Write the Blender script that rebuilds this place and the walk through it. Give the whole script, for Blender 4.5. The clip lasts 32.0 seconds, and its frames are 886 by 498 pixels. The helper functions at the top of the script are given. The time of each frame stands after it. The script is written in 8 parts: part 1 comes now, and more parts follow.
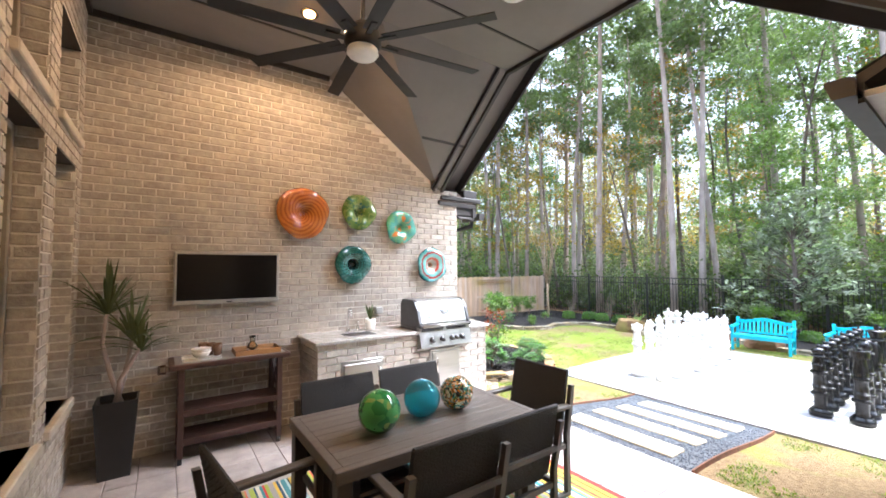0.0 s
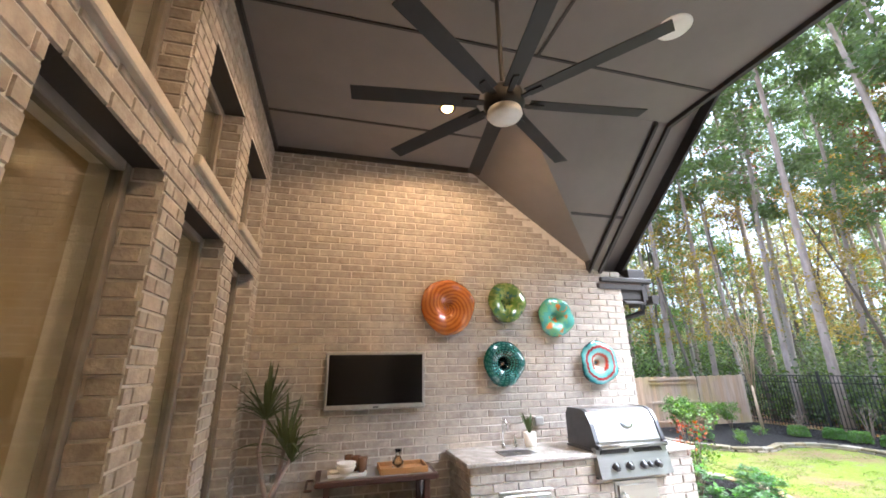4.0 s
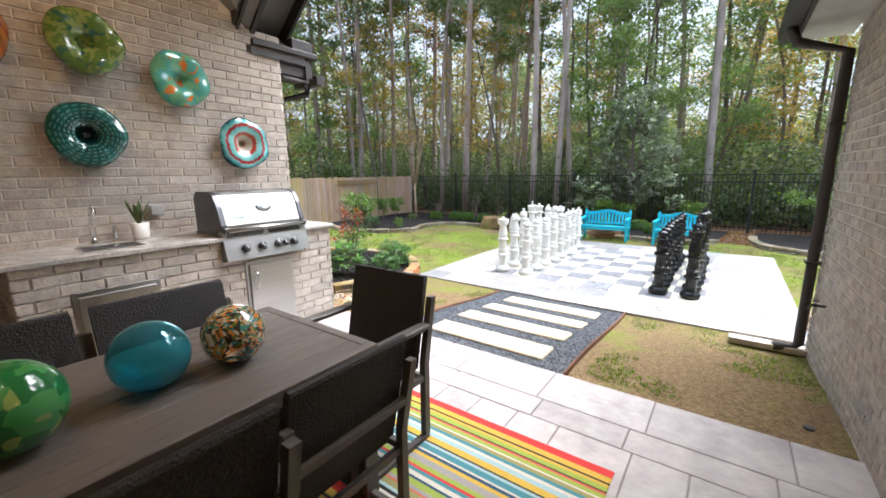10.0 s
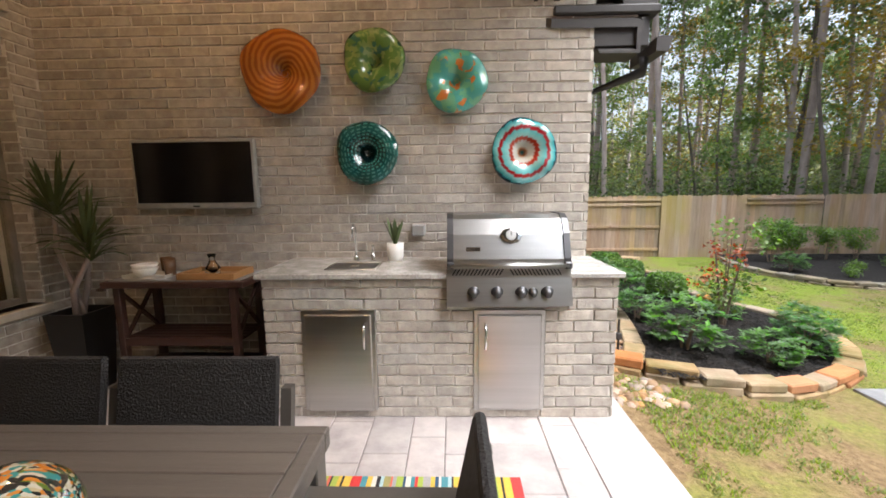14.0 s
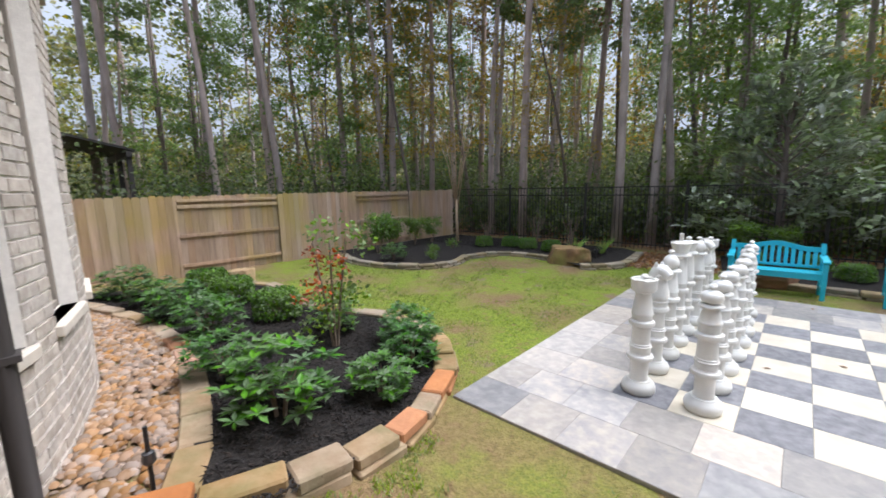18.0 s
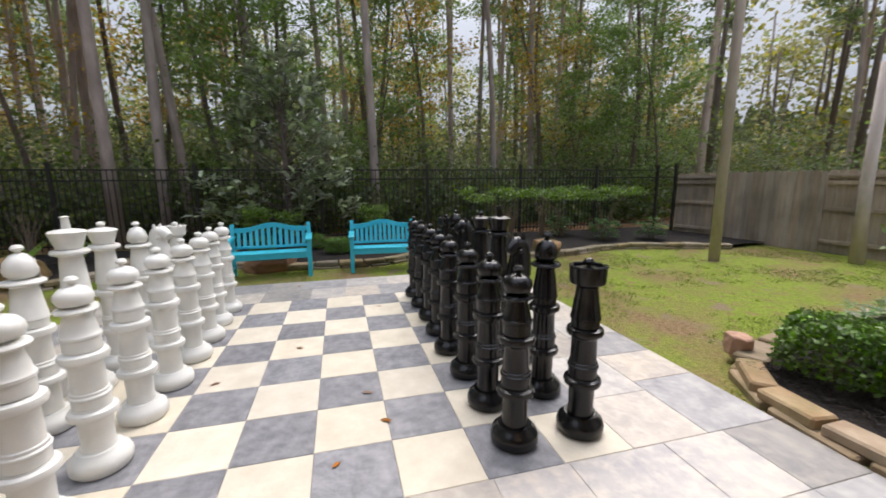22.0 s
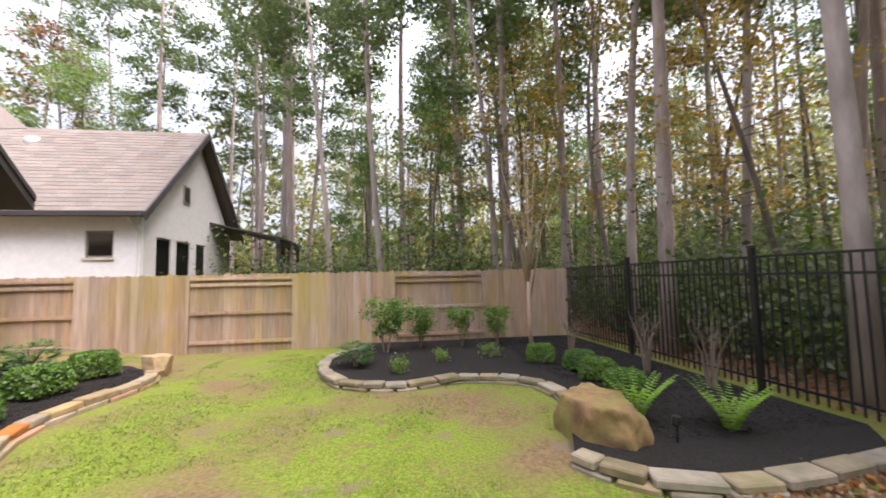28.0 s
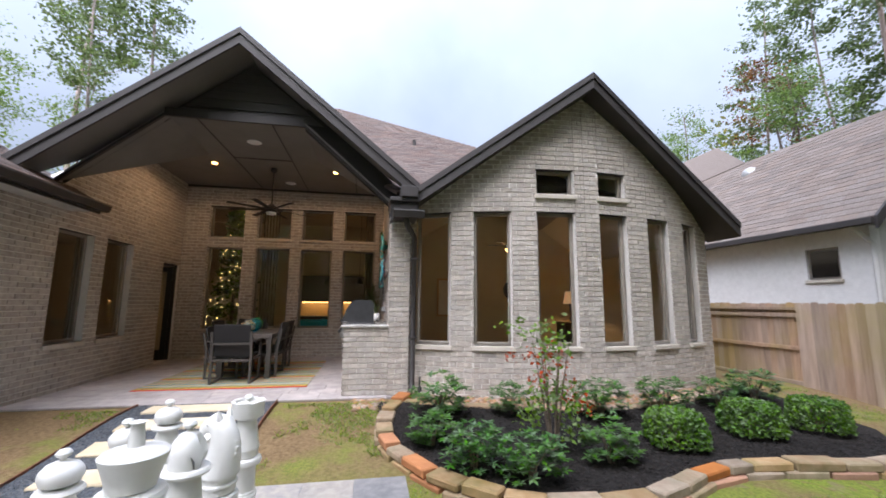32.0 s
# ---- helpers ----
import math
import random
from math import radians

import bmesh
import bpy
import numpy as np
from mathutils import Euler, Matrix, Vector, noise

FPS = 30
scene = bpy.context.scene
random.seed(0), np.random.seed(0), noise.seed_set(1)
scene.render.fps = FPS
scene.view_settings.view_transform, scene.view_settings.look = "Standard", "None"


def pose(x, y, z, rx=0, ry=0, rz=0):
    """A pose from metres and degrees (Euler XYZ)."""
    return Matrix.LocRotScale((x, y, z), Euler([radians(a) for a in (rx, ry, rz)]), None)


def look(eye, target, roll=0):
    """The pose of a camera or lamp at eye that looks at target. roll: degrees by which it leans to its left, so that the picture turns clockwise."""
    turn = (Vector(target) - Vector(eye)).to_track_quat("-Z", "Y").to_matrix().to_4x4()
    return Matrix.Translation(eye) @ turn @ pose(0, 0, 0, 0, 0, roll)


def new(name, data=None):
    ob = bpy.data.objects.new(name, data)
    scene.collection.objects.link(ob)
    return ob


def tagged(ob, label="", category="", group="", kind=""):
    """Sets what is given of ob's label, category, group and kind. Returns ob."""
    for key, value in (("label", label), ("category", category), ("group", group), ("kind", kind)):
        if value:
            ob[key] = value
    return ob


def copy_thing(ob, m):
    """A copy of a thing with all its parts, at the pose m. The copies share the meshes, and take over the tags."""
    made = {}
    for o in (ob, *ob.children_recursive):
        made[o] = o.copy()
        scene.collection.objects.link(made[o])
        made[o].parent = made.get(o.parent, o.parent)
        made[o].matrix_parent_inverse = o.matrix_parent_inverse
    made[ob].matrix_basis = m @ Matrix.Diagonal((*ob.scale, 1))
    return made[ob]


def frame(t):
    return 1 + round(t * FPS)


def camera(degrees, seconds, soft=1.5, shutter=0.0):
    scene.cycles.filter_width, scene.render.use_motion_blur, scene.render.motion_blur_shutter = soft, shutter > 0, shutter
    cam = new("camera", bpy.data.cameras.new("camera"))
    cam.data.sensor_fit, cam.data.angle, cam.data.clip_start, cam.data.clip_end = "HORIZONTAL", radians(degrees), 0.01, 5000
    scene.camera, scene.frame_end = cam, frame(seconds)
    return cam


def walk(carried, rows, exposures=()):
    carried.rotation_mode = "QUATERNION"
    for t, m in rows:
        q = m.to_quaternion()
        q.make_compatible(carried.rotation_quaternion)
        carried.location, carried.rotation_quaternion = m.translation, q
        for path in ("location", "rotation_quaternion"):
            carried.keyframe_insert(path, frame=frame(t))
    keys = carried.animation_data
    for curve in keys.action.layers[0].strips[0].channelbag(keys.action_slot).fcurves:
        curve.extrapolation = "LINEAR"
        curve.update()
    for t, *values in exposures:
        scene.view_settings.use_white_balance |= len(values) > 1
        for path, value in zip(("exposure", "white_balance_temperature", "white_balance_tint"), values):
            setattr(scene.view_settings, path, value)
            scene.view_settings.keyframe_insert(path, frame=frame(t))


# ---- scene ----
cam = camera(97.1, 32.0, 1.7, 0.15)
PATH = [
    (0, (-7.596, -2.639, 2.167), (-6.436, -1.013, 2.262), -0.2),
    (0.5, (-7.562, -2.449, 2.13), (-6.458, -0.796, 2.348), -1.0),
    (1, (-7.607, -2.344, 2.153), (-6.634, -0.621, 2.443), -0.7),
    (1.5, (-7.673, -2.263, 2.153), (-6.888, -0.459, 2.514), -0.7),
    (2, (-7.594, -2.253, 2.219), (-6.983, -0.394, 2.635), -0.9),
    (2.5, (-7.608, -2.239, 2.285), (-7.115, -0.355, 2.742), -0.7),
    (4.5, (-7.38, -1.986, 2.152), (-6.868, -0.16, 2.788), -0.8),
    (5, (-7.459, -2.078, 2.177), (-6.878, -0.292, 2.863), -0.7),
    (5.5, (-7.6, -2.122, 2.195), (-6.901, -0.385, 2.898), -0.7),
    (6, (-7.675, -2.127, 2.162), (-6.845, -0.444, 2.854), -0.8),
    (6.5, (-7.699, -2.091, 2.102), (-6.752, -0.439, 2.714), -1.0),
    (7, (-7.691, -2.048, 2.02), (-6.656, -0.388, 2.436), -1.1),
    (7.5, (-7.618, -2.039, 1.912), (-6.532, -0.365, 2.041), -0.9),
    (8, (-7.528, -2.006, 1.806), (-6.37, -0.381, 1.669), -0.8),
    (8.5, (-7.297, -2.007, 1.792), (-6.043, -0.483, 1.473), -0.8),
    (9, (-7.064, -1.995, 1.832), (-5.682, -0.606, 1.432), -0.8),
    (9.5, (-6.773, -1.86, 1.841), (-5.258, -0.618, 1.442), -0.7),
    (10, (-6.45, -1.852, 1.869), (-4.863, -0.696, 1.488), -0.6),
    (10.5, (-6.201, -1.858, 1.855), (-4.634, -0.655, 1.538), -0.7),
    (11, (-5.948, -1.799, 1.859), (-4.534, -0.411, 1.588), -0.8),
    (11.5, (-5.675, -1.718, 1.877), (-4.488, -0.125, 1.648), -0.9),
    (12, (-5.395, -1.633, 1.867), (-4.46, 0.125, 1.678), -1.1),
    (12.5, (-5.152, -1.577, 1.909), (-4.475, 0.298, 1.748), -0.9),
    (13, (-5.003, -1.35, 1.866), (-4.573, 0.595, 1.683), -0.7),
    (13.5, (-4.871, -1.07, 1.88), (-4.696, 0.909, 1.651), -0.6),
    (15.5, (-4.127, -0.126, 1.803), (-4.499, 1.803, 1.427), -0.9),
    (16, (-3.898, 0.191, 1.809), (-3.941, 2.156, 1.439), -1.1),
    (16.5, (-3.733, 0.452, 1.848), (-3.355, 2.381, 1.481), -0.6),
    (17, (-3.662, 0.674, 1.846), (-2.868, 2.476, 1.497), -0.6),
    (17.5, (-3.505, 0.72, 1.813), (-2.352, 2.322, 1.487), -1.0),
    (18, (-3.325, 0.631, 1.786), (-1.87, 1.969, 1.481), -1.1),
    (18.5, (-3.178, 0.463, 1.785), (-1.476, 1.474, 1.496), -1.3),
    (19, (-3.035, 0.273, 1.762), (-1.14, 0.853, 1.492), -1.2),
    (19.5, (-2.885, 0.173, 1.753), (-0.905, 0.277, 1.492), -1.0),
    (20, (-2.613, 0.101, 1.695), (-0.657, -0.235, 1.448), -1.0),
    (20.5, (-2.314, -0.095, 1.622), (-0.446, -0.768, 1.382), -1.4),
    (21, (-1.954, -0.248, 1.594), (-0.162, -1.105, 1.362), -1.3),
    (21.5, (-1.706, -0.22, 1.499), (0.095, -1.048, 1.233), -1.1),
    (22, (-1.616, -0.204, 1.476), (0.289, -0.706, 1.13), -0.4),
    (22.5, (-1.423, -0.314, 1.396), (0.517, -0.317, 0.908), -0.4),
    (23, (-1.053, -0.32, 1.397), (0.824, -0.008, 0.782), -0.5),
    (23.5, (-0.598, -0.359, 1.446), (1.259, 0.035, 0.814), -0.6),
    (24, (-0.057, -0.392, 1.523), (1.839, -0.019, 1.009), -0.6),
    (24.5, (0.496, -0.315, 1.53), (2.434, -0.002, 1.151), -0.5),
    (26.5, (2.48, 0.05, 1.65), (4.369, 0.706, 1.685), -1.0),
    (27, (2.83, 0.35, 1.66), (4.303, 1.697, 1.752), -1.3),
    (27.5, (3.141, 0.615, 1.587), (4.033, 2.401, 1.713), -1.3),
    (28, (3.381, 0.948, 1.545), (3.681, 2.92, 1.694), -1.2),
    (28.5, (3.564, 1.304, 1.518), (3.313, 3.282, 1.677), -0.9),
    (29, (3.638, 1.634, 1.546), (2.908, 3.49, 1.697), -0.7),
    (29.5, (3.544, 1.949, 1.573), (2.452, 3.618, 1.721), -0.6),
    (30, (3.419, 2.24, 1.591), (2.054, 3.694, 1.754), -0.5),
    (30.5, (3.362, 2.455, 1.622), (1.782, 3.665, 1.814), -0.3),
    (31, (3.332, 2.523, 1.625), (1.591, 3.479, 1.86), -0.1),
    (31.5, (3.232, 2.442, 1.602), (1.366, 3.106, 1.879), 0.1),
    (32, (3.145, 2.353, 1.668), (1.196, 2.706, 1.944), 0.5),
]
EXPOSURES = [(0, 2.95, 5700, 13), (1.5, 2.65, 5800, 15), (5, 3.15, 5500, 12), (6, 3.2, 5500, 12), (8, 2.5, 5950, 13), (11, 1.9, 6000, 12), (13, 1.8, 6300, 12), (16, 1.95, 5900, 12), (17, 1.7, 5700, 11), (18, 1.25, 6100, 15),
             (20, 1.0, 6400, 16), (24, 1.1, 6800, 17), (27, 2.0, 6800, 21), (28, 1.85, 6700, 21), (29, 1.45, 6400, 19), (31, 1.15, 5900, 17), (32, 1.15, 5900, 17)]
walk(cam, [(t, look(e, g, r)) for t, e, g, r in PATH], EXPOSURES)

# world, sun, exposure
world = bpy.data.worlds.new("sky_world")
scene.world = world
world.use_nodes = True
wn, wl = world.node_tree.nodes, world.node_tree.links
wn.clear()
sky = wn.new("ShaderNodeTexSky")
sky.sky_type, sky.sun_disc = "NISHITA", False
sky.sun_elevation, sky.sun_rotation = radians(53), radians(114)
sky.air_density, sky.dust_density, sky.ozone_density = 1.0, 3.0, 1.2
cloud_co = wn.new("ShaderNodeTexCoord")
cloud = wn.new("ShaderNodeTexNoise")
cloud.inputs["Scale"].default_value, cloud.inputs["Detail"].default_value = 1.7, 6
cloud_ramp = wn.new("ShaderNodeMapRange")
for k, v in (("From Min", 0.3), ("From Max", 0.66), ("To Min", 0.58), ("To Max", 1.0)):
    cloud_ramp.inputs[k].default_value = v
cloud_mix = wn.new("ShaderNodeMixRGB")
cloud_mix.inputs[2].default_value = (5.3, 5.9, 6.6, 1)
rise = wn.new("ShaderNodeSeparateXYZ")      # an overcast sky is brightest overhead
lift = wn.new("ShaderNodeMapRange")
for k, v in (("From Min", 0.0), ("From Max", 1.0), ("To Min", 0.38), ("To Max", 1.65)):
    lift.inputs[k].default_value = v
dome = wn.new("ShaderNodeMixRGB")
dome.blend_type = "MULTIPLY"
dome.inputs["Fac"].default_value = 1.0
wl.new(cloud_co.outputs["Generated"], rise.inputs[0])
square = wn.new("ShaderNodeMath")
square.operation = "POWER"
square.use_clamp = True
square.inputs[1].default_value = 2.0
wl.new(rise.outputs["Z"], square.inputs[0])
wl.new(square.outputs[0], lift.inputs["Value"])
wl.new(lift.outputs["Result"], dome.inputs[2])
wbg, wout = wn.new("ShaderNodeBackground"), wn.new("ShaderNodeOutputWorld")
wbg.inputs["Strength"].default_value = 0.125
wl.new(cloud_co.outputs["Generated"], cloud.inputs["Vector"])
wl.new(cloud.outputs["Fac"], cloud_ramp.inputs["Value"])
wl.new(cloud_ramp.outputs["Result"], cloud_mix.inputs["Fac"])
wl.new(sky.outputs["Color"], cloud_mix.inputs[1])
wl.new(cloud_mix.outputs["Color"], dome.inputs[1])
wl.new(dome.outputs["Color"], wbg.inputs["Color"])
wl.new(wbg.outputs["Background"], wout.inputs["Surface"])
sun = new("sun", bpy.data.lights.new("sun", "SUN"))
sun.data.energy, sun.data.angle, sun.data.color = 4.8, radians(60), (1, 0.97, 0.93)
sun.matrix_world = look((11, -5, 16), (0, 0, 0))


# ---------------------------------------------------------------- building helpers
def thing(name, label, category, at=(0, 0, 0), turn=0, group="", kind=""):
    ob = new(name)
    ob.matrix_world = pose(*at, 0, 0, turn)
    ob.empty_display_size = 0.1
    return tagged(ob, label, category, group, kind)


def part(name, bm, material, parent=None, label="", smooth=False):
    """Links a bmesh (in the parent's coordinates) as one mesh object."""
    me = bm
    if isinstance(bm, bmesh.types.BMesh):
        me = bpy.data.meshes.new(name)
        bm.normal_update()
        bm.to_mesh(me)
        bm.free()
    if material and not me.materials:
        me.materials.append(material)
    if smooth:
        me.shade_smooth()
    ob = new(name, me)
    ob.parent = parent
    if label:
        ob["label"] = label
    return ob


def solid(name, bm, material, label="", category="", kind="structure", group="", smooth=False):
    return tagged(part(name, bm, material, None, "", smooth), label, category, group, kind)


def box(bm, x0, x1, y0, y1, z0, z1, bevel=0.0, m=None):
    vs = [bm.verts.new((x, y, z)) for x in (x0, x1) for y in (y0, y1) for z in (z0, z1)]
    fs = [bm.faces.new([vs[i] for i in q]) for q in
          ((0, 1, 3, 2), (4, 6, 7, 5), (0, 4, 5, 1), (2, 3, 7, 6), (0, 2, 6, 4), (1, 5, 7, 3))]
    if bevel:
        es = list({e for f in fs for e in f.edges})
        r = bmesh.ops.bevel(bm, geom=es, offset=bevel, segments=1, profile=0.5, affect="EDGES")
        vs = list({v for f in r["faces"] for v in f.verts} | {v for v in vs if v.is_valid})
    if m is not None:
        bmesh.ops.transform(bm, matrix=m, verts=[v for v in vs if v.is_valid])
    return bm


def B(x0, x1, y0, y1, z0, z1, bevel=0.0, m=None):
    return box(bmesh.new(), x0, x1, y0, y1, z0, z1, bevel, m)


def lathe(profile, seg=24, bm=None, m=None, wave=None):
    """A turned body round z from (radius, height) pairs; wave(angle, r, z) may shape it."""
    bm = bm or bmesh.new()
    rings = []
    for r, z in profile:
        if r < 1e-5:
            rings.append([bm.verts.new((0, 0, z))])
        else:
            ring = []
            for i in range(seg):
                a = 2 * math.pi * i / seg
                rr, zz = wave(a, r, z) if wave else (r, z)
                ring.append(bm.verts.new((rr * math.cos(a), rr * math.sin(a), zz)))
            rings.append(ring)
    for a, b in zip(rings, rings[1:]):
        for i in range(seg):
            j = (i + 1) % seg
            if len(a) == 1 and len(b) == 1:
                break
            if len(a) == 1:
                bm.faces.new((a[0], b[j], b[i]))
            elif len(b) == 1:
                bm.faces.new((a[i], a[j], b[0]))
            else:
                bm.faces.new((a[i], a[j], b[j], b[i]))
    bmesh.ops.recalc_face_normals(bm, faces=bm.faces)
    if m is not None:
        bmesh.ops.transform(bm, matrix=m, verts=[v for ring in rings for v in ring])
    return bm


def tube(points, radius, seg=8, bm=None, ends=True):
    """A round bar along points; radius is one number or one for each point."""
    bm = bm or bmesh.new()
    pts = [Vector(p) for p in points]
    rad = radius if isinstance(radius, (list, tuple)) else [radius] * len(pts)
    rings, side = [], None
    for i, p in enumerate(pts):
        d = (pts[min(i + 1, len(pts) - 1)] - pts[max(i - 1, 0)]).normalized()
        if side is None:
            side = d.orthogonal().normalized()
        side = (side - d * side.dot(d)).normalized()
        up = d.cross(side)
        rings.append([bm.verts.new(p + (side * math.cos(2 * math.pi * k / seg) + up * math.sin(2 * math.pi * k / seg)) * rad[i]) for k in range(seg)])
    for a, b in zip(rings, rings[1:]):
        for k in range(seg):
            bm.faces.new((a[k], a[(k + 1) % seg], b[(k + 1) % seg], b[k]))
    if ends:
        bm.faces.new(rings[0][::-1])
        bm.faces.new(rings[-1])
    return bm


def prism(poly, lo, hi, axis="z", bm=None):
    """A polygon pushed along an axis: (x, y) for z, (y, z) for x, (x, z) for y."""
    bm = bm or bmesh.new()
    put = {"z": lambda p, h: (p[0], p[1], h), "x": lambda p, h: (h, p[0], p[1]), "y": lambda p, h: (p[0], h, p[1])}[axis]
    a = [bm.verts.new(put(p, lo)) for p in poly]
    b = [bm.verts.new(put(p, hi)) for p in poly]
    n = len(poly)
    bm.faces.new(a)
    bm.faces.new(b[::-1])
    for i in range(n):
        bm.faces.new((a[i], b[i], b[(i + 1) % n], a[(i + 1) % n]))
    bmesh.ops.recalc_face_normals(bm, faces=bm.faces)
    return bm


def raw(name, verts, faces):
    me = bpy.data.meshes.new(name)
    me.from_pydata(verts, [], faces)
    me.update()
    return me


# ---------------------------------------------------------------- materials
def mat(name, col, col2=None, scale=6.0, rough=0.6, metal=0.0, bump=0.15, bscale=80.0, rand=0.0, island=0.0,
        stain=None, stain_scale=1.5, stain_amt=0.5, coat=0.0, spec=0.5, rough2=None, stretch=(1, 1, 1), alpha=None):
    m = bpy.data.materials.new(name)
    m.use_nodes = True
    n, l = m.node_tree.nodes, m.node_tree.links
    b = n["Principled BSDF"]
    geo = n.new("ShaderNodeNewGeometry")
    mp = n.new("ShaderNodeMapping")
    mp.inputs["Scale"].default_value = stretch
    l.new(geo.outputs["Position"], mp.inputs["Vector"])
    t = n.new("ShaderNodeTexNoise")
    t.inputs["Scale"].default_value, t.inputs["Detail"].default_value, t.inputs["Roughness"].default_value = scale, 5, 0.62
    l.new(mp.outputs["Vector"], t.inputs["Vector"])
    ramp = n.new("ShaderNodeMapRange")
    ramp.inputs["From Min"].default_value, ramp.inputs["From Max"].default_value = 0.32, 0.68
    l.new(t.outputs["Fac"], ramp.inputs["Value"])
    mix = n.new("ShaderNodeMixRGB")
    mix.inputs[1].default_value = (*col, 1)
    mix.inputs[2].default_value = (*(col2 or [c * 0.75 for c in col]), 1)
    l.new(ramp.outputs["Result"], mix.inputs["Fac"])
    out = mix.outputs["Color"]
    if stain:
        t2 = n.new("ShaderNodeTexNoise")
        t2.inputs["Scale"].default_value, t2.inputs["Detail"].default_value = stain_scale, 4
        l.new(geo.outputs["Position"], t2.inputs["Vector"])
        r2 = n.new("ShaderNodeMapRange")
        r2.inputs["From Min"].default_value, r2.inputs["From Max"].default_value, r2.inputs["To Max"].default_value = 0.45, 0.7, stain_amt
        l.new(t2.outputs["Fac"], r2.inputs["Value"])
        m2 = n.new("ShaderNodeMixRGB")
        m2.inputs[2].default_value = (*stain, 1)
        l.new(r2.outputs["Result"], m2.inputs["Fac"])
        l.new(out, m2.inputs[1])
        out = m2.outputs["Color"]
    if rand or island:
        src = n.new("ShaderNodeObjectInfo").outputs["Random"] if rand else geo.outputs["Random Per Island"]
        amt = rand or island
        hv = n.new("ShaderNodeHueSaturation")
        rv = n.new("ShaderNodeMapRange")
        rv.inputs["To Min"].default_value, rv.inputs["To Max"].default_value = 1 - amt, 1 + amt
        l.new(src, rv.inputs["Value"])
        l.new(rv.outputs["Result"], hv.inputs["Value"])
        wob = n.new("ShaderNodeMath")
        wob.operation = "MULTIPLY"
        wob.inputs[1].default_value = 7.31
        fr = n.new("ShaderNodeMath")
        fr.operation = "FRACT"
        rs = n.new("ShaderNodeMapRange")
        rs.inputs["To Min"].default_value, rs.inputs["To Max"].default_value = 1 - amt * 1.2, 1 + amt * 1.2
        l.new(src, wob.inputs[0])
        l.new(wob.outputs[0], fr.inputs[0])
        l.new(fr.outputs[0], rs.inputs["Value"])
        l.new(rs.outputs["Result"], hv.inputs["Saturation"])
        l.new(out, hv.inputs["Color"])
        out = hv.outputs["Color"]
    l.new(out, b.inputs["Base Color"])
    b.inputs["Metallic"].default_value = metal
    b.inputs["Specular IOR Level"].default_value = spec
    rr = n.new("ShaderNodeMapRange")
    rr.inputs["To Min"].default_value, rr.inputs["To Max"].default_value = rough, rough2 if rough2 is not None else min(1, rough * 1.25)
    l.new(t.outputs["Fac"], rr.inputs["Value"])
    l.new(rr.outputs["Result"], b.inputs["Roughness"])
    if coat:
        b.inputs["Coat Weight"].default_value, b.inputs["Coat Roughness"].default_value = coat, 0.05
    if bump:
        t3 = n.new("ShaderNodeTexNoise")
        t3.inputs["Scale"].default_value, t3.inputs["Detail"].default_value = bscale, 4
        l.new(mp.outputs["Vector"], t3.inputs["Vector"])
        bp = n.new("ShaderNodeBump")
        bp.inputs["Strength"].default_value, bp.inputs["Distance"].default_value = bump, 0.02
        l.new(t3.outputs["Fac"], bp.inputs["Height"])
        l.new(bp.outputs["Normal"], b.inputs["Normal"])
    return m


def glass_mat(name, tint=(1, 1, 1), rough=0.0, trans=1.0, ior=1.45):
    m = bpy.data.materials.new(name)
    m.use_nodes = True
    b = m.node_tree.nodes["Principled BSDF"]
    b.inputs["Base Color"].default_value = (*tint, 1)
    b.inputs["Transmission Weight"].default_value = trans
    b.inputs["Roughness"].default_value, b.inputs["IOR"].default_value = rough, ior
    return m


def glow_mat(name, col, strength):
    m = bpy.data.materials.new(name)
    m.use_nodes = True
    b = m.node_tree.nodes["Principled BSDF"]
    b.inputs["Base Color"].default_value = (*col, 1)
    b.inputs["Emission Color"].default_value = (*col, 1)
    b.inputs["Emission Strength"].default_value = strength
    return m


BRICK_A, BRICK_B = (0.43, 0.385, 0.34), (0.30, 0.265, 0.23)
m_brick = mat("brick", BRICK_A, BRICK_B, 9, 0.85, bump=0.35, bscale=45, rand=0.13, stain=(0.62, 0.58, 0.52), stain_scale=14, stain_amt=0.45)
m_bricks = mat("brick_joined", BRICK_A, BRICK_B, 9, 0.85, bump=0.35, bscale=45, island=0.13, stain=(0.62, 0.58, 0.52), stain_scale=14, stain_amt=0.45)
m_mortar = mat("mortar", (0.70, 0.67, 0.62), (0.60, 0.57, 0.53), 20, 0.95, bump=0.3, bscale=120)
m_caststone = mat("cast_stone", (0.55, 0.50, 0.43), (0.45, 0.41, 0.35), 8, 0.85, bump=0.15, bscale=60, stain=(0.3, 0.27, 0.23), stain_scale=3, stain_amt=0.3)
m_darkpaint = mat("brown_black_paint", (0.036, 0.031, 0.030), (0.029, 0.025, 0.024), 3, 0.55, bump=0.04, bscale=40)
m_ceiling = mat("grey_brown_ceiling_paint", (0.175, 0.158, 0.145), (0.155, 0.14, 0.128), 2, 0.6, bump=0.05, bscale=90)
m_shingle = mat("shingle", (0.155, 0.115, 0.10), (0.10, 0.078, 0.07), 25, 0.95, bump=0.5, bscale=160, island=0.22)
m_soffit = mat("soffit_white", (0.5, 0.49, 0.47), None, 4, 0.7)
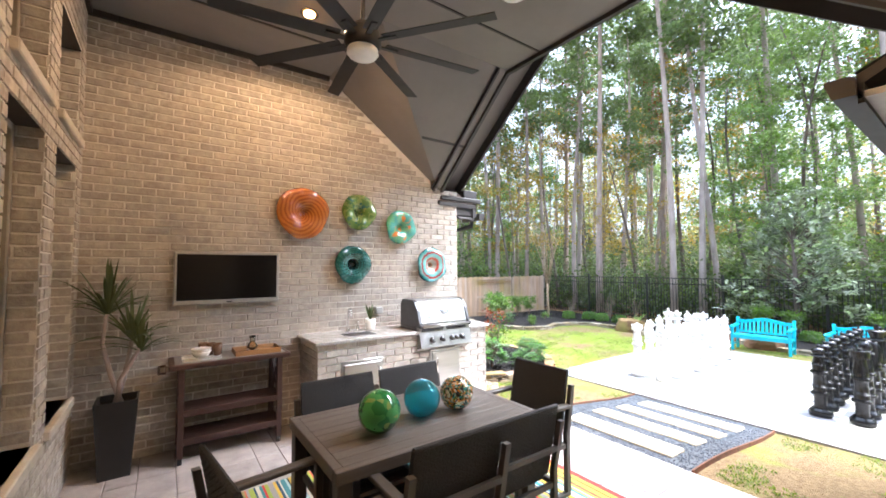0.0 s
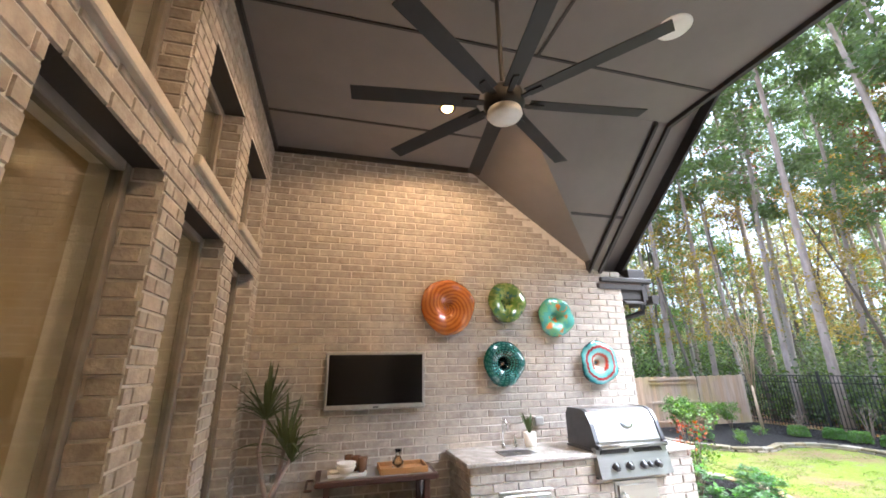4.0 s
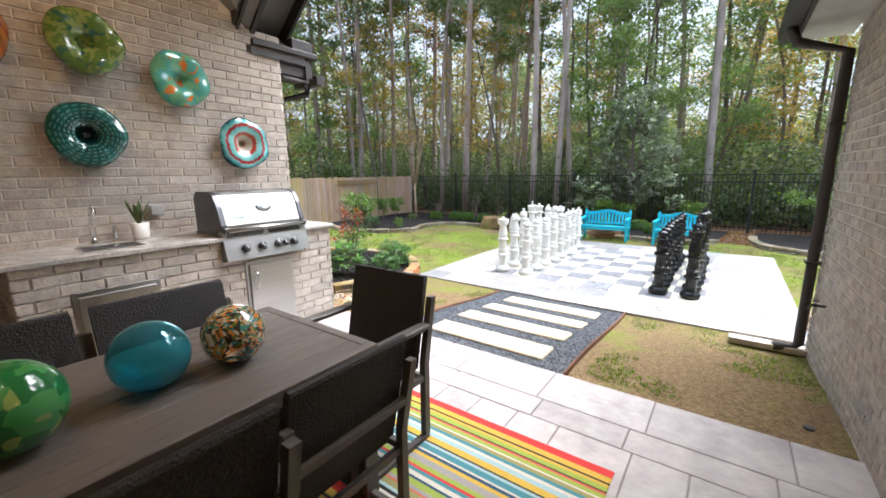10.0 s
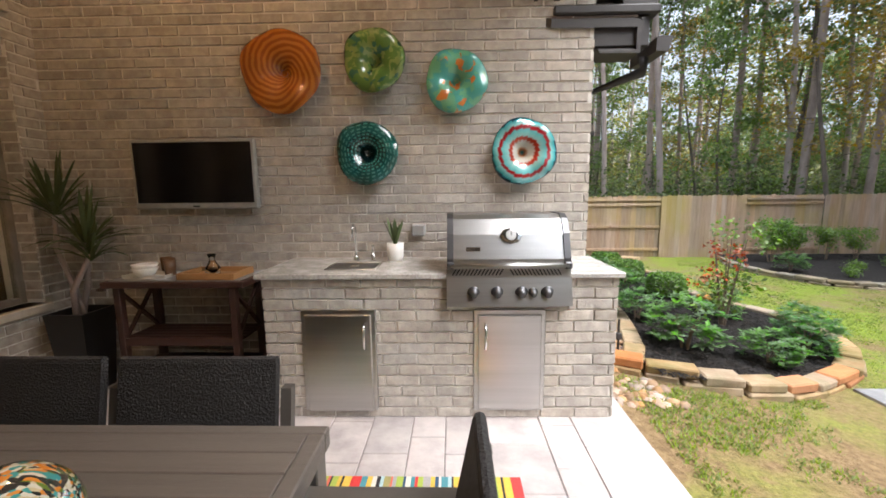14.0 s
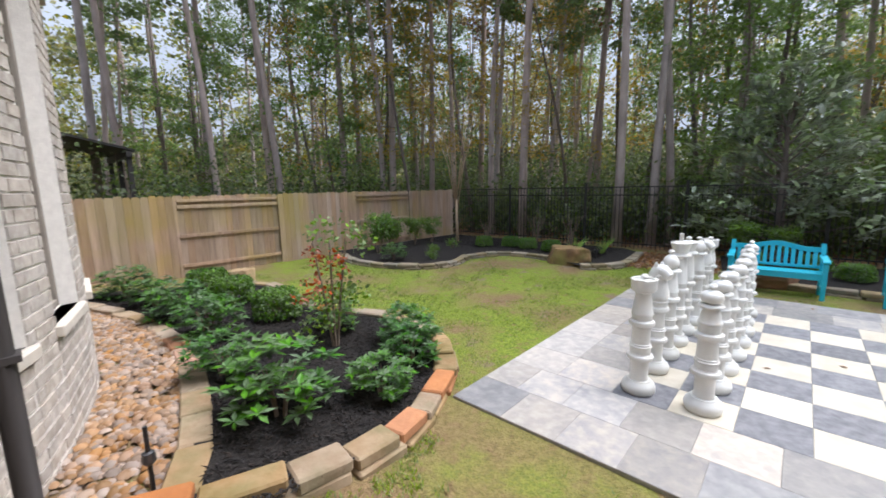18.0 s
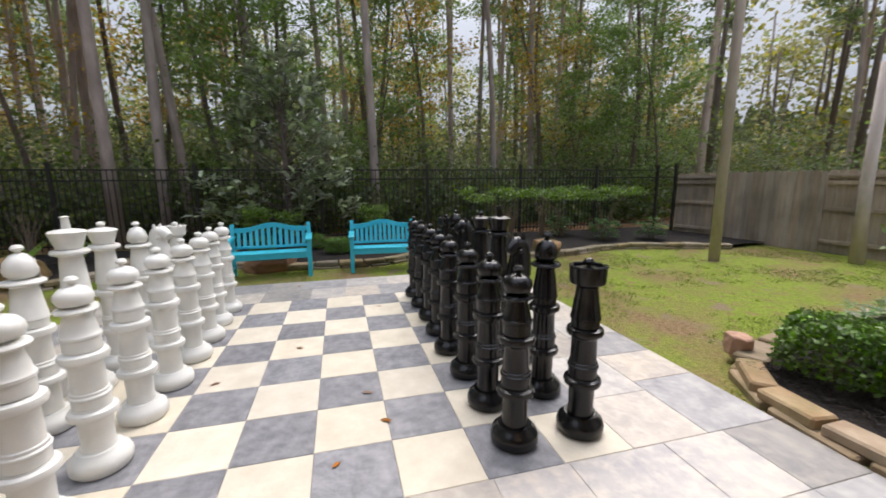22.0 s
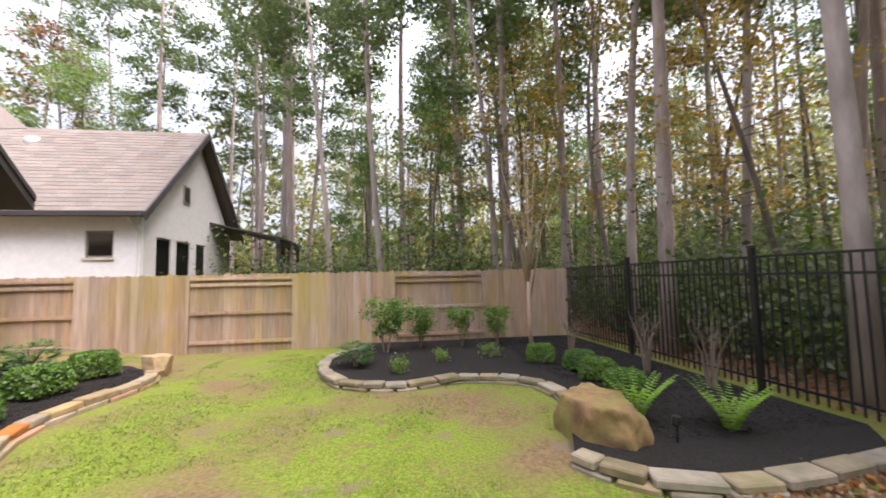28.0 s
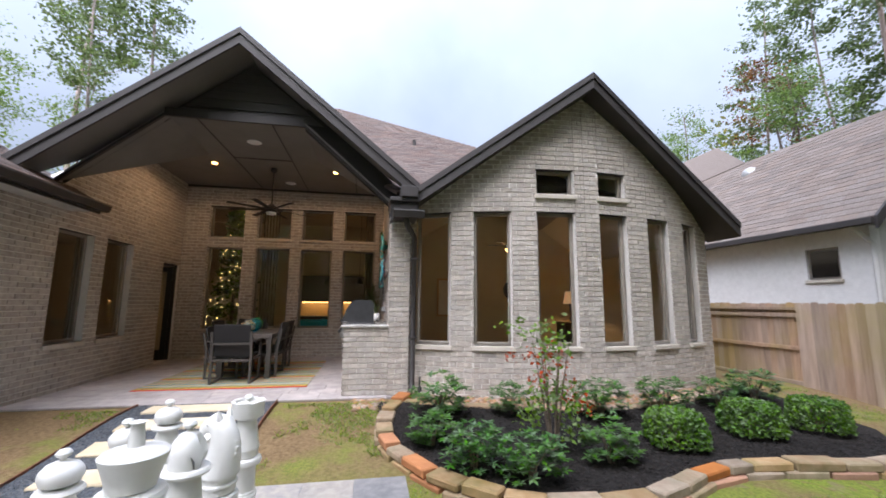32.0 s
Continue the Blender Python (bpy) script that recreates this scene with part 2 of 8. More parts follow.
m_paver = mat("stamped_paver", (0.42, 0.38, 0.365), (0.29, 0.262, 0.255), 5, 0.58, bump=0.35, bscale=18, rand=0.09, stain=(0.52, 0.47, 0.44), stain_scale=2.2, stain_amt=0.5)
m_joint = mat("paver_joint", (0.24, 0.215, 0.205), None, 20, 0.95)
m_tile_w = mat("ivory_travertine_tile", (0.58, 0.535, 0.44), (0.49, 0.44, 0.345), 5, 0.5, bump=0.12, bscale=30, rand=0.08, stain=(0.44, 0.39, 0.31), stain_scale=6, stain_amt=0.45)
m_tile_g = mat("grey_slate_tile", (0.205, 0.205, 0.22), (0.115, 0.117, 0.13), 13, 0.45, bump=0.25, bscale=25, rand=0.12, stain=(0.30, 0.30, 0.31), stain_scale=7, stain_amt=0.45)
m_tile_m = mat("mixed_travertine_tile", (0.37, 0.345, 0.315), (0.24, 0.235, 0.24), 3.5, 0.5, bump=0.25, bscale=22, rand=0.32, stain=(0.50, 0.45, 0.37), stain_scale=11, stain_amt=0.5)
m_tile_b = mat("beige_travertine_tile", (0.40, 0.36, 0.31), (0.28, 0.262, 0.245), 4.0, 0.5, bump=0.25, bscale=22, rand=0.28, stain=(0.50, 0.46, 0.40), stain_scale=12, stain_amt=0.5)
m_tile_d = mat("grey_travertine_tile", (0.29, 0.285, 0.285), (0.18, 0.18, 0.19), 4.5, 0.5, bump=0.2, bscale=22, rand=0.24, stain=(0.44, 0.42, 0.39), stain_scale=10, stain_amt=0.4)
m_grout = mat("tile_grout", (0.36, 0.34, 0.31), None, 20, 0.95)
m_mulch = mat("black_mulch", (0.008, 0.007, 0.007), (0.030, 0.026, 0.023), 55, 0.95, bump=1.0, bscale=50, spec=0.2)
m_gravel = mat("blue_black_gravel", (0.045, 0.052, 0.062), (0.09, 0.10, 0.115), 30, 0.75, bump=0.4, bscale=80, island=0.35)
m_pad = mat("sandstone_pad", (0.52, 0.43, 0.29), (0.62, 0.56, 0.45), 4, 0.8, bump=0.25, bscale=35, rand=0.1, stain=(0.45, 0.33, 0.15), stain_scale=2, stain_amt=0.4)
m_rust = mat("rusted_steel", (0.20, 0.075, 0.035), (0.10, 0.05, 0.03), 12, 0.85, bump=0.2)
m_stone = mat("sandstone_block", (0.33, 0.25, 0.16), (0.24, 0.16, 0.09), 5, 0.85, bump=0.6, bscale=14, rand=0.25, stain=(0.12, 0.12, 0.05), stain_scale=4, stain_amt=0.55)
m_stone_red = mat("red_sandstone_block", (0.42, 0.20, 0.10), (0.32, 0.15, 0.08), 5, 0.85, bump=0.6, bscale=14, rand=0.2)
m_stone_dark = mat("mossy_grey_sandstone_block", (0.27, 0.22, 0.15), (0.17, 0.135, 0.09), 5, 0.9, bump=0.7, bscale=14, rand=0.25, stain=(0.10, 0.11, 0.04), stain_scale=4, stain_amt=0.5)
m_pebble = mat("river_pebble", (0.22, 0.13, 0.075), (0.29, 0.20, 0.13), 3, 0.6, bump=0.1, island=0.38)
m_cedar = mat("weathered_cedar", (0.44, 0.31, 0.225), (0.30, 0.205, 0.145), 2.2, 0.85, bump=0.4, bscale=20, rand=0.16, stain=(0.33, 0.26, 0.075), stain_scale=0.8, stain_amt=0.75, stretch=(6, 6, 0.6))
m_cedar_grey = mat("grey_cedar", (0.42, 0.35, 0.285), (0.29, 0.24, 0.195), 2.2, 0.9, bump=0.4, bscale=20, rand=0.16, stain=(0.10, 0.09, 0.07), stain_scale=1.1, stain_amt=0.5, stretch=(6, 6, 0.6))
m_iron = mat("black_iron", (0.010, 0.010, 0.011), None, 10, 0.4, bump=0.03)
m_frame_win = mat("tan_window_frame", (0.24, 0.21, 0.175), None, 8, 0.5, bump=0.03)
m_pane = glass_mat("window_glass", (0.93, 0.96, 0.95), 0.0)

# ---------------------------------------------------------------- ground
FLOOR = 0.19            # patio floor
XE, XW, YG, YL, HC = -3.40, -8.30, 2.65, -2.66, 4.83   # patio edge, window wall, grill wall, wing wall, ceiling


def ground_z(x, y):
    k = min(1, max(0, (-0.95 - x) / 2.35))
    return -0.035 + 0.19 * k * k * (3 - 2 * k) + 0.012 * math.sin(x * 1.7) * math.cos(y * 1.3) * (1 - k)


def grass_mat():
    m = bpy.data.materials.new("lawn")
    m.use_nodes = True
    n, l = m.node_tree.nodes, m.node_tree.links
    b = n["Principled BSDF"]
    geo = n.new("ShaderNodeNewGeometry")

    def noise_at(scale, lo, hi, detail=5):
        t, r = n.new("ShaderNodeTexNoise"), n.new("ShaderNodeMapRange")
        t.inputs["Scale"].default_value, t.inputs["Detail"].default_value = scale, detail
        r.inputs["From Min"].default_value, r.inputs["From Max"].default_value = lo, hi
        l.new(geo.outputs["Position"], t.inputs["Vector"])
        l.new(t.outputs["Fac"], r.inputs["Value"])
        return r.outputs["Result"]

    def blend(fac, a, c):
        x = n.new("ShaderNodeMixRGB")
        l.new(fac, x.inputs["Fac"])
        for i, v in ((1, a), (2, c)):
            if isinstance(v, tuple):
                x.inputs[i].default_value = (*v, 1)
            else:
                l.new(v, x.inputs[i])
        return x.outputs["Color"]

    green = blend(noise_at(38, 0.38, 0.62), (0.115, 0.165, 0.020), (0.215, 0.265, 0.035))
    dead = blend(noise_at(24, 0.35, 0.65), (0.24, 0.165, 0.085), (0.15, 0.10, 0.05))
    lawn = blend(noise_at(0.75, 0.46, 0.64, 8), green, dead)
    lawn = blend(noise_at(7, 0.55, 0.72, 8), lawn, dead)
    lawn = blend(noise_at(2.3, 0.60, 0.70, 6), lawn, (0.20, 0.145, 0.10))
    sep = n.new("ShaderNodeSeparateXYZ")
    l.new(geo.outputs["Position"], sep.inputs[0])
    near = n.new("ShaderNodeMapRange")
    near.inputs["From Min"].default_value, near.inputs["From Max"].default_value = 0.2, -1.6
    near.inputs["To Max"].default_value = 1.0
    l.new(sep.outputs["X"], near.inputs["Value"])
    patch = n.new("ShaderNodeMath")
    patch.operation = "MULTIPLY"
    l.new(near.outputs["Result"], patch.inputs[0])
    l.new(noise_at(1.3, 0.30, 0.54, 7), patch.inputs[1])
    lane = n.new("ShaderNodeMapRange")
    lane.inputs["From Min"].default_value, lane.inputs["From Max"].default_value = -0.8, -1.3
    l.new(sep.outputs["Y"], lane.inputs["Value"])
    worn = n.new("ShaderNodeMath")
    worn.operation = "MULTIPLY"
    l.new(lane.outputs["Result"], worn.inputs[0])
    l.new(near.outputs["Result"], worn.inputs[1])
    most = n.new("ShaderNodeMath")
    most.operation = "MULTIPLY"
    l.new(worn.outputs[0], most.inputs[0])
    l.new(noise_at(2.1, 0.18, 0.42, 6), most.inputs[1])
    both = n.new("ShaderNodeMath")
    both.operation = "MAXIMUM"
    l.new(most.outputs[0], both.inputs[0])
    l.new(patch.outputs[0], both.inputs[1])
    lawn = blend(both.outputs[0], lawn, dead)
    wood = n.new("ShaderNodeMapRange")
    wood.inputs["From Min"].default_value, wood.inputs["From Max"].default_value = 8.2, 9.0
    l.new(sep.outputs["X"], wood.inputs["Value"])
    litter = blend(noise_at(14, 0.4, 0.6), (0.27, 0.145, 0.078), (0.12, 0.07, 0.038))
    lawn = blend(wood.outputs["Result"], lawn, litter)
    l.new(lawn, b.inputs["Base Color"])
    b.inputs["Roughness"].default_value = 0.95
    b.inputs["Specular IOR Level"].default_value = 0.2
    t3, bp = n.new("ShaderNodeTexNoise"), n.new("ShaderNodeBump")
    t3.inputs["Scale"].default_value, t3.inputs["Detail"].default_value = 55, 6
    l.new(geo.outputs["Position"], t3.inputs["Vector"])
    l.new(t3.outputs["Fac"], bp.inputs["Height"])
    bp.inputs["Strength"].default_value, bp.inputs["Distance"].default_value = 0.9, 0.03
    l.new(bp.outputs["Normal"], b.inputs["Normal"])
    return m


m_lawn = grass_mat()
gx = [-400, -120, -40, -20, -12] + [-11.5 + 0.4 * i for i in range(58)] + [13, 20, 40, 120, 400]
gy = [-400, -120, -40, -20] + [-15 + 0.5 * i for i in range(57)] + [15, 20, 40, 120, 400]
gv = [(x, y, ground_z(x, y) if abs(x) < 13 and abs(y) < 16 else -0.03 + (0.19 if x < -3.3 else 0)) for x in gx for y in gy]
gf = [(i * len(gy) + j, (i + 1) * len(gy) + j, (i + 1) * len(gy) + j + 1, i * len(gy) + j + 1)
      for i in range(len(gx) - 1) for j in range(len(gy) - 1)]
me = raw("ground", gv, gf)
me.shade_smooth()
tagged(part("ground", me, m_lawn), "patchy green lawn with bare brown soil", "lawn", kind="structure")

# ---------------------------------------------------------------- brick walls
CH, BL, JT = 0.084, 0.258, 0.011       # course height, brick pitch, joint
brick_me = {}


def brick_mesh(length, height, depth):
    key = (round(length, 3), round(height, 3))
    if key not in brick_me:
        bm = B(0, length, -depth, 0.004, 0, height, 0.004)
        me = bpy.data.meshes.new("brick")
        bm.to_mesh(me)
        bm.free()
        me.materials.append(m_brick)
        brick_me[key] = me
    return brick_me[key]


def brick_field(parent, m, length, z0, height_at, holes=(), near=None, u0=0.0, depth=0.009):
    """Bricks on a wall face: m takes (along, out, up) to the world; out is negative towards the viewer.
    near(u, z) marks those that are objects of their own; the rest is joined."""
    verts, faces, count = [], [], 0
    row, z = 0, z0
    top = max(height_at(u) for u in (0, length / 4, length / 2, length * 3 / 4, length))
    for k in range(40):
        top = max(top, height_at(length * k / 39))
    rng = random.Random(7)
    while z < top - 0.02:
        off = (0.5 * (row % 2) + 0.17 * rng.random()) * BL
        u = -off
        while u < length:
            a, b = max(u, 0), min(u + BL - JT, length)
            u += BL
            if b - a < 0.03:
                continue
            spans = [(a, b)]
            for h0, h1, k0, k1 in holes:
                if z + CH * 0.5 > k0 and z + CH * 0.5 < k1:
                    spans = [s for p, q in spans for s in ((p, min(q, h0)), (max(p, h1), q)) if s[1] - s[0] > 0.02]
            for p, q in spans:
                zt = min(z + CH - JT, min(height_at(p), height_at(q)))
                if zt - z < 0.02:
                    continue
                if near and count < 300 and abs((q - p) - (BL - JT)) < 1e-4 and abs(zt - z - (CH - JT)) < 1e-4 and near((p + q) / 2, z):
                    ob = new("brick", brick_mesh(BL - JT, CH - JT, depth))
                    ob.parent = parent
                    ob.matrix_world = m @ Matrix.Translation((p, 0, z))
                    count += 1
                    continue
                d = -depth - 0.003 * rng.random()
                i = len(verts)
                e = 0.004
                for uu, ww, zz in ((p, 0.004, z), (q, 0.004, z), (q, 0.004, zt), (p, 0.004, zt),
                                   (p + e, d, z + e), (q - e, d, z + e), (q - e, d, zt - e), (p + e, d, zt - e)):
                    verts.append(m @ Vector((uu, ww, zz)))
                faces += [(i + 4, i + 5, i + 6, i + 7), (i, i + 1, i + 5, i + 4), (i + 1, i + 2, i + 6, i + 5),
                          (i + 2, i + 3, i + 7, i + 6), (i + 3, i, i + 4, i + 7)]
        z += CH
        row += 1
    me = raw("brickwork", verts, faces)
    ob = part("brickwork", me, m_bricks, parent)
    ob["kind"] = "stuff"
    if parent:
        ob.matrix_parent_inverse = parent.matrix_world.inverted()
    return ob


def face_y(x0, y, sign=1):
    """Wall face looking towards -y (sign 1) from x0 on to +x, or towards +y (sign -1), from x0 on to -x."""
    return Matrix(((sign, 0, 0, x0), (0, sign, 0, y), (0, 0, 1, 0), (0, 0, 0, 1)))


def face_x(x, y0, sign=1):
    """Wall face looking towards +x (sign 1), from y0 on to +y."""
    return Matrix(((0, -sign, 0, x), (sign, 0, 0, y0), (0, 0, 1, 0), (0, 0, 0, 1)))


def slab_with_holes(u0, u1, z0, z1, holes):
    """Rectangles that fill a wall but for its holes."""
    us = sorted({u0, u1, *[h for k in holes for h in k[:2]]})
    out = []
    for a, b in zip(us, us[1:]):
        z = z0
        for h in sorted((h for h in holes if h[0] <= a + 1e-6 and h[1] >= b - 1e-6), key=lambda k: k[2]):
            if h[2] > z + 1e-6:
                out.append((a, b, z, h[2]))
            z = h[3]
        if z < z1 - 1e-6:
            out.append((a, b, z, z1))
    return out


# grill wall: its top follows the ceiling, down to the eave at its outer end
GX0, GX1 = XW, -3.53
BRK, END = (-5.78, HC), (-3.88, 3.455)


def grill_top(x):
    return HC if x < BRK[0] else max(END[1], HC + (x - BRK[0]) * (END[1] - BRK[1]) / (END[0] - BRK[0]))


bm = prism([(GX0 - 0.3, -0.3), (GX1 - 0.01, -0.3), (GX1 - 0.01, END[1]), END, BRK, (GX0 - 0.3, HC)], YG, YG + 0.34, "y")
wall_grill = solid("wall_grill", bm, m_mortar, "light tan brick patio wall with pale mortar", "wall")
brick_field(wall_grill, face_y(GX0, YG), GX1 - GX0, FLOOR, lambda u: grill_top(GX0 + u) - 0.005,
            near=lambda u, z: u > 2.2 and 1.25 < z < 2.35)
brick_field(wall_grill, face_x(GX1 - 0.01, YG + 0.005), 0.33, 0.1, lambda u: 3.4)

# window wall of the patio with two rows of four windows
COLS = [(-2.06, -1.15), (-0.82, 0.07), (0.36, 1.22), (1.52, 2.42)]
WHOLES = [(a, b, 0.96, 3.16) for a, b in COLS] + [(a, b, 3.41, 4.28) for a, b in COLS]
bm = bmesh.new()
for a, b, z0, z1 in slab_with_holes(YL, YG, -0.3, HC, WHOLES):
    box(bm, XW - 0.34, XW, a, b, z0, z1)
wall_windows = solid("wall_windows", bm, m_mortar, "light tan brick wall with two rows of windows", "wall")
brick_field(wall_windows, face_x(XW, YL), YG - YL, FLOOR, lambda u: HC - 0.004,
            [(a - YL, b - YL, z0, z1) for a, b, z0, z1 in WHOLES], near=lambda u, z: u > 1.5 and z < 2.4)
for a, b, z0, z1 in WHOLES:       # brick jambs inside the openings
    for side, y in ((1, a), (-1, b)):
        mm = face_y(XW - 0.24, y, -1) if side == 1 else face_y(XW - 0.24, y, 1)
        mm = mm if side == -1 else face_y(XW, y, -1)
        brick_field(wall_windows, mm, 0.24, z0 + 0.03, lambda u, z1=z1: z1)


def window(name, y0, y1, z0, z1, m, label, sill=True, fw=0.055, deep=0.11):
    """A fixed window in a hole; m takes (along, in, up) to the world."""
    ob = thing(name, label, "window", kind="structure")
    ob.matrix_world = m
    for nm, q in (("frame_jamb", (y0, y0 + fw, z0, z1)), ("frame_jamb", (y1 - fw, y1, z0, z1)),
                  ("frame_head", (y0 + fw, y1 - fw, z1 - fw, z1)), ("frame_foot", (y0 + fw, y1 - fw, z0, z0 + fw))):
        part(nm, B(q[0], q[1], deep, deep + 0.07, q[2], q[3], 0.006), m_frame_win, ob)
    pane = part("pane", B(y0 + fw, y1 - fw, deep + 0.03, deep + 0.036, z0 + fw, z1 - fw), m_pane, ob)
    pane.visible_shadow = False
    part("dark_head", B(y0, y1, -0.002, deep, z1 - 0.006, z1 + 0.001), m_darkpaint, ob)
    if sill:
        part("sill", B(y0 - 0.03, y1 + 0.03, -0.05, deep, z0 - 0.075, z0, 0.008), m_caststone, ob, "pale cast stone sill")
    return ob


for i, (a, b, z0, z1) in enumerate(WHOLES):
    window(f"window_{i + 1}", a, b, z0, z1, face_x(XW, 0), "fixed tan-framed patio window" if z0 < 2 else "small fixed transom window above a tall one", deep=0.15)

# wing wall on the open patio's other side, with a door and two windows
WX0, WX1 = XW, -1.20
LHOLES = [(-4.95, -4.10, 0.96, 2.84), (-6.17, -5.30, 0.96, 2.85), (-8.24, -7.42, FLOOR, FLOOR + 2.42)]


def wing_top(x):
    return HC if x < BRK[0] else max(3.19, HC - (x - BRK[0]) * 0.674)


bm = bmesh.new()
for a, b, z0, z1 in slab_with_holes(WX0, WX1, -0.3, 3.19, LHOLES):
    box(bm, a, b, YL - 0.22, YL, z0, z1)
prism([(WX0, 3.19), (-3.6, 3.19), (END[0], 3.55), BRK, (WX0, HC)], YL - 0.22, YL, "y", bm)
wall_wing = solid("wall_wing", bm, m_mortar, "long pale brick wall of the house wing", "wall")
brick_field(wall_wing, face_y(WX1, YL, -1), WX1 - WX0, 0.0, lambda u: wing_top(WX1 - u) - 0.01,
            [(WX1 - b, WX1 - a, z0, z1) for a, b, z0, z1 in LHOLES], near=lambda u, z: u < 2.6 and z < 1.5)
bm = B(WX1 - 0.22, WX1, YL - 6, YL - 0.22, -0.3, 3.19)
wall_wing_end = solid("wall_wing_end", bm, m_mortar, "pale brick end wall of the wing", "wall")
brick_field(wall_wing_end, face_x(WX1, YL - 6), 6.0, 0.0, lambda u: 3.18)
for i, (a, b, z0, z1) in enumerate(LHOLES[:2]):
    window(f"window_{i + 9}", -b, -a, z0, z1, Matrix(((-1, 0, 0, 0), (0, -1, 0, YL), (0, 0, 1, 0), (0, 0, 0, 1))), "tall fixed window in the wing wall")

# ceiling: flat in the middle, sloping down with the gable towards both sides at the front
PKY, PKZ, XG = 0.10, 6.05, -3.25          # gable peak and its front plane
EVY, EVZ = 2.95, 3.72
slope = (PKZ - EVZ) / (EVY - PKY)
bm = bmesh.new()


def sheet(bm, pts, t=0.05):
    a = [bm.verts.new(p) for p in pts]
    b = [bm.verts.new((p[0], p[1], p[2] + t)) for p in pts]
    bm.faces.new(a)
    bm.faces.new(b[::-1])
    for i in range(len(pts)):
        j = (i + 1) % len(pts)
        bm.faces.new((a[i], b[i], b[j], a[j]))


YF, YF2, SG = 1.07, -1.19, 0.87      # where the slopes meet the flat ceiling
XFL = -3.86
XC = -5.75
sheet(bm, [(XW, YL, HC), (BRK[0], YL, HC), (XC, YF2, HC), (XFL, YF2, HC), (XFL, YF, HC), (XC, YF, HC), (BRK[0], YG, HC), (XW, YG, HC)])
sheet(bm, [(XC, YF, HC), (XFL, YF, HC), (XFL, YG + 0.02, HC - (YG + 0.02 - YF) * SG), (END[0] - 0.02, YG + 0.02, HC - (YG + 0.02 - YF) * SG)])
sheet(bm, [(BRK[0], YG + 0.01, HC), (XC, YF, HC), (END[0] - 0.02, YG + 0.02, END[1])])
WEZ = HC - (YF2 - YL) * SG                # its low end on the wing side
sheet(bm, [(XC, YF2, HC), (XFL, YF2, HC), (XFL, YL - 0.02, WEZ - 0.02 * SG), (END[0] - 0.02, YL - 0.02, WEZ - 0.02 * SG)])
sheet(bm, [(BRK[0], YL - 0.01, HC), (XC, YF2, HC), (END[0] - 0.02, YL - 0.02, WEZ - 0.02 * SG)])
bmesh.ops.recalc_face_normals(bm, faces=bm.faces)
ceiling = solid("ceiling", bm, m_ceiling, "dark grey-brown panelled patio ceiling", "ceiling")
bm = bmesh.new()
for x0, x1, y in ((XW, XFL, 0.50), (XW, BRK[0], 1.85), (-5.83, XFL, -0.73), (XW, -5.83, -0.73)):
    box(bm, x0, x1, y - 0.012, y + 0.012, HC - 0.012, HC)
box(bm, -5.842, -5.818, -0.718, 0.488, HC - 0.0125, HC - 0.0005)
batten = [(x, y, HC - (y - YF) * SG) for x, y in ((-4.66, 1.985), (XFL, 1.985), (XFL, 2.005), (-4.64, 2.005))]
a, b = [bm.verts.new(p) for p in batten], [bm.verts.new((p[0], p[1], p[2] - 0.014)) for p in batten]
bm.faces.new(a), bm.faces.new(b[::-1])
for i in range(4):
    bm.faces.new((a[i], b[i], b[(i + 1) % 4], a[(i + 1) % 4]))
box(bm, XW, XW + 0.05, YL, YG, HC - 0.05, HC)
box(bm, XW, BRK[0], YG - 0.05, YG - 0.012, HC - 0.06, HC)
solid("trim", bm, m_darkpaint, "dark battens over the ceiling joints", "trim")
bm = B(XFL - 0.02, XFL + 0.03, YF2, YF, HC - 0.05, HC + 0.10)
for o, w in ((0.0, 0.05), (-0.16, 0.03)):
    prism([(YF, HC - 0.05), (YF, HC), (YG + 0.16, HC - (YG + 0.16 - YF) * SG), (YG + 0.16, HC - (YG + 0.16 - YF) * SG - 0.05)], XFL + o - 0.02, XFL + o - 0.02 + w, "x", bm)
prism([(YF2, HC - 0.05), (YF2, HC), (YL, WEZ), (YL, WEZ - 0.05)], XFL - 0.02, XFL + 0.03, "x", bm)
under = lambda y: PKZ - abs(y - PKY) * slope - 0.02
prism([(YF, HC), (YG + 0.16, HC - (YG + 0.16 - YF) * SG), (YG + 0.16, under(YG + 0.16)), (YF, under(YF))], XFL - 0.21, XFL - 0.17, "x", bm)
prism([(YF2, HC), (YL, WEZ), (YL, under(YL)), (YF2, under(YF2))], XFL - 0.21, XFL - 0.17, "x", bm)
box(bm, -4.0, XG - 0.02, YL - 0.215, YL - 0.025, 3.20, 3.59)      # boxed eave over the wing wall
solid("trim_edge", bm, m_darkpaint, "dark edge boards of the patio ceiling", "trim")
m_siding = mat("dark_grey_siding_paint", (0.075, 0.070, 0.068), (0.062, 0.058, 0.056), 3, 0.55, bump=0.08, bscale=60, stretch=(1, 0.3, 8))
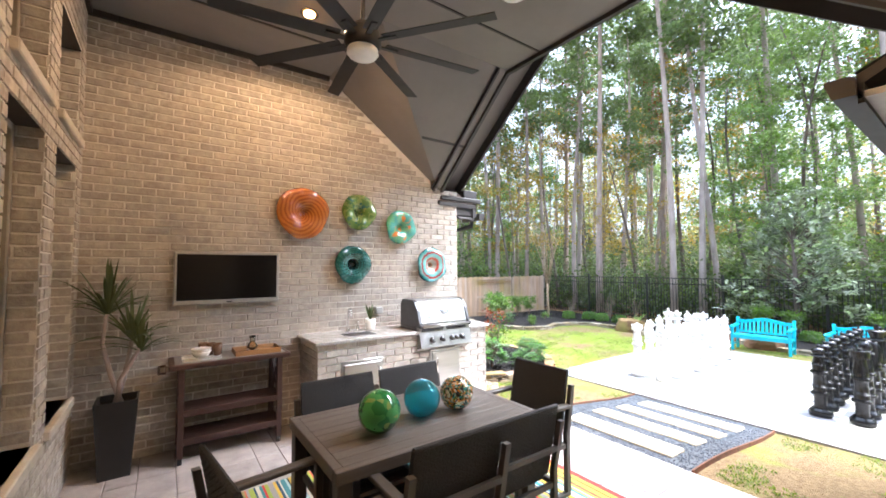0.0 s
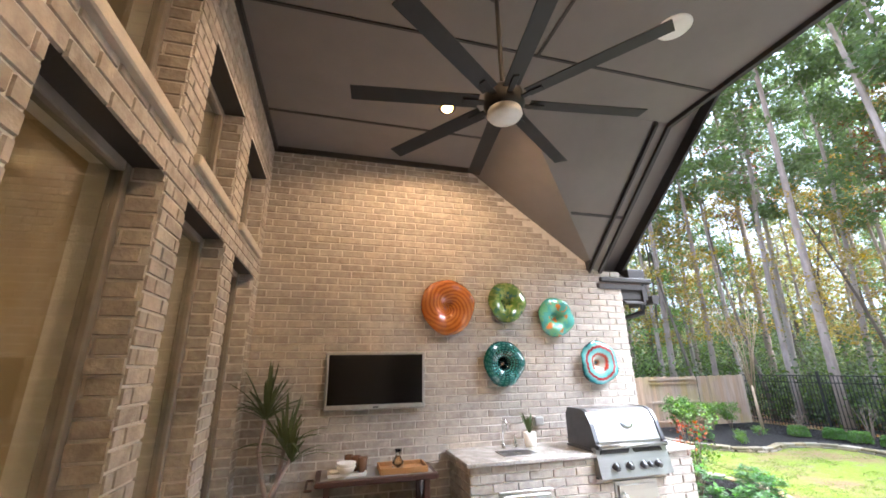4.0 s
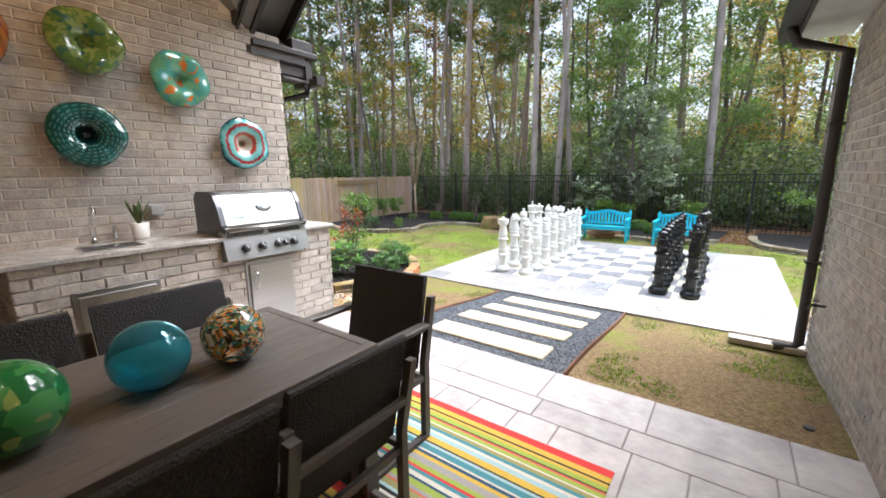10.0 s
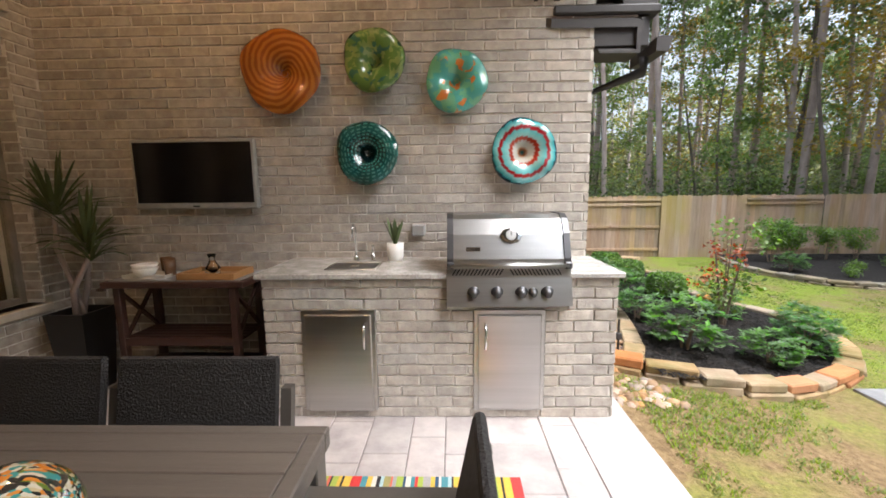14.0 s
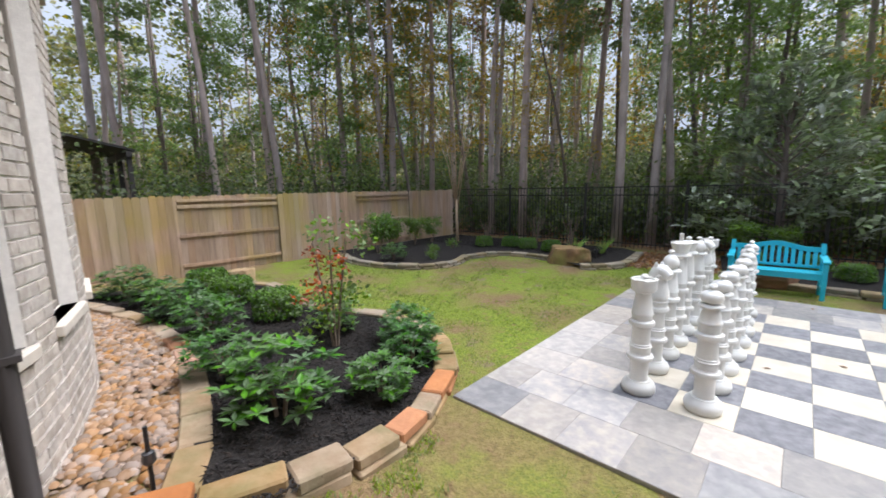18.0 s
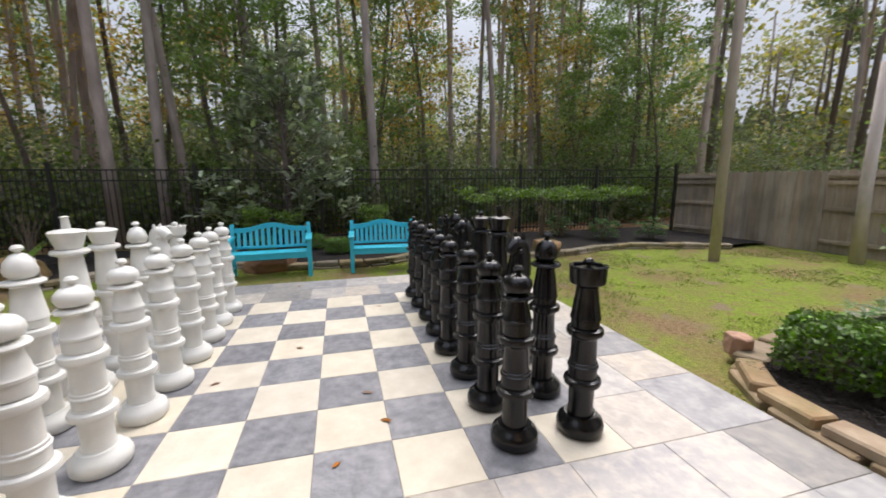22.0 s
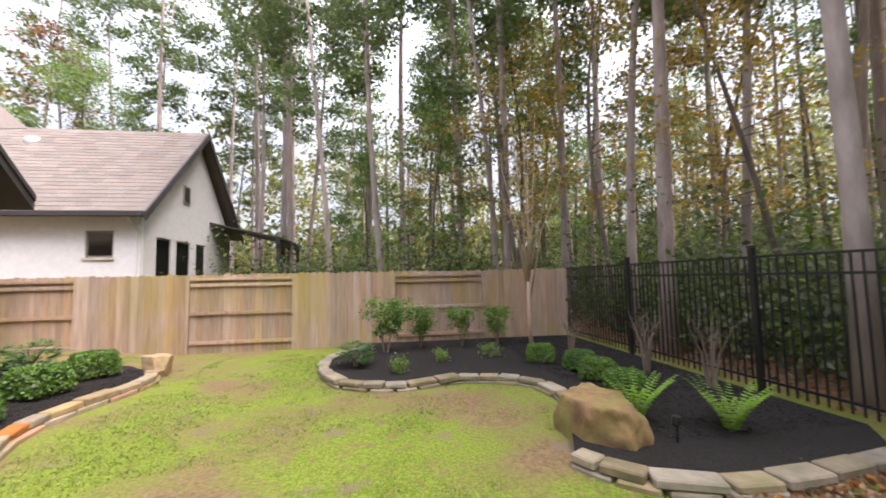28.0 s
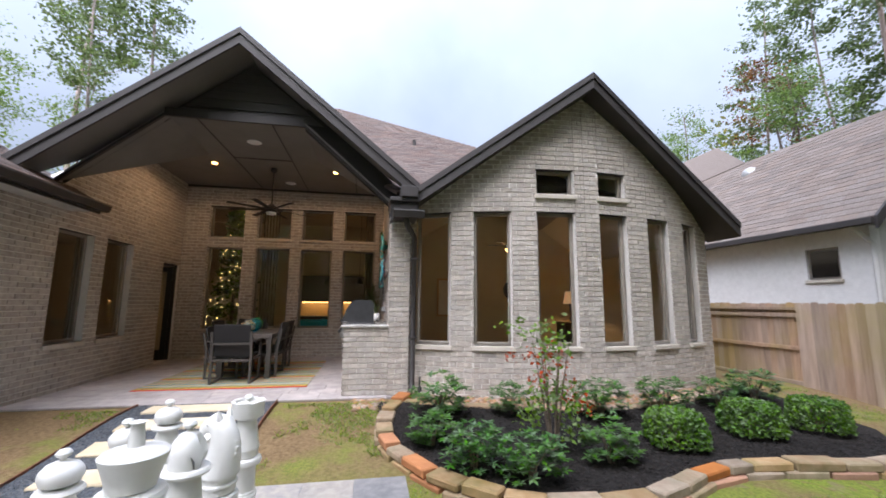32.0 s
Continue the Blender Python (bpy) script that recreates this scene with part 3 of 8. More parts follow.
# gable infill above the flat ceiling, lap siding
gable = thing("gable_infill", "dark lap siding filling the patio gable", "siding", kind="structure")
part("backing", prism([(PKY - 1.36, HC + 0.06), (PKY + 1.36, HC + 0.06), (PKY, PKZ - 0.1)], XFL - 0.20, XFL - 0.16, "x"), m_darkpaint, gable)
z = HC + 0.06
while z < PKZ - 0.2:
    w = (PKZ - 0.12 - z - 0.17) / slope
    w0 = (PKZ - 0.12 - z) / slope
    bm = bmesh.new()
    pts = [(PKY - w0, z), (PKY + w0, z), (PKY + max(w, 0.02), z + 0.17), (PKY - max(w, 0.02), z + 0.17)]
    a = [bm.verts.new((XFL - 0.12 + (0.0 if k < 2 else -0.022), p[0], p[1])) for k, p in enumerate(pts)]
    b = [bm.verts.new((XFL - 0.15, p[0], p[1])) for p in pts]
    bm.faces.new(a), bm.faces.new(b[::-1])
    for i in range(4):
        bm.faces.new((a[i], b[i], b[(i + 1) % 4], a[(i + 1) % 4]))
    bmesh.ops.recalc_face_normals(bm, faces=bm.faces)
    part("siding_board", bm, m_siding, gable)
    z += 0.175


# ---------------------------------------------------------------- roofs
def shingles(parent, o, u, v, nu, rows, w=0.30, h=0.145):
    """Courses of shingle tabs: o the lower corner, u along the eave, v up the slope (unit vectors)."""
    o, u, v = Vector(o), Vector(u), Vector(v)
    nrm = u.cross(v).normalized()
    if nrm.z < 0:
        nrm = -nrm
    verts, faces = [], []
    rng = random.Random(3)
    for r in range(rows):
        a0 = nu(r * h)
        if not a0:
            continue
        lo, hi = a0
        x = lo - rng.random() * w
        while x < hi:
            p, q = max(x, lo), min(x + w * 0.97, hi)
            x += w
            if q - p < 0.02:
                continue
            i = len(verts)
            t = 0.012 + 0.004 * rng.random()
            for s, k, g in ((p, r * h, t), (q, r * h, t), (q, r * h + h * 1.25, 0.003), (p, r * h + h * 1.25, 0.003), (p, r * h, 0), (q, r * h, 0)):
                verts.append(o + u * s + v * k + nrm * g)
            faces += [(i, i + 1, i + 2, i + 3), (i + 4, i + 5, i + 1, i)]
    ob = part("shingling", raw("shingling", verts, faces), m_shingle, parent)
    ob["kind"] = "stuff"
    return ob


def gable_roof(name, label, xf, xe, py, pz, ey0, ey1, ez, back, fascia=0.2, deck=None):
    """Two slopes under a raked front edge: peak at xf, eaves at xe; back lists (x, share of the slope from the eave) up to the ridge."""
    ob = thing(name, label, "roof", kind="structure")
    for ey in (ey0, ey1):
        put = lambda x, t: (x, ey + (py - ey) * t, ez + (pz - ez) * t)
        bm = bmesh.new()
        sheet(bm, [put(xe, 0), put(xf, 1)] + [put(x, t) for x, t in back[::-1]], 0.07)
        bmesh.ops.recalc_face_normals(bm, faces=bm.faces)
        part("roof_deck", bm, deck or m_darkpaint, ob)
        run = Vector((0, py - ey, pz - ez))
        ln = run.length

        def span(d):
            t = min(1, d / ln)
            x1 = xe + (xf - xe) * t
            for (xa, ta), (xb, tb) in zip(back, back[1:]):
                if ta <= t <= tb:
                    return (-x1, -(xa + (xb - xa) * (t - ta) / max(1e-6, tb - ta)))
            return None

        shingles(ob, (0, ey, ez + 0.072), (-1, 0, 0), run / ln, span, int(ln / 0.145))
        for nm, z0, z1, o, w in (("rake_board", -fascia, 0.06, 0.0, 0.035), ("rake_trim", -0.03, 0.075, 0.036, 0.024)):
            bm = bmesh.new()
            q = [(xe + o, ey, ez + z0), (xf + o, py, pz + z0), (xf + o, py, pz + z1), (xe + o, ey, ez + z1)]
            a = [bm.verts.new(p) for p in q]
            c = [bm.verts.new((p[0] + w, p[1], p[2])) for p in q]
            bm.faces.new(a), bm.faces.new(c[::-1])
            for k in range(4):
                bm.faces.new((a[k], c[k], c[(k + 1) % 4], a[(k + 1) % 4]))
            bmesh.ops.recalc_face_normals(bm, faces=bm.faces)
            part(nm, bm, m_darkpaint, ob)
    return ob


EY = EVY + 0.15
gable_roof("roof_patio", "brown shingled patio gable roof with black rake boards", XG, XG, PKY, PKZ, 2 * PKY - EY, EY, EVZ - 0.13,
           [(-3.75, 0.0), (-4.6, 0.45), (-7.55, 1.0)], deck=m_ceiling)
# ---------------------------------------------------------------- bay with six tall windows under its own gable
BYC, BXC, BR = 5.95, -2.95, 6.4
BY0, BY1 = 2.86, 9.15


def bay_x(y):
    return BXC - (BR - math.sqrt(BR * BR - (y - BYC) ** 2))


BG_PK, BG_EV = (5.98, 5.55), 3.20          # gable peak (y, z) and eave height
BG_Y0, BG_Y1, BG_X = 2.62, 9.36, -2.58


def bay_top(y):
    k = (BG_PK[1] - BG_EV) / (BG_PK[0] - BG_Y0)
    return BG_PK[1] - 0.1 - abs(y - BG_PK[0]) * k


BAYWIN = [(3.10, 3.67), (4.04, 4.66), (5.09, 5.77), (6.23, 6.79), (7.26, 7.80), (8.24, 8.70)]
FAN = [(5.09, 5.77, 3.54, 4.00), (6.23, 6.79, 3.54, 4.00)]
nodes = sorted({BY0, BY1, *[v for w in BAYWIN for v in w], BYC})
wall_bay = thing("wall_bay", "curved pale brick bay wall with tall narrow windows", "wall", kind="structure")
bm = bmesh.new()
for a, b in zip(nodes, nodes[1:]):
    pa, pb = Vector((bay_x(a), a, 0)), Vector((bay_x(b), b, 0))
    inw = Vector((-0.22, 0, 0))
    hs = [(0.98, 3.24)] if (a, b) in BAYWIN else []
    if any(f[:2] == (a, b) for f in FAN):
        hs.append((3.54, 4.00))
    z = -0.2
    segs = []
    for h0, h1 in hs:
        segs.append((z, h0, h0))
        z = h1
    segs.append((z, None, None))
    for z0, z1, _ in segs:
        za, zb = (z1, z1) if z1 else (max(bay_top(a), z0 + .05), max(bay_top(b), z0 + .05))
        q = [bm.verts.new(p) for p in ((pa.x, a, z0), (pb.x, b, z0), (pb.x, b, zb), (pa.x, a, za))]
        r = [bm.verts.new(v.co + inw) for v in q]
        bm.faces.new(q), bm.faces.new(r[::-1])
        for i in range(4):
            bm.faces.new((q[i], r[i], r[(i + 1) % 4], q[(i + 1) % 4]))
bmesh.ops.recalc_face_normals(bm, faces=bm.faces)
part("bay_core", bm, m_mortar, wall_bay)
for a, b in zip(nodes, nodes[1:]):
    pa, pb = Vector((bay_x(a), a, 0)), Vector((bay_x(b), b, 0))
    d = (pb - pa)
    L = d.length
    d /= L
    m = Matrix(((d.x, -d.y, 0, pa.x), (d.y, d.x, 0, pa.y), (0, 0, 1, 0), (0, 0, 0, 1)))
    hs = [(0, L, 0.98, 3.24)] if (a, b) in BAYWIN else []
    fs = [f for f in FAN if f[:2] == (a, b)]
    hs += [(0, L, f[2], f[3]) for f in fs]
    brick_field(wall_bay, m, L, 0.05, lambda u, a=a, b=b, L=L: bay_top(a + (b - a) * u / L) - 0.01, hs, near=lambda u, z: z < 0.9)
    if (a, b) in BAYWIN:
        window(f"window_{20 + BAYWIN.index((a, b))}", 0.0, L, 0.98, 3.24, m, "tall narrow fixed bay window", deep=0.10)
    for f in fs:
        window("window_30" if f is FAN[0] else "window_31", 0.0, L, f[2], f[3], m, "small square upper bay window", deep=0.10)
gable_roof("roof_bay", "brown shingled bay gable roof with black rake boards", BG_X, -3.2, BG_PK[0], BG_PK[1], BG_Y0, BG_Y1, BG_EV, [(-3.9, 0.0), (-8.5, 1.0)])
bm = bmesh.new()
for y0, y1 in ((BG_Y0, BG_PK[0]), (BG_PK[0], BG_Y1)):
    z0, z1 = (BG_EV, BG_PK[1]) if y0 == BG_Y0 else (BG_PK[1], BG_EV)
    sheet(bm, [(BG_X if y0 > 4 else -3.2, y0, z0 - 0.2), (BG_X if y0 < 4 else -3.2, y1, z1 - 0.2), (-3.95, y1, z1 - 0.2), (-3.5 if y0 == BG_Y0 else -3.95, y0, z0 - 0.2)], 0.02)
bmesh.ops.recalc_face_normals(bm, faces=bm.faces)
solid("soffit", bm, m_darkpaint, "dark soffit under the bay gable", "soffit")

# main roof behind the two gables
roof_main = thing("roof_main", "brown shingled main house roof", "roof", kind="structure")
RS = 0.7                                    # slope of the main roof


def main_z(x):
    return 3.5 + (-3.6 - x) * RS


poly = [(-3.75, 2.75), (-7.03, 0.15), (-7.03, -3.0), (-11.2, -3.0), (-11.2, 0.9), (-7.3, 5.05), (-4.4, 8.0), (-4.4, 3.4)]
bm = bmesh.new()
sheet(bm, [(x, y, main_z(x)) for x, y in poly], 0.06)
bmesh.ops.recalc_face_normals(bm, faces=bm.faces)
part("roof_deck", bm, m_shingle, roof_main)
vv = Vector((-1, 0, RS)).normalized()
ln = math.hypot(1, RS)


def main_span(d):
    x = -3.75 - d / ln
    lo = 2.75 + (x + 3.75) * 2.6 / 3.28 if x > -7.03 else -3.0
    hi = 8.0 if x > -4.4 else 8.0 + (x + 4.4) * 2.95 / 2.9 if x > -7.3 else 5.05 + (x + 7.3) * 4.15 / 3.9
    return (lo, hi) if hi > lo and x > -11.2 else None


shingles(roof_main, (-3.75, 0, main_z(-3.75) + 0.062), (0, 1, 0), vv, main_span, 64)
bm = bmesh.new()
sheet(bm, [(-11.2, -3.0, main_z(-11.2)), (-11.2, 0.9, main_z(-11.2)), (-16, 5.0, 4.0), (-16, -3, 4.0)], 0.06)
sheet(bm, [(-11.2, 0.9, main_z(-11.2)), (-4.4, 8.0, main_z(-4.4)), (-16, 8.6, 3.4), (-16, 5.0, 4.0)], 0.06)
bmesh.ops.recalc_face_normals(bm, faces=bm.faces)
part("back_slope", bm, m_shingle, roof_main)
part("vent_pipe", tube([(-6.95, 3.37, 5.6), (-6.95, 3.37, 6.05)], 0.045, 10), m_darkpaint, roof_main)
# wing roof with gutter
roof_wing = thing("roof_wing", "brown shingled wing roof with black gutter", "roof", kind="structure")
bm = bmesh.new()
sheet(bm, [(-0.8, -2.22, 3.22), (-4.3, -2.22, 3.22), (-4.3, -6.3, 5.6), (-0.8, -6.3, 5.6)], 0.07)
bmesh.ops.recalc_face_normals(bm, faces=bm.faces)
part("roof_deck", bm, m_darkpaint, roof_wing)
vv = Vector((0, -4.08, 2.38))
shingles(roof_wing, (-0.8, -2.22, 3.295), (-1, 0, 0), vv.normalized(), lambda t: (0, 3.5), int(vv.length / 0.145))
GUT = [(0, 0), (0, 0.11), (0.03, 0.12), (0.13, 0.12), (0.135, 0.10), (0.10, 0.0)]
part("gutter", prism([(-2.22 + a, 3.16 + b) for a, b in GUT], -4.35, -0.75, "x"), m_darkpaint, roof_wing)
part("soffit_board", B(-4.3, -0.8, YL + 0.002, -2.22, 3.15, 3.189), m_soffit, roof_wing)
part("fascia", B(-4.3, -0.8, -2.25, -2.22, 3.12, 3.24), m_darkpaint, roof_wing)

# eave return at the end of the grill wall, and the gutter of the bay
eave = thing("eave_return", "dark boxed eave return with a gutter at the wall end", "eave", kind="structure")
part("eave_box", B(-3.84, -3.08, 2.652, 3.07, 3.06, 3.30, 0.01), m_darkpaint, eave)
part("crown_board", B(-3.88, -3.02, 2.60, 3.07, 3.30, 3.37, 0.012), m_darkpaint, eave)
part("gutter", prism([(-3.02 + a, 3.02 + b) for a, b in GUT], 2.65, 3.15, "y"), m_darkpaint, eave)
part("rake_post", B(-3.27, -2.97, 2.77, 3.05, 3.37, 3.55, 0.01), m_darkpaint, eave)


def downspout(label, pts):
    ob = thing("downspout", label, "downspout", pts[-1])
    o = Vector(pts[-1])
    part("pipe", tube([Vector(p) - o for p in pts], 0.045, 10), m_darkpaint, ob, smooth=True)
    for k in (0.9, 2.2):
        part("strap", B(pts[2][0] - o.x - 0.06, pts[2][0] - o.x + 0.06, pts[2][1] - o.y - 0.055, pts[2][1] - o.y + 0.055, k, k + 0.03), m_darkpaint, ob)
    return ob


downspout("dark metal downspout at the grill wall corner", [(-3.02, 2.86, 3.04), (-3.02, 2.88, 2.92), (-3.44, 3.05, 2.78), (-3.44, 3.05, 0.32), (-3.38, 3.01, 0.24), (-3.24, 2.93, 0.20)])
downspout("dark metal downspout at the wing corner", [(-1.35, -2.16, 3.15), (-1.35, -2.22, 3.02), (-1.30, -2.58, 2.90), (-1.30, -2.58, 0.12), (-1.30, -2.52, 0.07), (-1.33, -2.38, 0.06)])

# ---------------------------------------------------------------- patio floor pavers
floor = thing("floor", "grey-pink stamped stone patio floor", "floor", kind="structure")
part("floor_bed", B(XW - 0.1, XE - 0.008, YL - 0.1, YG + 0.1, -0.2, FLOOR - 0.010), m_joint, floor)
rng = random.Random(11)
paver_me = {}
x = XE
while x > XW + 0.05:
    h = rng.choice((0.24, 0.30, 0.45, 0.45))
    h = min(h, x - XW)
    if x - h - XW < 0.12:
        h = x - XW
    y = YL + rng.random() * -0.3
    while y < YG:
        w = rng.choice((0.30, 0.45, 0.45, 0.60, 0.75))
        a, b = max(y, YL), min(y + w, YG)
        y += w
        if b - a < 0.06:
            continue
        key = (round(h, 3), round(b - a, 3))
        if key not in paver_me:
            bm = B(-h / 2 + 0.003, h / 2 - 0.003, -(b - a) / 2 + 0.003, (b - a) / 2 - 0.003, -0.03, 0, 0.005)
            me = bpy.data.meshes.new("paver")
            bm.to_mesh(me)
            bm.free()
            me.materials.append(m_paver)
            paver_me[key] = me
        ob = new("paver", paver_me[key])
        ob.parent = floor
        ob.location = (x - h / 2, (a + b) / 2, FLOOR + rng.uniform(-0.0015, 0.0015))
    x -= h

# ---------------------------------------------------------------- chess terrace
SQ = 0.43
terrace = thing("terrace", "stone chess terrace of ivory, grey and mixed tiles", "terrace", kind="structure")
TX0, TX1, TY0, TY1 = -0.94, 4.40, -2.77, 2.74
part("terrace_bed", B(TX0, TX1, TY0, TY1, -0.14, -0.005), m_grout, terrace)
tile_me = {}


def tile(x0, x1, y0, y1, material, seed):
    key = (round(x1 - x0, 3), round(y1 - y0, 3), material.name)
    if key not in tile_me:
        w, d = (x1 - x0) / 2 - 0.0015, (y1 - y0) / 2 - 0.0015
        bm = B(-w, w, -d, d, -0.03, 0, 0.003)
        me = bpy.data.meshes.new("tile")
        bm.to_mesh(me)
        bm.free()
        me.materials.append(material)
        tile_me[key] = me
    ob = new("tile", tile_me[key])
    ob.parent = terrace
    ob.location = ((x0 + x1) / 2, (y0 + y1) / 2, seed)
    return ob


for i in range(8):
    for j in range(8):
        tile(i * SQ, (i + 1) * SQ, (j - 4) * SQ, (j - 3) * SQ, m_tile_g if (i + j) % 2 == 1 else m_tile_w, rng.uniform(-0.001, 0.001))
for a, b in ((TX0, -0.47), (-0.47, 0.0), (3.44, 3.92), (3.92, TX1)):
    y = TY0
    while y < TY1 - 0.02:
        w = rng.choice((0.43, 0.43, 0.46, 0.6))
        e = min(y + w, TY1)
        if TY1 - e < 0.15:
            e = TY1
        tile(a, b, y, e, rng.choice((m_tile_m, m_tile_m, m_tile_b, m_tile_b, m_tile_d)), rng.uniform(-0.001, 0.001))
        y = e
for a, b in ((TY0, -2.24), (-2.24, -1.72), (1.72, 2.23), (2.23, TY1)):
    x = 0.0
    while x < 3.44 - 0.02:
        e = min(x + rng.choice((0.43, 0.43, 0.5, 0.62)), 3.44)
        if 3.44 - e < 0.15:
            e = 3.44
        tile(x, e, a, b, rng.choice((m_tile_m, m_tile_m, m_tile_b, m_tile_b, m_tile_d)), rng.uniform(-0.001, 0.001))
        x = e

# ---------------------------------------------------------------- gravel walk with stone pads
PX0, PX1, PY0, PY1 = XE + 0.01, TX0 - 0.02, -0.87, 1.0
bm = bmesh.new()
wx = [PX0 + (PX1 - PX0) * k / 16 for k in range(17)]
prism([(x, -0.2) for x in (PX0, PX1)] + [(x, ground_z(x, 0) + 0.022) for x in wx[::-1]], PY0, PY1, "y", bm)
bmesh.ops.recalc_face_normals(bm, faces=bm.faces)
solid("gravel_bed", bm, m_gravel, "bed of dark blue-grey gravel", "gravel")
rng = random.Random(5)


def stones(name, count, at, size, material, label, flat=0.7, rounded=False):
    """Many small uneven stones in one mesh."""
    base = [Vector(p).normalized() for p in ((0, 0, 1), (1, 0, 0.1), (0.3, 0.95, 0), (-0.8, 0.6, 0.1), (-0.8, -0.6, 0), (0.3, -0.95, 0.1))]
    tri = [(0, 1, 2), (0, 2, 3), (0, 3, 4), (0, 4, 5), (0, 5, 1)]
    if rounded:      # water-worn: a top, a shoulder ring and a girdle
        base = [Vector((0, 0, 1))] + [Vector((c * math.cos(k * 1.0472), c * math.sin(k * 1.0472), z)) for c, z in ((0.68, 0.74), (1.0, 0.0)) for k in range(6)]
        tri = [(0, 1 + k, 1 + (k + 1) % 6) for k in range(6)] + [(1 + k, 7 + k, 7 + (k + 1) % 6, 1 + (k + 1) % 6) for k in range(6)]
    verts, faces = [], []
    for _ in range(count):
        p = at()
        if p is None:
            continue
        s = size * rng.uniform(0.6, 1.35)
        e = Euler((rng.uniform(-0.5, 0.5), rng.uniform(-0.5, 0.5), rng.uniform(0, 6.3)))
        i = len(verts)
        lo, hi = (0.92, 1.08) if rounded else (0.7, 1.2)
        wide = rng.uniform(0.65, 1.0) if rounded else 1.0
        for b in base:
            w = Vector((b.x * s * rng.uniform(lo, hi), b.y * s * wide * rng.uniform(lo, hi), b.z * s * flat))
            w.rotate(e)
            verts.append(Vector(p) + w)
        faces += [tuple(a + i for a in q) for q in tri]
    me = raw(name, verts, faces)
    if rounded:
        me.shade_smooth()
    ob = part(name, me, material)
    return tagged(ob, label, name.replace("_", " "), kind="stuff")


def on_walk():
    x, y = rng.uniform(PX0, PX1), rng.uniform(PY0, PY1)
    return (x, y, ground_z(x, 0) + 0.022)


stones("gravel", 9000, on_walk, 0.014, m_gravel, "loose dark blue-grey gravel chips")
for k, x in enumerate((-3.10, -2.53, -1.94, -1.34)):
    z = ground_z(x, 0) + 0.05
    bm = B(-0.155, 0.155, -0.655, 0.655, -0.05, 0.0, 0.012)
    ob = solid("stepping_slab", bm, m_pad, "pale sandstone stepping slab set in dark gravel" if k < 3 else "yellowish sandstone stepping slab set in dark gravel", "stepping stone", kind="", group="stepping slabs of the walk")
    ob.matrix_world = pose(x, 0.03, z, 0, math.degrees(math.atan((ground_z(x - 0.15, 0) - ground_z(x + 0.15, 0)) / 0.3)), 0)
for y in (PY0 - 0.01, PY1 + 0.01):
    bm = bmesh.new()
    prism([(x, -0.2) for x in (PX0, PX1)] + [(x, ground_z(x, 0) + 0.05) for x in wx[::-1]], y - 0.008, y + 0.008, "y", bm)
    bmesh.ops.recalc_face_normals(bm, faces=bm.faces)
    solid("steel_edging", bm, m_rust, "rust-red metal edging strip of the walk", "edging", kind="")


# ---------------------------------------------------------------- fences
def board_fence(name, p0, p1, top, bays, material, label, face=1):
    """Wooden fence from p0 to p1; bays flagged True show rails (boards behind), the others boards in front."""
    p0, p1 = Vector((*p0, 0)), Vector((*p1, 0))
    d = (p1 - p0)
    L = d.length
    d /= L
    m = Matrix(((d.x, -d.y * face, 0, p0.x), (d.y, d.x * face, 0, p0.y), (0, 0, 1, 0), (0, 0, 0, 1)))
    ob = thing(name, label, "fence")
    ob.matrix_world = m
    rng = random.Random(len(name) + int(L))
    shared = {}
    for a, b, rails in bays:
        u = a
        while u < b - 0.03:
            w = min(0.14, b - u)
            h = top + rng.choice((-0.012, 0, 0.012))
            key = (round(w, 3), round(h, 3))
            if key not in shared:
                bm = prism([(0, -0.05), (w - 0.004, -0.05), (w - 0.004, h - 0.03), (w - 0.03, h), (0.026, h), (0, h - 0.03)], 0, 0.018, "y")
                me = bpy.data.meshes.new("board")
                bm.to_mesh(me)
                bm.free()
                me.materials.append(material)
                shared[key] = me
            o = new("board", shared[key])
            o.parent = ob
            o.location = (u, 0.05 if rails else -0.02, 0)
            u += w
        if rails:
            for z in (0.16, 0.82, top - 0.28):
                part("rail", B(a + 0.01, b - 0.01, 0.005, 0.045, z, z + 0.075, 0.004), material, ob)
            part("rail", B(a + 0.01, b - 0.01, 0.0, 0.05, top - 0.14, top - 0.08, 0.004), material, ob)
        part("post", B(a - 0.05, a + 0.04, 0.07, 0.16, -0.1, top - 0.05), material, ob)
    return ob


FY = 10.57
FB = [(-13.0, -7.85, False), (-7.85, -5.45, False), (-5.45, -3.26, True), (-3.26, -0.96, False), (-0.96, 1.26, True), (1.26, 3.66, False), (3.66, 5.82, True), (5.82, 8.07, False)]
FB = [(a + 13, b + 13, r) for a, b, r in FB]
board_fence("board_fence", (-13.0, FY), (8.07, FY), 1.74, FB, m_cedar, "brown weathered cedar board fence with alternating rail bays")
RB = [(0, 1.15, True), (1.15, 3.2, False), (3.2, 5.4, True), (5.4, 7.7, False), (7.7, 10, True), (10, 16, False)]
board_fence("board_fence", (7.25, -9.2), (-7.0, -11.2), 1.62, RB, m_cedar_grey, "grey-brown weathered cedar board fence by the woods", face=1)


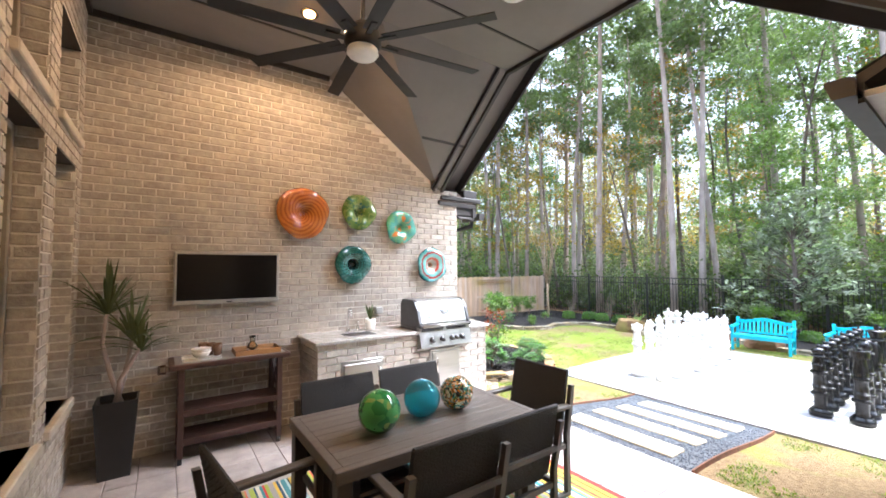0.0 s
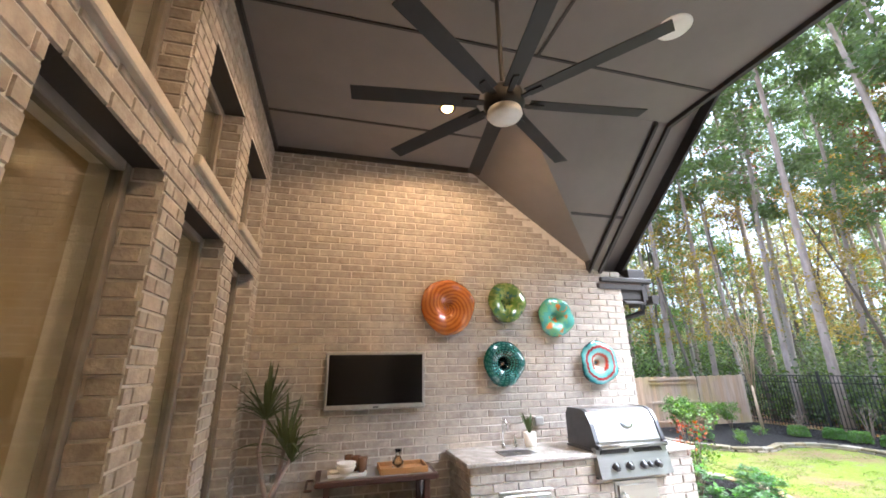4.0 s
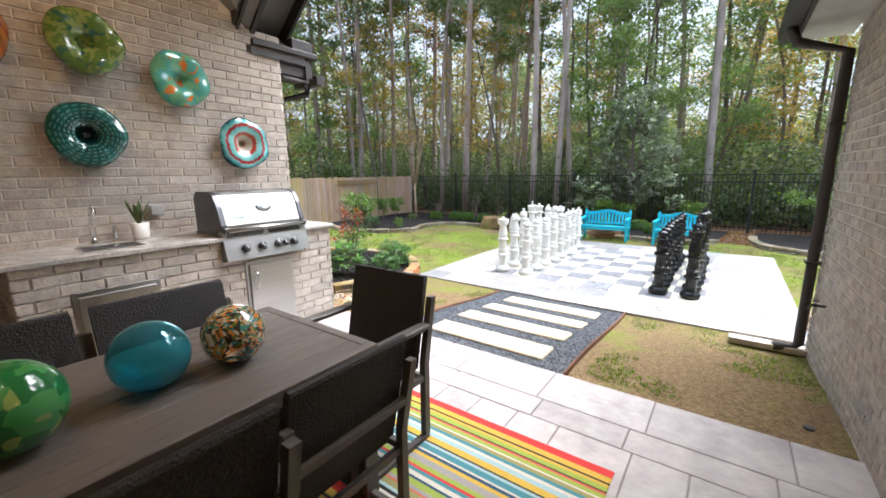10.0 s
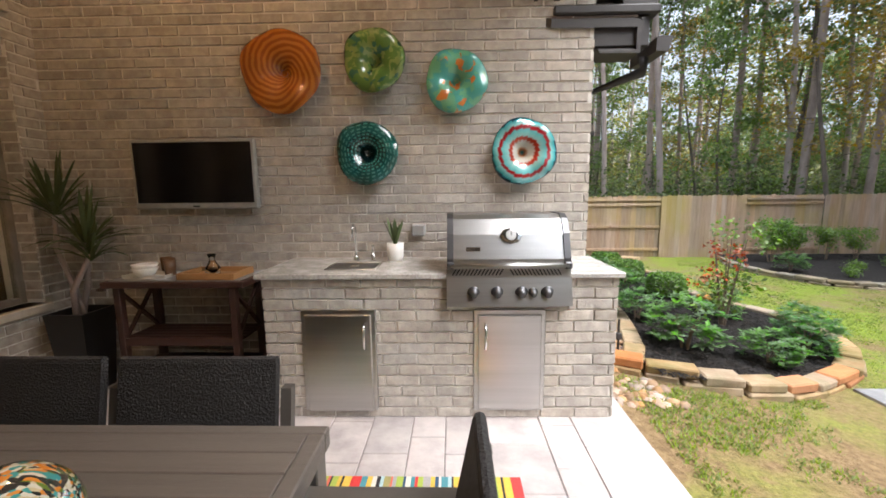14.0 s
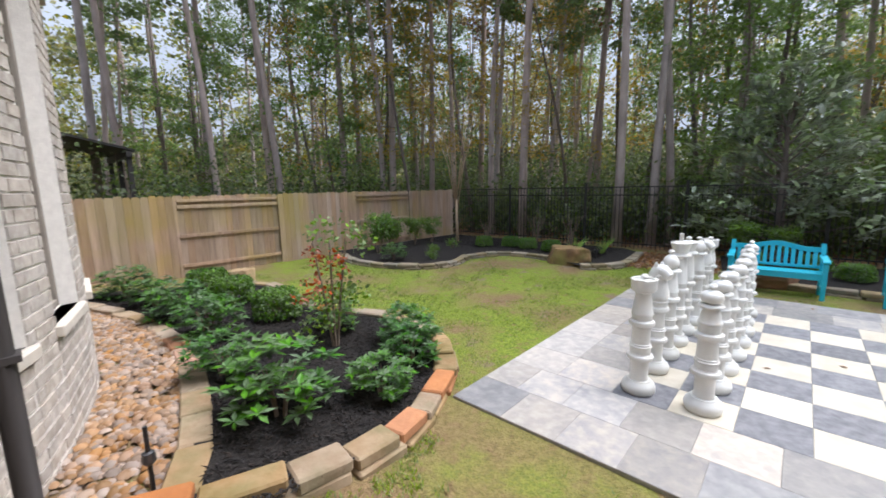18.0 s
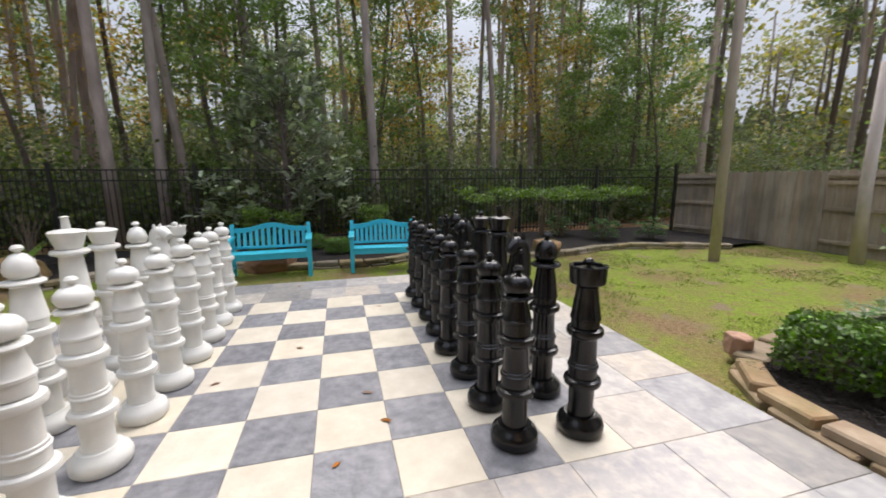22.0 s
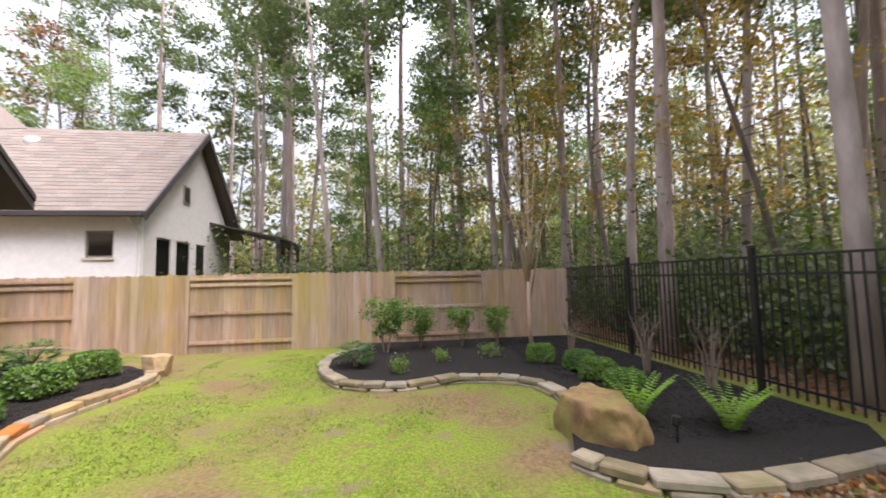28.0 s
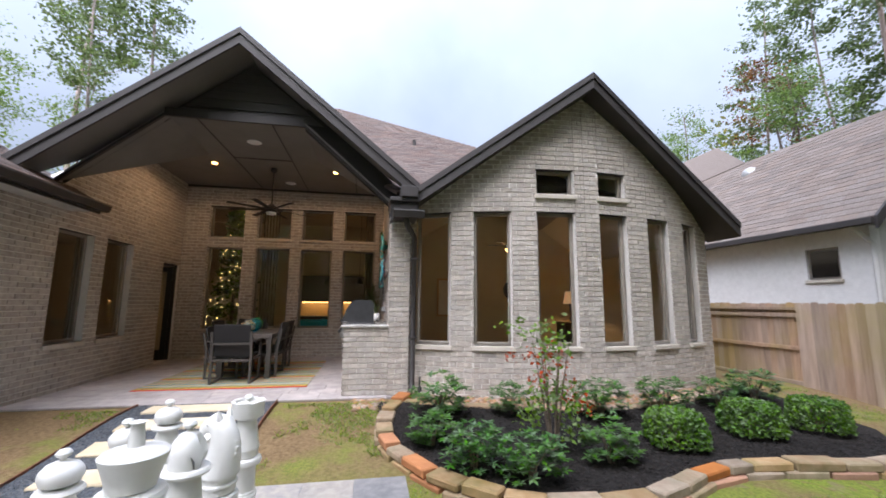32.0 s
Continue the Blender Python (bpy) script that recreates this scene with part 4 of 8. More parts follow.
def iron_fence():
    ob = thing("iron_fence", "black iron picket fence along the woods", "fence", (0, 0, 0))
    pts = [(8.07, 10.57)] + [(8.07 + 0.013 * (10.57 - y), y) for y in (8.0, 5.4, 2.8, 0.2, -2.4, -5.0, -7.4)] + [(8.4, -9.6), (7.3, -9.17)]
    picket = bpy.data.meshes.new("picket")
    bm = B(-0.009, 0.009, -0.009, 0.009, 0.06, 1.74)
    bm.to_mesh(picket)
    bm.free()
    picket.materials.append(m_iron)
    postm = bpy.data.meshes.new("post")
    bm = B(-0.035, 0.035, -0.035, 0.035, -0.1, 1.86, 0.006)
    box(bm, -0.04, 0.04, -0.04, 0.04, 1.86, 1.88)
    bm.to_mesh(postm)
    bm.free()
    postm.materials.append(m_iron)
    for p in pts[1:]:
        o = new("post", postm)
        o.parent, o.location = ob, (*p, 0)
    rest = bmesh.new()
    n = 0
    for p, q in zip(pts, pts[1:]):
        a, b = Vector((*p, 0)), Vector((*q, 0))
        L = (b - a).length
        for z in (0.16, 1.50, 1.72):
            t = bmesh.new()
            box(t, 0, L, -0.014, 0.014, z, z + 0.03)
            r = part("rail", t, m_iron, ob)
            r.matrix_world = Matrix.Translation(a) @ Matrix.Rotation(math.atan2(b.y - a.y, b.x - a.x), 4, "Z")
        k = int(L / 0.105)
        for i in range(1, k):
            c = a + (b - a) * i / k
            if n < 300 and -8 < c.y < 11:
                o = new("picket", picket)
                o.parent, o.location = ob, c
                n += 1
    return ob


iron_fence()

# ---------------------------------------------------------------- trees and plants
m_bark = mat("pine_bark", (0.40, 0.325, 0.295), (0.24, 0.19, 0.17), 5, 0.95, bump=0.9, bscale=16, rand=0.2, stretch=(1, 1, 0.3))
m_bark_d = mat("dark_bark", (0.15, 0.12, 0.10), (0.085, 0.068, 0.058), 5, 0.95, bump=0.9, bscale=16, rand=0.2, stretch=(1, 1, 0.3))


def leaf_mat(name, col, col2, island=0.35, rough=0.55, thin=0.35, rand=0.0):
    m = mat(name, col, col2, 1.3, rough, bump=0, island=island, spec=0.3)
    n, l = m.node_tree.nodes, m.node_tree.links
    b = n["Principled BSDF"]
    src = b.inputs["Base Color"].links[0].from_socket
    tr, mx = n.new("ShaderNodeBsdfTranslucent"), n.new("ShaderNodeMixShader")
    l.new(src, tr.inputs["Color"])
    mx.inputs["Fac"].default_value = thin
    l.new(b.outputs[0], mx.inputs[1])
    l.new(tr.outputs[0], mx.inputs[2])
    l.new(mx.outputs[0], n["Material Output"].inputs["Surface"])
    return m


m_leaf = leaf_mat("pine_needles", (0.11, 0.17, 0.065), (0.165, 0.21, 0.08), island=0.2, thin=0.45)
m_leaf2 = leaf_mat("broad_leaves", (0.13, 0.22, 0.065), (0.19, 0.26, 0.075), island=0.2, thin=0.45)
m_leaf3 = leaf_mat("autumn_leaves", (0.42, 0.25, 0.055), (0.28, 0.25, 0.07), island=0.2, thin=0.45)
m_leaf4 = leaf_mat("rust_leaves", (0.24, 0.085, 0.04), (0.17, 0.11, 0.05))
# base colours paled and varied: sky sheen on the glossy leaves painted in
m_mag = leaf_mat("magnolia_leaves", (0.19, 0.26, 0.135), (0.42, 0.47, 0.32), rough=0.28, thin=0.25, island=0.5)
m_mag.node_tree.nodes["Principled BSDF"].inputs["Specular IOR Level"].default_value = 0.8


def leaf_cloud(rng, clusters, per, size, long=1.6):
    """Leaf blades scattered in soft clusters: (centre, radius, flatness)."""
    verts, faces = [], []
    for c, r, fl in clusters:
        for _ in range(per):
            d = Vector((rng.gauss(0, 1), rng.gauss(0, 1), rng.gauss(0, 1) * fl)) * r * 0.55
            p = Vector(c) + d
            a = Vector((rng.uniform(-1, 1), rng.uniform(-1, 1), rng.uniform(-0.7, 0.7))).normalized() * size * rng.uniform(0.6, 1.4)
            b = a.cross(Vector((rng.uniform(-1, 1), rng.uniform(-1, 1), rng.uniform(-1, 1)))).normalized() * a.length / long
            i = len(verts)
            verts += [p - a * 0.5, p + b * 0.5, p + a * 0.5, p - b * 0.5]
            faces.append((i, i + 1, i + 2, i + 3))
    return verts, faces


def broad_leaf_crown(rng, tips, per, size):
    """Whorls of long oval leaves, folded along the midrib and turned up to the light."""
    verts, faces = [], []
    for c in tips:
        c = Vector(c)
        out = Vector((c.x, c.y, 0)).normalized() + Vector((rng.uniform(-.5, .5), rng.uniform(-.5, .5), 0.5))
        for _ in range(per):
            d = (out * 0.5 + Vector((rng.uniform(-1, 1), rng.uniform(-1, 1), rng.uniform(-0.35, 0.6)))).normalized()
            s = d.cross(Vector((rng.uniform(-.35, .35), rng.uniform(-.35, .35), 1))).normalized()
            u = s.cross(d)
            L = size * rng.uniform(0.7, 1.25)
            p = c + Vector((rng.gauss(0, 1), rng.gauss(0, 1), rng.gauss(0, 1))) * 0.07
            i = len(verts)
            verts += [p, p + d * L * 0.55 + u * 0.01, p + d * L - u * 0.03]
            for sg in (1, -1):
                verts += [p + d * L * 0.28 + s * sg * L * 0.18 + u * 0.02, p + d * L * 0.72 + s * sg * L * 0.17 + u * 0.015]
            faces += [(i, i + 3, i + 4, i + 1), (i + 1, i + 4, i + 2), (i, i + 1, i + 6, i + 5), (i + 1, i + 2, i + 6)]
    return verts, faces


def make_tree(name, label, seed, height, r0, crown_from, crown_w, leaf, per=60, size=0.24, limbs=26, lean=0.3, bark=None, fl=0.45, low=0):
    rng = random.Random(seed)
    ob = thing(name, label, "tree")
    n = 9
    ax = [Vector((lean * math.sin(k / n * 2.2 + seed) * k / n * 2, lean * math.cos(k / n * 1.7 + seed) * k / n * 2, height * k / n)) for k in range(n + 1)]
    ax[0].z = -0.3
    bm = tube(ax, [r0 * (1.25 if k == 0 else 1) * (1 - 0.75 * k / n) for k in range(n + 1)], 9)
    clusters = []
    for i in range(limbs):
        h = crown_from + (1 - crown_from) * (i + rng.random()) / limbs if i >= low else rng.uniform(0.2, crown_from)
        k = h * n
        base = ax[int(min(k, n - 1))].lerp(ax[int(min(k, n - 1)) + 1], k - int(min(k, n - 1)))
        a = rng.uniform(0, 6.28)
        w = crown_w * (0.35 + 0.65 * math.sin(math.pi * min(1, max(0.08, (h - crown_from) / (1 - crown_from) * 0.85 + 0.12)))) * rng.uniform(0.6, 1.1)
        tip = base + Vector((math.cos(a) * w, math.sin(a) * w, w * rng.uniform(0.0, 0.55)))
        mid = base.lerp(tip, 0.5) + Vector((0, 0, -0.08 * w))
        rb = max(0.012, r0 * 0.32 * (1 - h))
        tube([base, mid, tip], [rb, rb * 0.7, rb * 0.3], 4, bm)
        for f in (0.55, 0.8, 1.0):
            clusters.append((base.lerp(tip, f) + Vector((0, 0, rng.uniform(-.1, .3))), crown_w * rng.uniform(0.2, 0.36), fl))
    part("trunk", bm, bark or m_bark, ob, smooth=True)
    v, f = leaf_cloud(rng, clusters, per, size)
    part("crown", raw("crown", v, f), leaf, ob)
    return ob


kinds = [
    make_tree("pine_tree", "tall slender pine with a bare grey-brown trunk", 1, 23, 0.15, 0.55, 2.5, m_leaf, 54, 0.19),
    make_tree("pine_tree", "tall straight pine with a high sparse crown", 2, 21, 0.13, 0.50, 2.2, m_leaf, 52, 0.19),
    make_tree("pine_tree", "thin pine with small green crown", 3, 18, 0.115, 0.42, 2.0, m_leaf, 50, 0.18, lean=0.6),
    make_tree("broadleaf_tree", "slim woodland tree with light green leaves", 4, 13, 0.10, 0.22, 2.3, m_leaf2, 62, 0.13, lean=0.7, bark=m_bark_d),
    make_tree("broadleaf_tree", "slim woodland tree with yellow autumn leaves", 5, 11, 0.085, 0.25, 2.1, m_leaf3, 50, 0.12, lean=0.8, bark=m_bark_d),
    make_tree("broadleaf_tree", "young woodland tree with fresh green leaves", 6, 7.5, 0.05, 0.15, 1.9, m_leaf2, 56, 0.12, lean=0.5, bark=m_bark_d),
    make_tree("broadleaf_tree", "slim tree with rust red autumn leaves", 7, 16, 0.12, 0.55, 2.0, m_leaf4, 40, 0.15, lean=0.5, bark=m_bark_d),
]
rng = random.Random(21)
spots = [  # the pines next to the fence: x, y, kind
    (9.7, -1.25, 0), (9.4, 3.92, 1), (10.1, 3.55, 2), (10.6, 8.0, 2), (8.95, 8.05, 0), (9.3, 9.6, 2), (8.8, 4.7, 1), (11.2, 10.9, 2), (12.0, 7.0, 2),
    (12.5, 2.2, 0), (13.5, -4.5, 1), (11.5, -5.5, 2), (12.8, 6.9, 1), (14.2, 0.2, 2), (6.2, 15.0, 0), (3.4, 14.6, 2), (4.3, 17.5, 1), (1.5, 15.6, 2), (7.3, 13.2, 1),
    (9.0, 12.6, 0), (15.5, -1.5, 6), (14, -9, 3), (17, -11, 0), (12, -11.5, 3), (16, -14, 1), (20, -10, 3), (11, -14, 0), (18, -17, 3), (13.5, -12.5, 5), (10.5, -11.5, 5), (12, 9.5, 4), (10.8, 7.2, 4), (13.5, 5.5, 4), (9.8, 10.9, 4), (12.5, -3.0, 4), (-15.0, 25.8, 6), (-1.2, 19.5, 0), (-2.6, 21.0, 1), (-0.6, 22.0, 2), (-3.6, 24.0, 0), (-5.6, 30, 1), (-2.0, 26.0, 0), (-7.5, 31, 2), (-16, 26, 1), (-12, 27, 2), (-9, 25, 0), (-19, 22, 3), (-11, 21.5, 3), (-17, 21.5, 3), (-12.5, 22.5, 3), (-6, 27, 1), (-18, -11.5, 1), (-20, -13.5, 0), (-16.5, -14, 3), (-21, -10.8, 1), (-15, -13, 3), (-19.5, -12, 3), (-0.5, 18.5, 1), (2.6, 20.0, 0), (5.6, 21, 2), (8.5, 17, 1), (10.5, 15, 2), (13, 13, 0), (7.6, 12.2, 4), (11.6, 1.0, 3), (12.4, 3.2, 3), (11.3, -1.2, 5), (13.4, 1.8, 3), (11.0, 2.5, 5), (14.5, 3.6, 3), (13.8, -1.6, 3), (8.2, 15.2, 3), (6.4, 17.2, 4), (10.6, 17.5, 3), (5.2, 13.8, 5), (7.0, 20, 1)]
while len(spots) < 160:
    s = rng.random()
    if s < 0.5:
        p = (rng.uniform(9.6, 30), rng.uniform(-24, 18))
    elif s < 0.78:
        p = (rng.uniform(0, 30), rng.uniform(13.5, 34))
    elif s < 0.9:
        p = (rng.uniform(-2, 26), rng.uniform(-30, -13))
    else:
        p = (rng.uniform(-30, -1), rng.uniform(26, 38))
    k = rng.choices(range(7), (16, 18, 18, 18, 15, 16, 2.5))[0]
    if k >= 3 and p[0] < 12 and abs(p[1]) < 9:
        p = (p[0] + 2, p[1])
    spots.append((*p, k))
used = set()
for x, y, k in spots:
    m = Matrix.Translation((x, y, -0.03)) @ Matrix.Rotation(rng.uniform(0, 6.28), 4, "Z") @ Matrix.Scale(rng.uniform(0.85, 1.15), 4)
    if k not in used:
        used.add(k)
        kinds[k].matrix_world = m
    else:
        c = copy_thing(kinds[k], m)
        c.matrix_world = m

# understorey and far woods
m_under = leaf_mat("underbrush_leaves", (0.06, 0.105, 0.04), (0.14, 0.165, 0.06), island=0.45, thin=0.4)
m_woods = leaf_mat("mixed_far_leaves", (0.105, 0.165, 0.065), (0.30, 0.25, 0.09), island=0.4, thin=0.45)
v, f = [], []
for k in range(1250):
    s = rng.random()
    if k >= 900:
        p = (rng.uniform(9.6, 13.5), rng.uniform(-13, 11)) if s < 0.8 else (rng.uniform(-2, 9), rng.uniform(12.2, 15))
    elif s < 0.6:
        p = (rng.uniform(9.4, 26), rng.uniform(-22, 20))
    elif s < 0.9:
        p = (rng.uniform(-4, 24), rng.uniform(12.6, 28))
    else:
        p = (rng.uniform(-6, 20), rng.uniform(-26, -13))
    h = rng.uniform(0.6, 2.2) if k >= 900 else rng.uniform(0.8, 3.6) if p[0] < 12 else rng.uniform(1.5, 5.5)
    a, b = leaf_cloud(rng, [(Vector((p[0] + rng.uniform(-.7, .7), p[1] + rng.uniform(-.7, .7), h * rng.uniform(0.15, 0.95))), rng.uniform(0.5, 1.1), 0.6) for _ in range(5)], 40, 0.13)
    n = len(v)
    v += a
    f += [tuple(i + n for i in q) for q in b]
tagged(part("understorey", raw("understorey", v, f), m_under), "dense green woodland underbrush behind the fence", "underbrush", kind="stuff")
v, f = [], []
for _ in range(1280):
    ang = rng.uniform(-2.2, 2.4)
    d = rng.uniform(30, 48)
    p = Vector((2 + d * math.cos(ang), 2 + d * math.sin(ang), 0))
    if p.x < 3 and abs(p.y) < 24:
        continue
    p.z = rng.uniform(0, 1) ** 1.35 * 14
    a, b = leaf_cloud(rng, [(p, rng.uniform(1.2, 2.2), 0.6)], 130, 0.36)
    n = len(v)
    v += a
    f += [tuple(i + n for i in q) for q in b]
tagged(part("far_woods", raw("far_woods", v, f), m_woods), "dense green woods in the distance", "woods", kind="stuff")
bm = bmesh.new()
for _ in range(110):
    ang = rng.uniform(-2.2, 2.4)
    d = rng.uniform(22, 46)
    p = Vector((2 + d * math.cos(ang), 2 + d * math.sin(ang), -0.3))
    if p.x < 2:
        continue
    h = rng.uniform(9, 17)
    tube([p, p + Vector((rng.uniform(-.6, .6), rng.uniform(-.6, .6), h))], [rng.uniform(0.08, 0.22), 0.06], 6, bm)
solid("far_trunks", bm, m_bark_d, "bare trunks deep in the woods", "tree trunks", kind="stuff", smooth=True)

# the far edge of the woods
v, f = [], []
N = 900
for k in range(N + 1):
    ang = -1.9 + 4.2 * k / N
    d = 54
    top = 7.8 + 4.5 * noise.noise((k * 0.035, 3.1, 0)) + 3.0 * noise.noise((k * 0.15, 7.7, 0)) + 2.5 * noise.noise((k * 0.6, 1.7, 0))
    for z in (-0.5, top * 0.5, top):
        v.append((2 + d * math.cos(ang), 2 + d * math.sin(ang), z))
for k in range(N):
    i = 3 * k
    f += [(i, i + 3, i + 4, i + 1), (i + 1, i + 4, i + 5, i + 2)]
m_far = mat("far_foliage", (0.05, 0.08, 0.036), (0.11, 0.12, 0.055), 1.6, 0.95, bump=1.0, bscale=1.5, stain=(0.16, 0.12, 0.04), stain_scale=0.25, stain_amt=0.4)
solid("backdrop", raw("backdrop", v, f), m_far, "dim green wall of distant woods", "woods")

# ================================================================ patio things
m_granite = mat("white_granite", (0.47, 0.45, 0.42), (0.24, 0.225, 0.21), 55, 0.22, bump=0.03, stain=(0.60, 0.58, 0.55), stain_scale=9, stain_amt=0.7)
m_steel = mat("brushed_steel", (0.50, 0.495, 0.485), (0.43, 0.425, 0.415), 3, 0.26, metal=1.0, bump=0.04, bscale=60, stretch=(0.2, 8, 8))
m_steel_d = mat("dark_steel", (0.10, 0.10, 0.105), None, 6, 0.35, metal=0.8, bump=0.02)
m_chrome = mat("chrome", (0.75, 0.75, 0.75), (0.7, 0.7, 0.7), 4, 0.1, metal=1.0, bump=0)
m_black = mat("black_plastic", (0.012, 0.012, 0.013), None, 8, 0.35, bump=0.02)
m_screen = mat("dark_tv_screen", (0.006, 0.006, 0.007), None, 4, 0.12, bump=0)
m_silver = mat("silver_plastic", (0.42, 0.42, 0.41), None, 8, 0.4, metal=0.3, bump=0.02)
m_white = mat("white_ceramic", (0.75, 0.74, 0.71), (0.68, 0.67, 0.64), 5, 0.25, bump=0.02)
m_redwood = mat("dark_red_brown_wood", (0.052, 0.020, 0.014), (0.03, 0.013, 0.010), 4, 0.45, bump=0.15, bscale=30, stretch=(0.4, 5, 5))
m_tray = mat("honey_wood", (0.36, 0.19, 0.07), (0.28, 0.14, 0.05), 5, 0.5, bump=0.1)
m_zinc = mat("zinc_top", (0.42, 0.41, 0.40), None, 6, 0.35, metal=0.6, bump=0.05)
m_table = mat("grey_brown_composite", (0.105, 0.088, 0.075), (0.085, 0.071, 0.06), 2, 0.5, bump=0.2, bscale=40, rand=0.06, stretch=(0.5, 12, 12))
m_alu = mat("bronze_aluminium", (0.075, 0.066, 0.058), (0.06, 0.053, 0.047), 6, 0.42, bump=0.04)
m_wicker = mat("black_wicker", (0.009, 0.008, 0.0085), (0.016, 0.0145, 0.0145), 60, 0.6, bump=0.6, bscale=120)
m_soil = mat("potting_soil", (0.03, 0.022, 0.016), None, 40, 0.95, bump=0.8)
m_lampglow = glow_mat("lamp_glow", (1.0, 0.45, 0.10), 9.0)
m_opal = mat("opal_diffuser", (0.8, 0.8, 0.78), None, 4, 0.3, bump=0)

# counter
CX0, CX1, CY0, CT = -6.12, -3.535, 1.93, 1.305
counter = thing("outdoor_counter", "brick outdoor kitchen counter with speckled granite top", "counter", (0, 0, 0))
part("body", B(CX0 + 0.012, CX1 - 0.012, CY0 + 0.012, YG - 0.002, FLOOR - 0.2, CT - 0.04), m_mortar, counter)
part("countertop", B(CX0 - 0.04, CX1 + 0.03, CY0 - 0.04, YG - 0.001, CT - 0.04, CT, 0.006), m_granite, counter, "speckled white and grey granite top")
CD = [(-5.84, -5.29, FLOOR + 0.06, 1.035), (-4.57, -4.05, FLOOR + 0.06, 1.03)]
brick_field(counter, face_y(CX0, CY0 + 0.008), CX1 - CX0, FLOOR + 0.002, lambda u: CT - 0.045,
            [(a - CX0, b - CX0, z0, z1) for a, b, z0, z1 in CD] + [(-4.765 - CX0, -3.885 - CX0, 1.06, 1.3)], near=lambda u, z: True)
brick_field(counter, face_x(CX1 - 0.008, CY0), YG - CY0, FLOOR - 0.16, lambda u: CT - 0.045, near=lambda u, z: True)
brick_field(counter, face_y(CX0, 0).inverted() and Matrix(((0, 1, 0, CX0 + 0.008), (-1, 0, 0, YG), (0, 0, 1, 0), (0, 0, 0, 1))), YG - CY0, FLOOR, lambda u: CT - 0.045)
for i, (a, b, z0, z1) in enumerate(CD):
    d = part("door_frame", B(a, b, CY0 - 0.012, CY0 + 0.02, z0, z1, 0.004), m_steel, counter, "stainless steel door frame")
    dd = part("steel_door", B(a + 0.03, b - 0.03, CY0 - 0.034, CY0 - 0.012, z0 + (0.02 if i else 0.0), z1 - 0.035, 0.006), m_steel, counter, "brushed stainless access door" if i else "darker stainless fridge door")
    hx = b - 0.075 if i == 0 else a + 0.085
    part("handle", tube([(hx, CY0 - 0.034, z1 - 0.10), (hx, CY0 - 0.075, z1 - 0.12), (hx, CY0 - 0.078, z1 - 0.2), (hx, CY0 - 0.075, z1 - 0.27), (hx, CY0 - 0.034, z1 - 0.29)], 0.009, 8), m_chrome, dd, "chrome bar handle", smooth=True)
# sink and taps
sink = thing("sink", "small rectangular stainless bar sink in the granite", "sink", (-5.50, 2.20, CT))
for q in ((-0.20, 0.20, -0.15, -0.135), (-0.20, 0.20, 0.135, 0.15), (-0.20, -0.185, -0.135, 0.135), (0.185, 0.20, -0.135, 0.135)):
    part("rim", B(*q, 0.0, 0.006, 0.002), m_steel, sink)
part("basin", B(-0.185, 0.185, -0.135, 0.135, 0.0005, 0.002), m_steel_d, sink, "dark steel basin")
part("drain", lathe([(0, 0.004), (0.03, 0.004), (0.034, 0.002)], 16), m_chrome, sink, smooth=True)
tap = thing("faucet", "tall chrome gooseneck faucet on the granite", "faucet", (-5.545, 2.46, CT))
part("spout", tube([(0, 0, 0), (0, 0, 0.26)] + [(0.0, -0.055 + 0.055 * math.cos(a), 0.26 + 0.055 * math.sin(a)) for a in [math.pi * k / 6 for k in range(1, 7)]] + [(0, -0.11, 0.21)], 0.010, 8), m_chrome, tap, smooth=True)
part("base", lathe([(0.026, 0), (0.026, 0.03), (0.014, 0.05)], 14), m_chrome, tap, smooth=True)
tap2 = thing("soap_dispenser", "small chrome tap beside the faucet", "tap", (-5.40, 2.46, CT))
part("stem", lathe([(0.02, 0), (0.02, 0.05), (0.010, 0.06), (0.010, 0.12), (0.016, 0.13), (0, 0.14)], 12), m_chrome, tap2, smooth=True)
part("lever", tube([(0, 0, 0.12), (0, -0.06, 0.13)], 0.006, 6), m_chrome, tap2)
outlet = thing("outlet_box", "grey weatherproof outlet box on the brick wall", "outlet", (-5.02, YG - 0.012, 1.50))
part("box", B(-0.06, 0.06, -0.06, 0, 0, 0.10, 0.01), m_silver, outlet)
part("cover", B(-0.055, 0.055, -0.075, -0.06, 0.005, 0.095, 0.006), m_silver, outlet)


def blade_plant(ob, mtl, count, length, width, spread, z0, seed, droop=0.5, name="leaf", lean=0.25, at=(0, 0)):
    """Sword leaves, each a folded tapering blade of its own."""
    rng = random.Random(seed)
    for i in range(count):
        a = 6.283 * i / count * 2.4 + rng.uniform(-.3, .3)
        L = length * rng.uniform(0.7, 1.1)
        out = spread * rng.uniform(lean, 1.0)
        pts = []
        for k in range(6):
            t = k / 5
            r = out * L * t
            z = L * t * (1 - 0.45 * out) - droop * out * L * t * t
            pts.append(Vector((at[0] + math.cos(a) * r, at[1] + math.sin(a) * r, z0 + z)))
        s = Vector((-math.sin(a), math.cos(a), 0))
        v, f = [], []
        for k, p in enumerate(pts):
            w = width * (0.55 + 1.2 * (k / 5) * (1 - k / 5) * 1.6) * (1 if k < 5 else 0.08)
            v += [p - s * w, p + Vector((0, 0, -w * 0.35)), p + s * w]
        for k in range(5):
            i0 = 3 * k
            f += [(i0, i0 + 1, i0 + 4, i0 + 3), (i0 + 1, i0 + 2, i0 + 5, i0 + 4)]
        part(name, raw(name, v, f), mtl, ob)


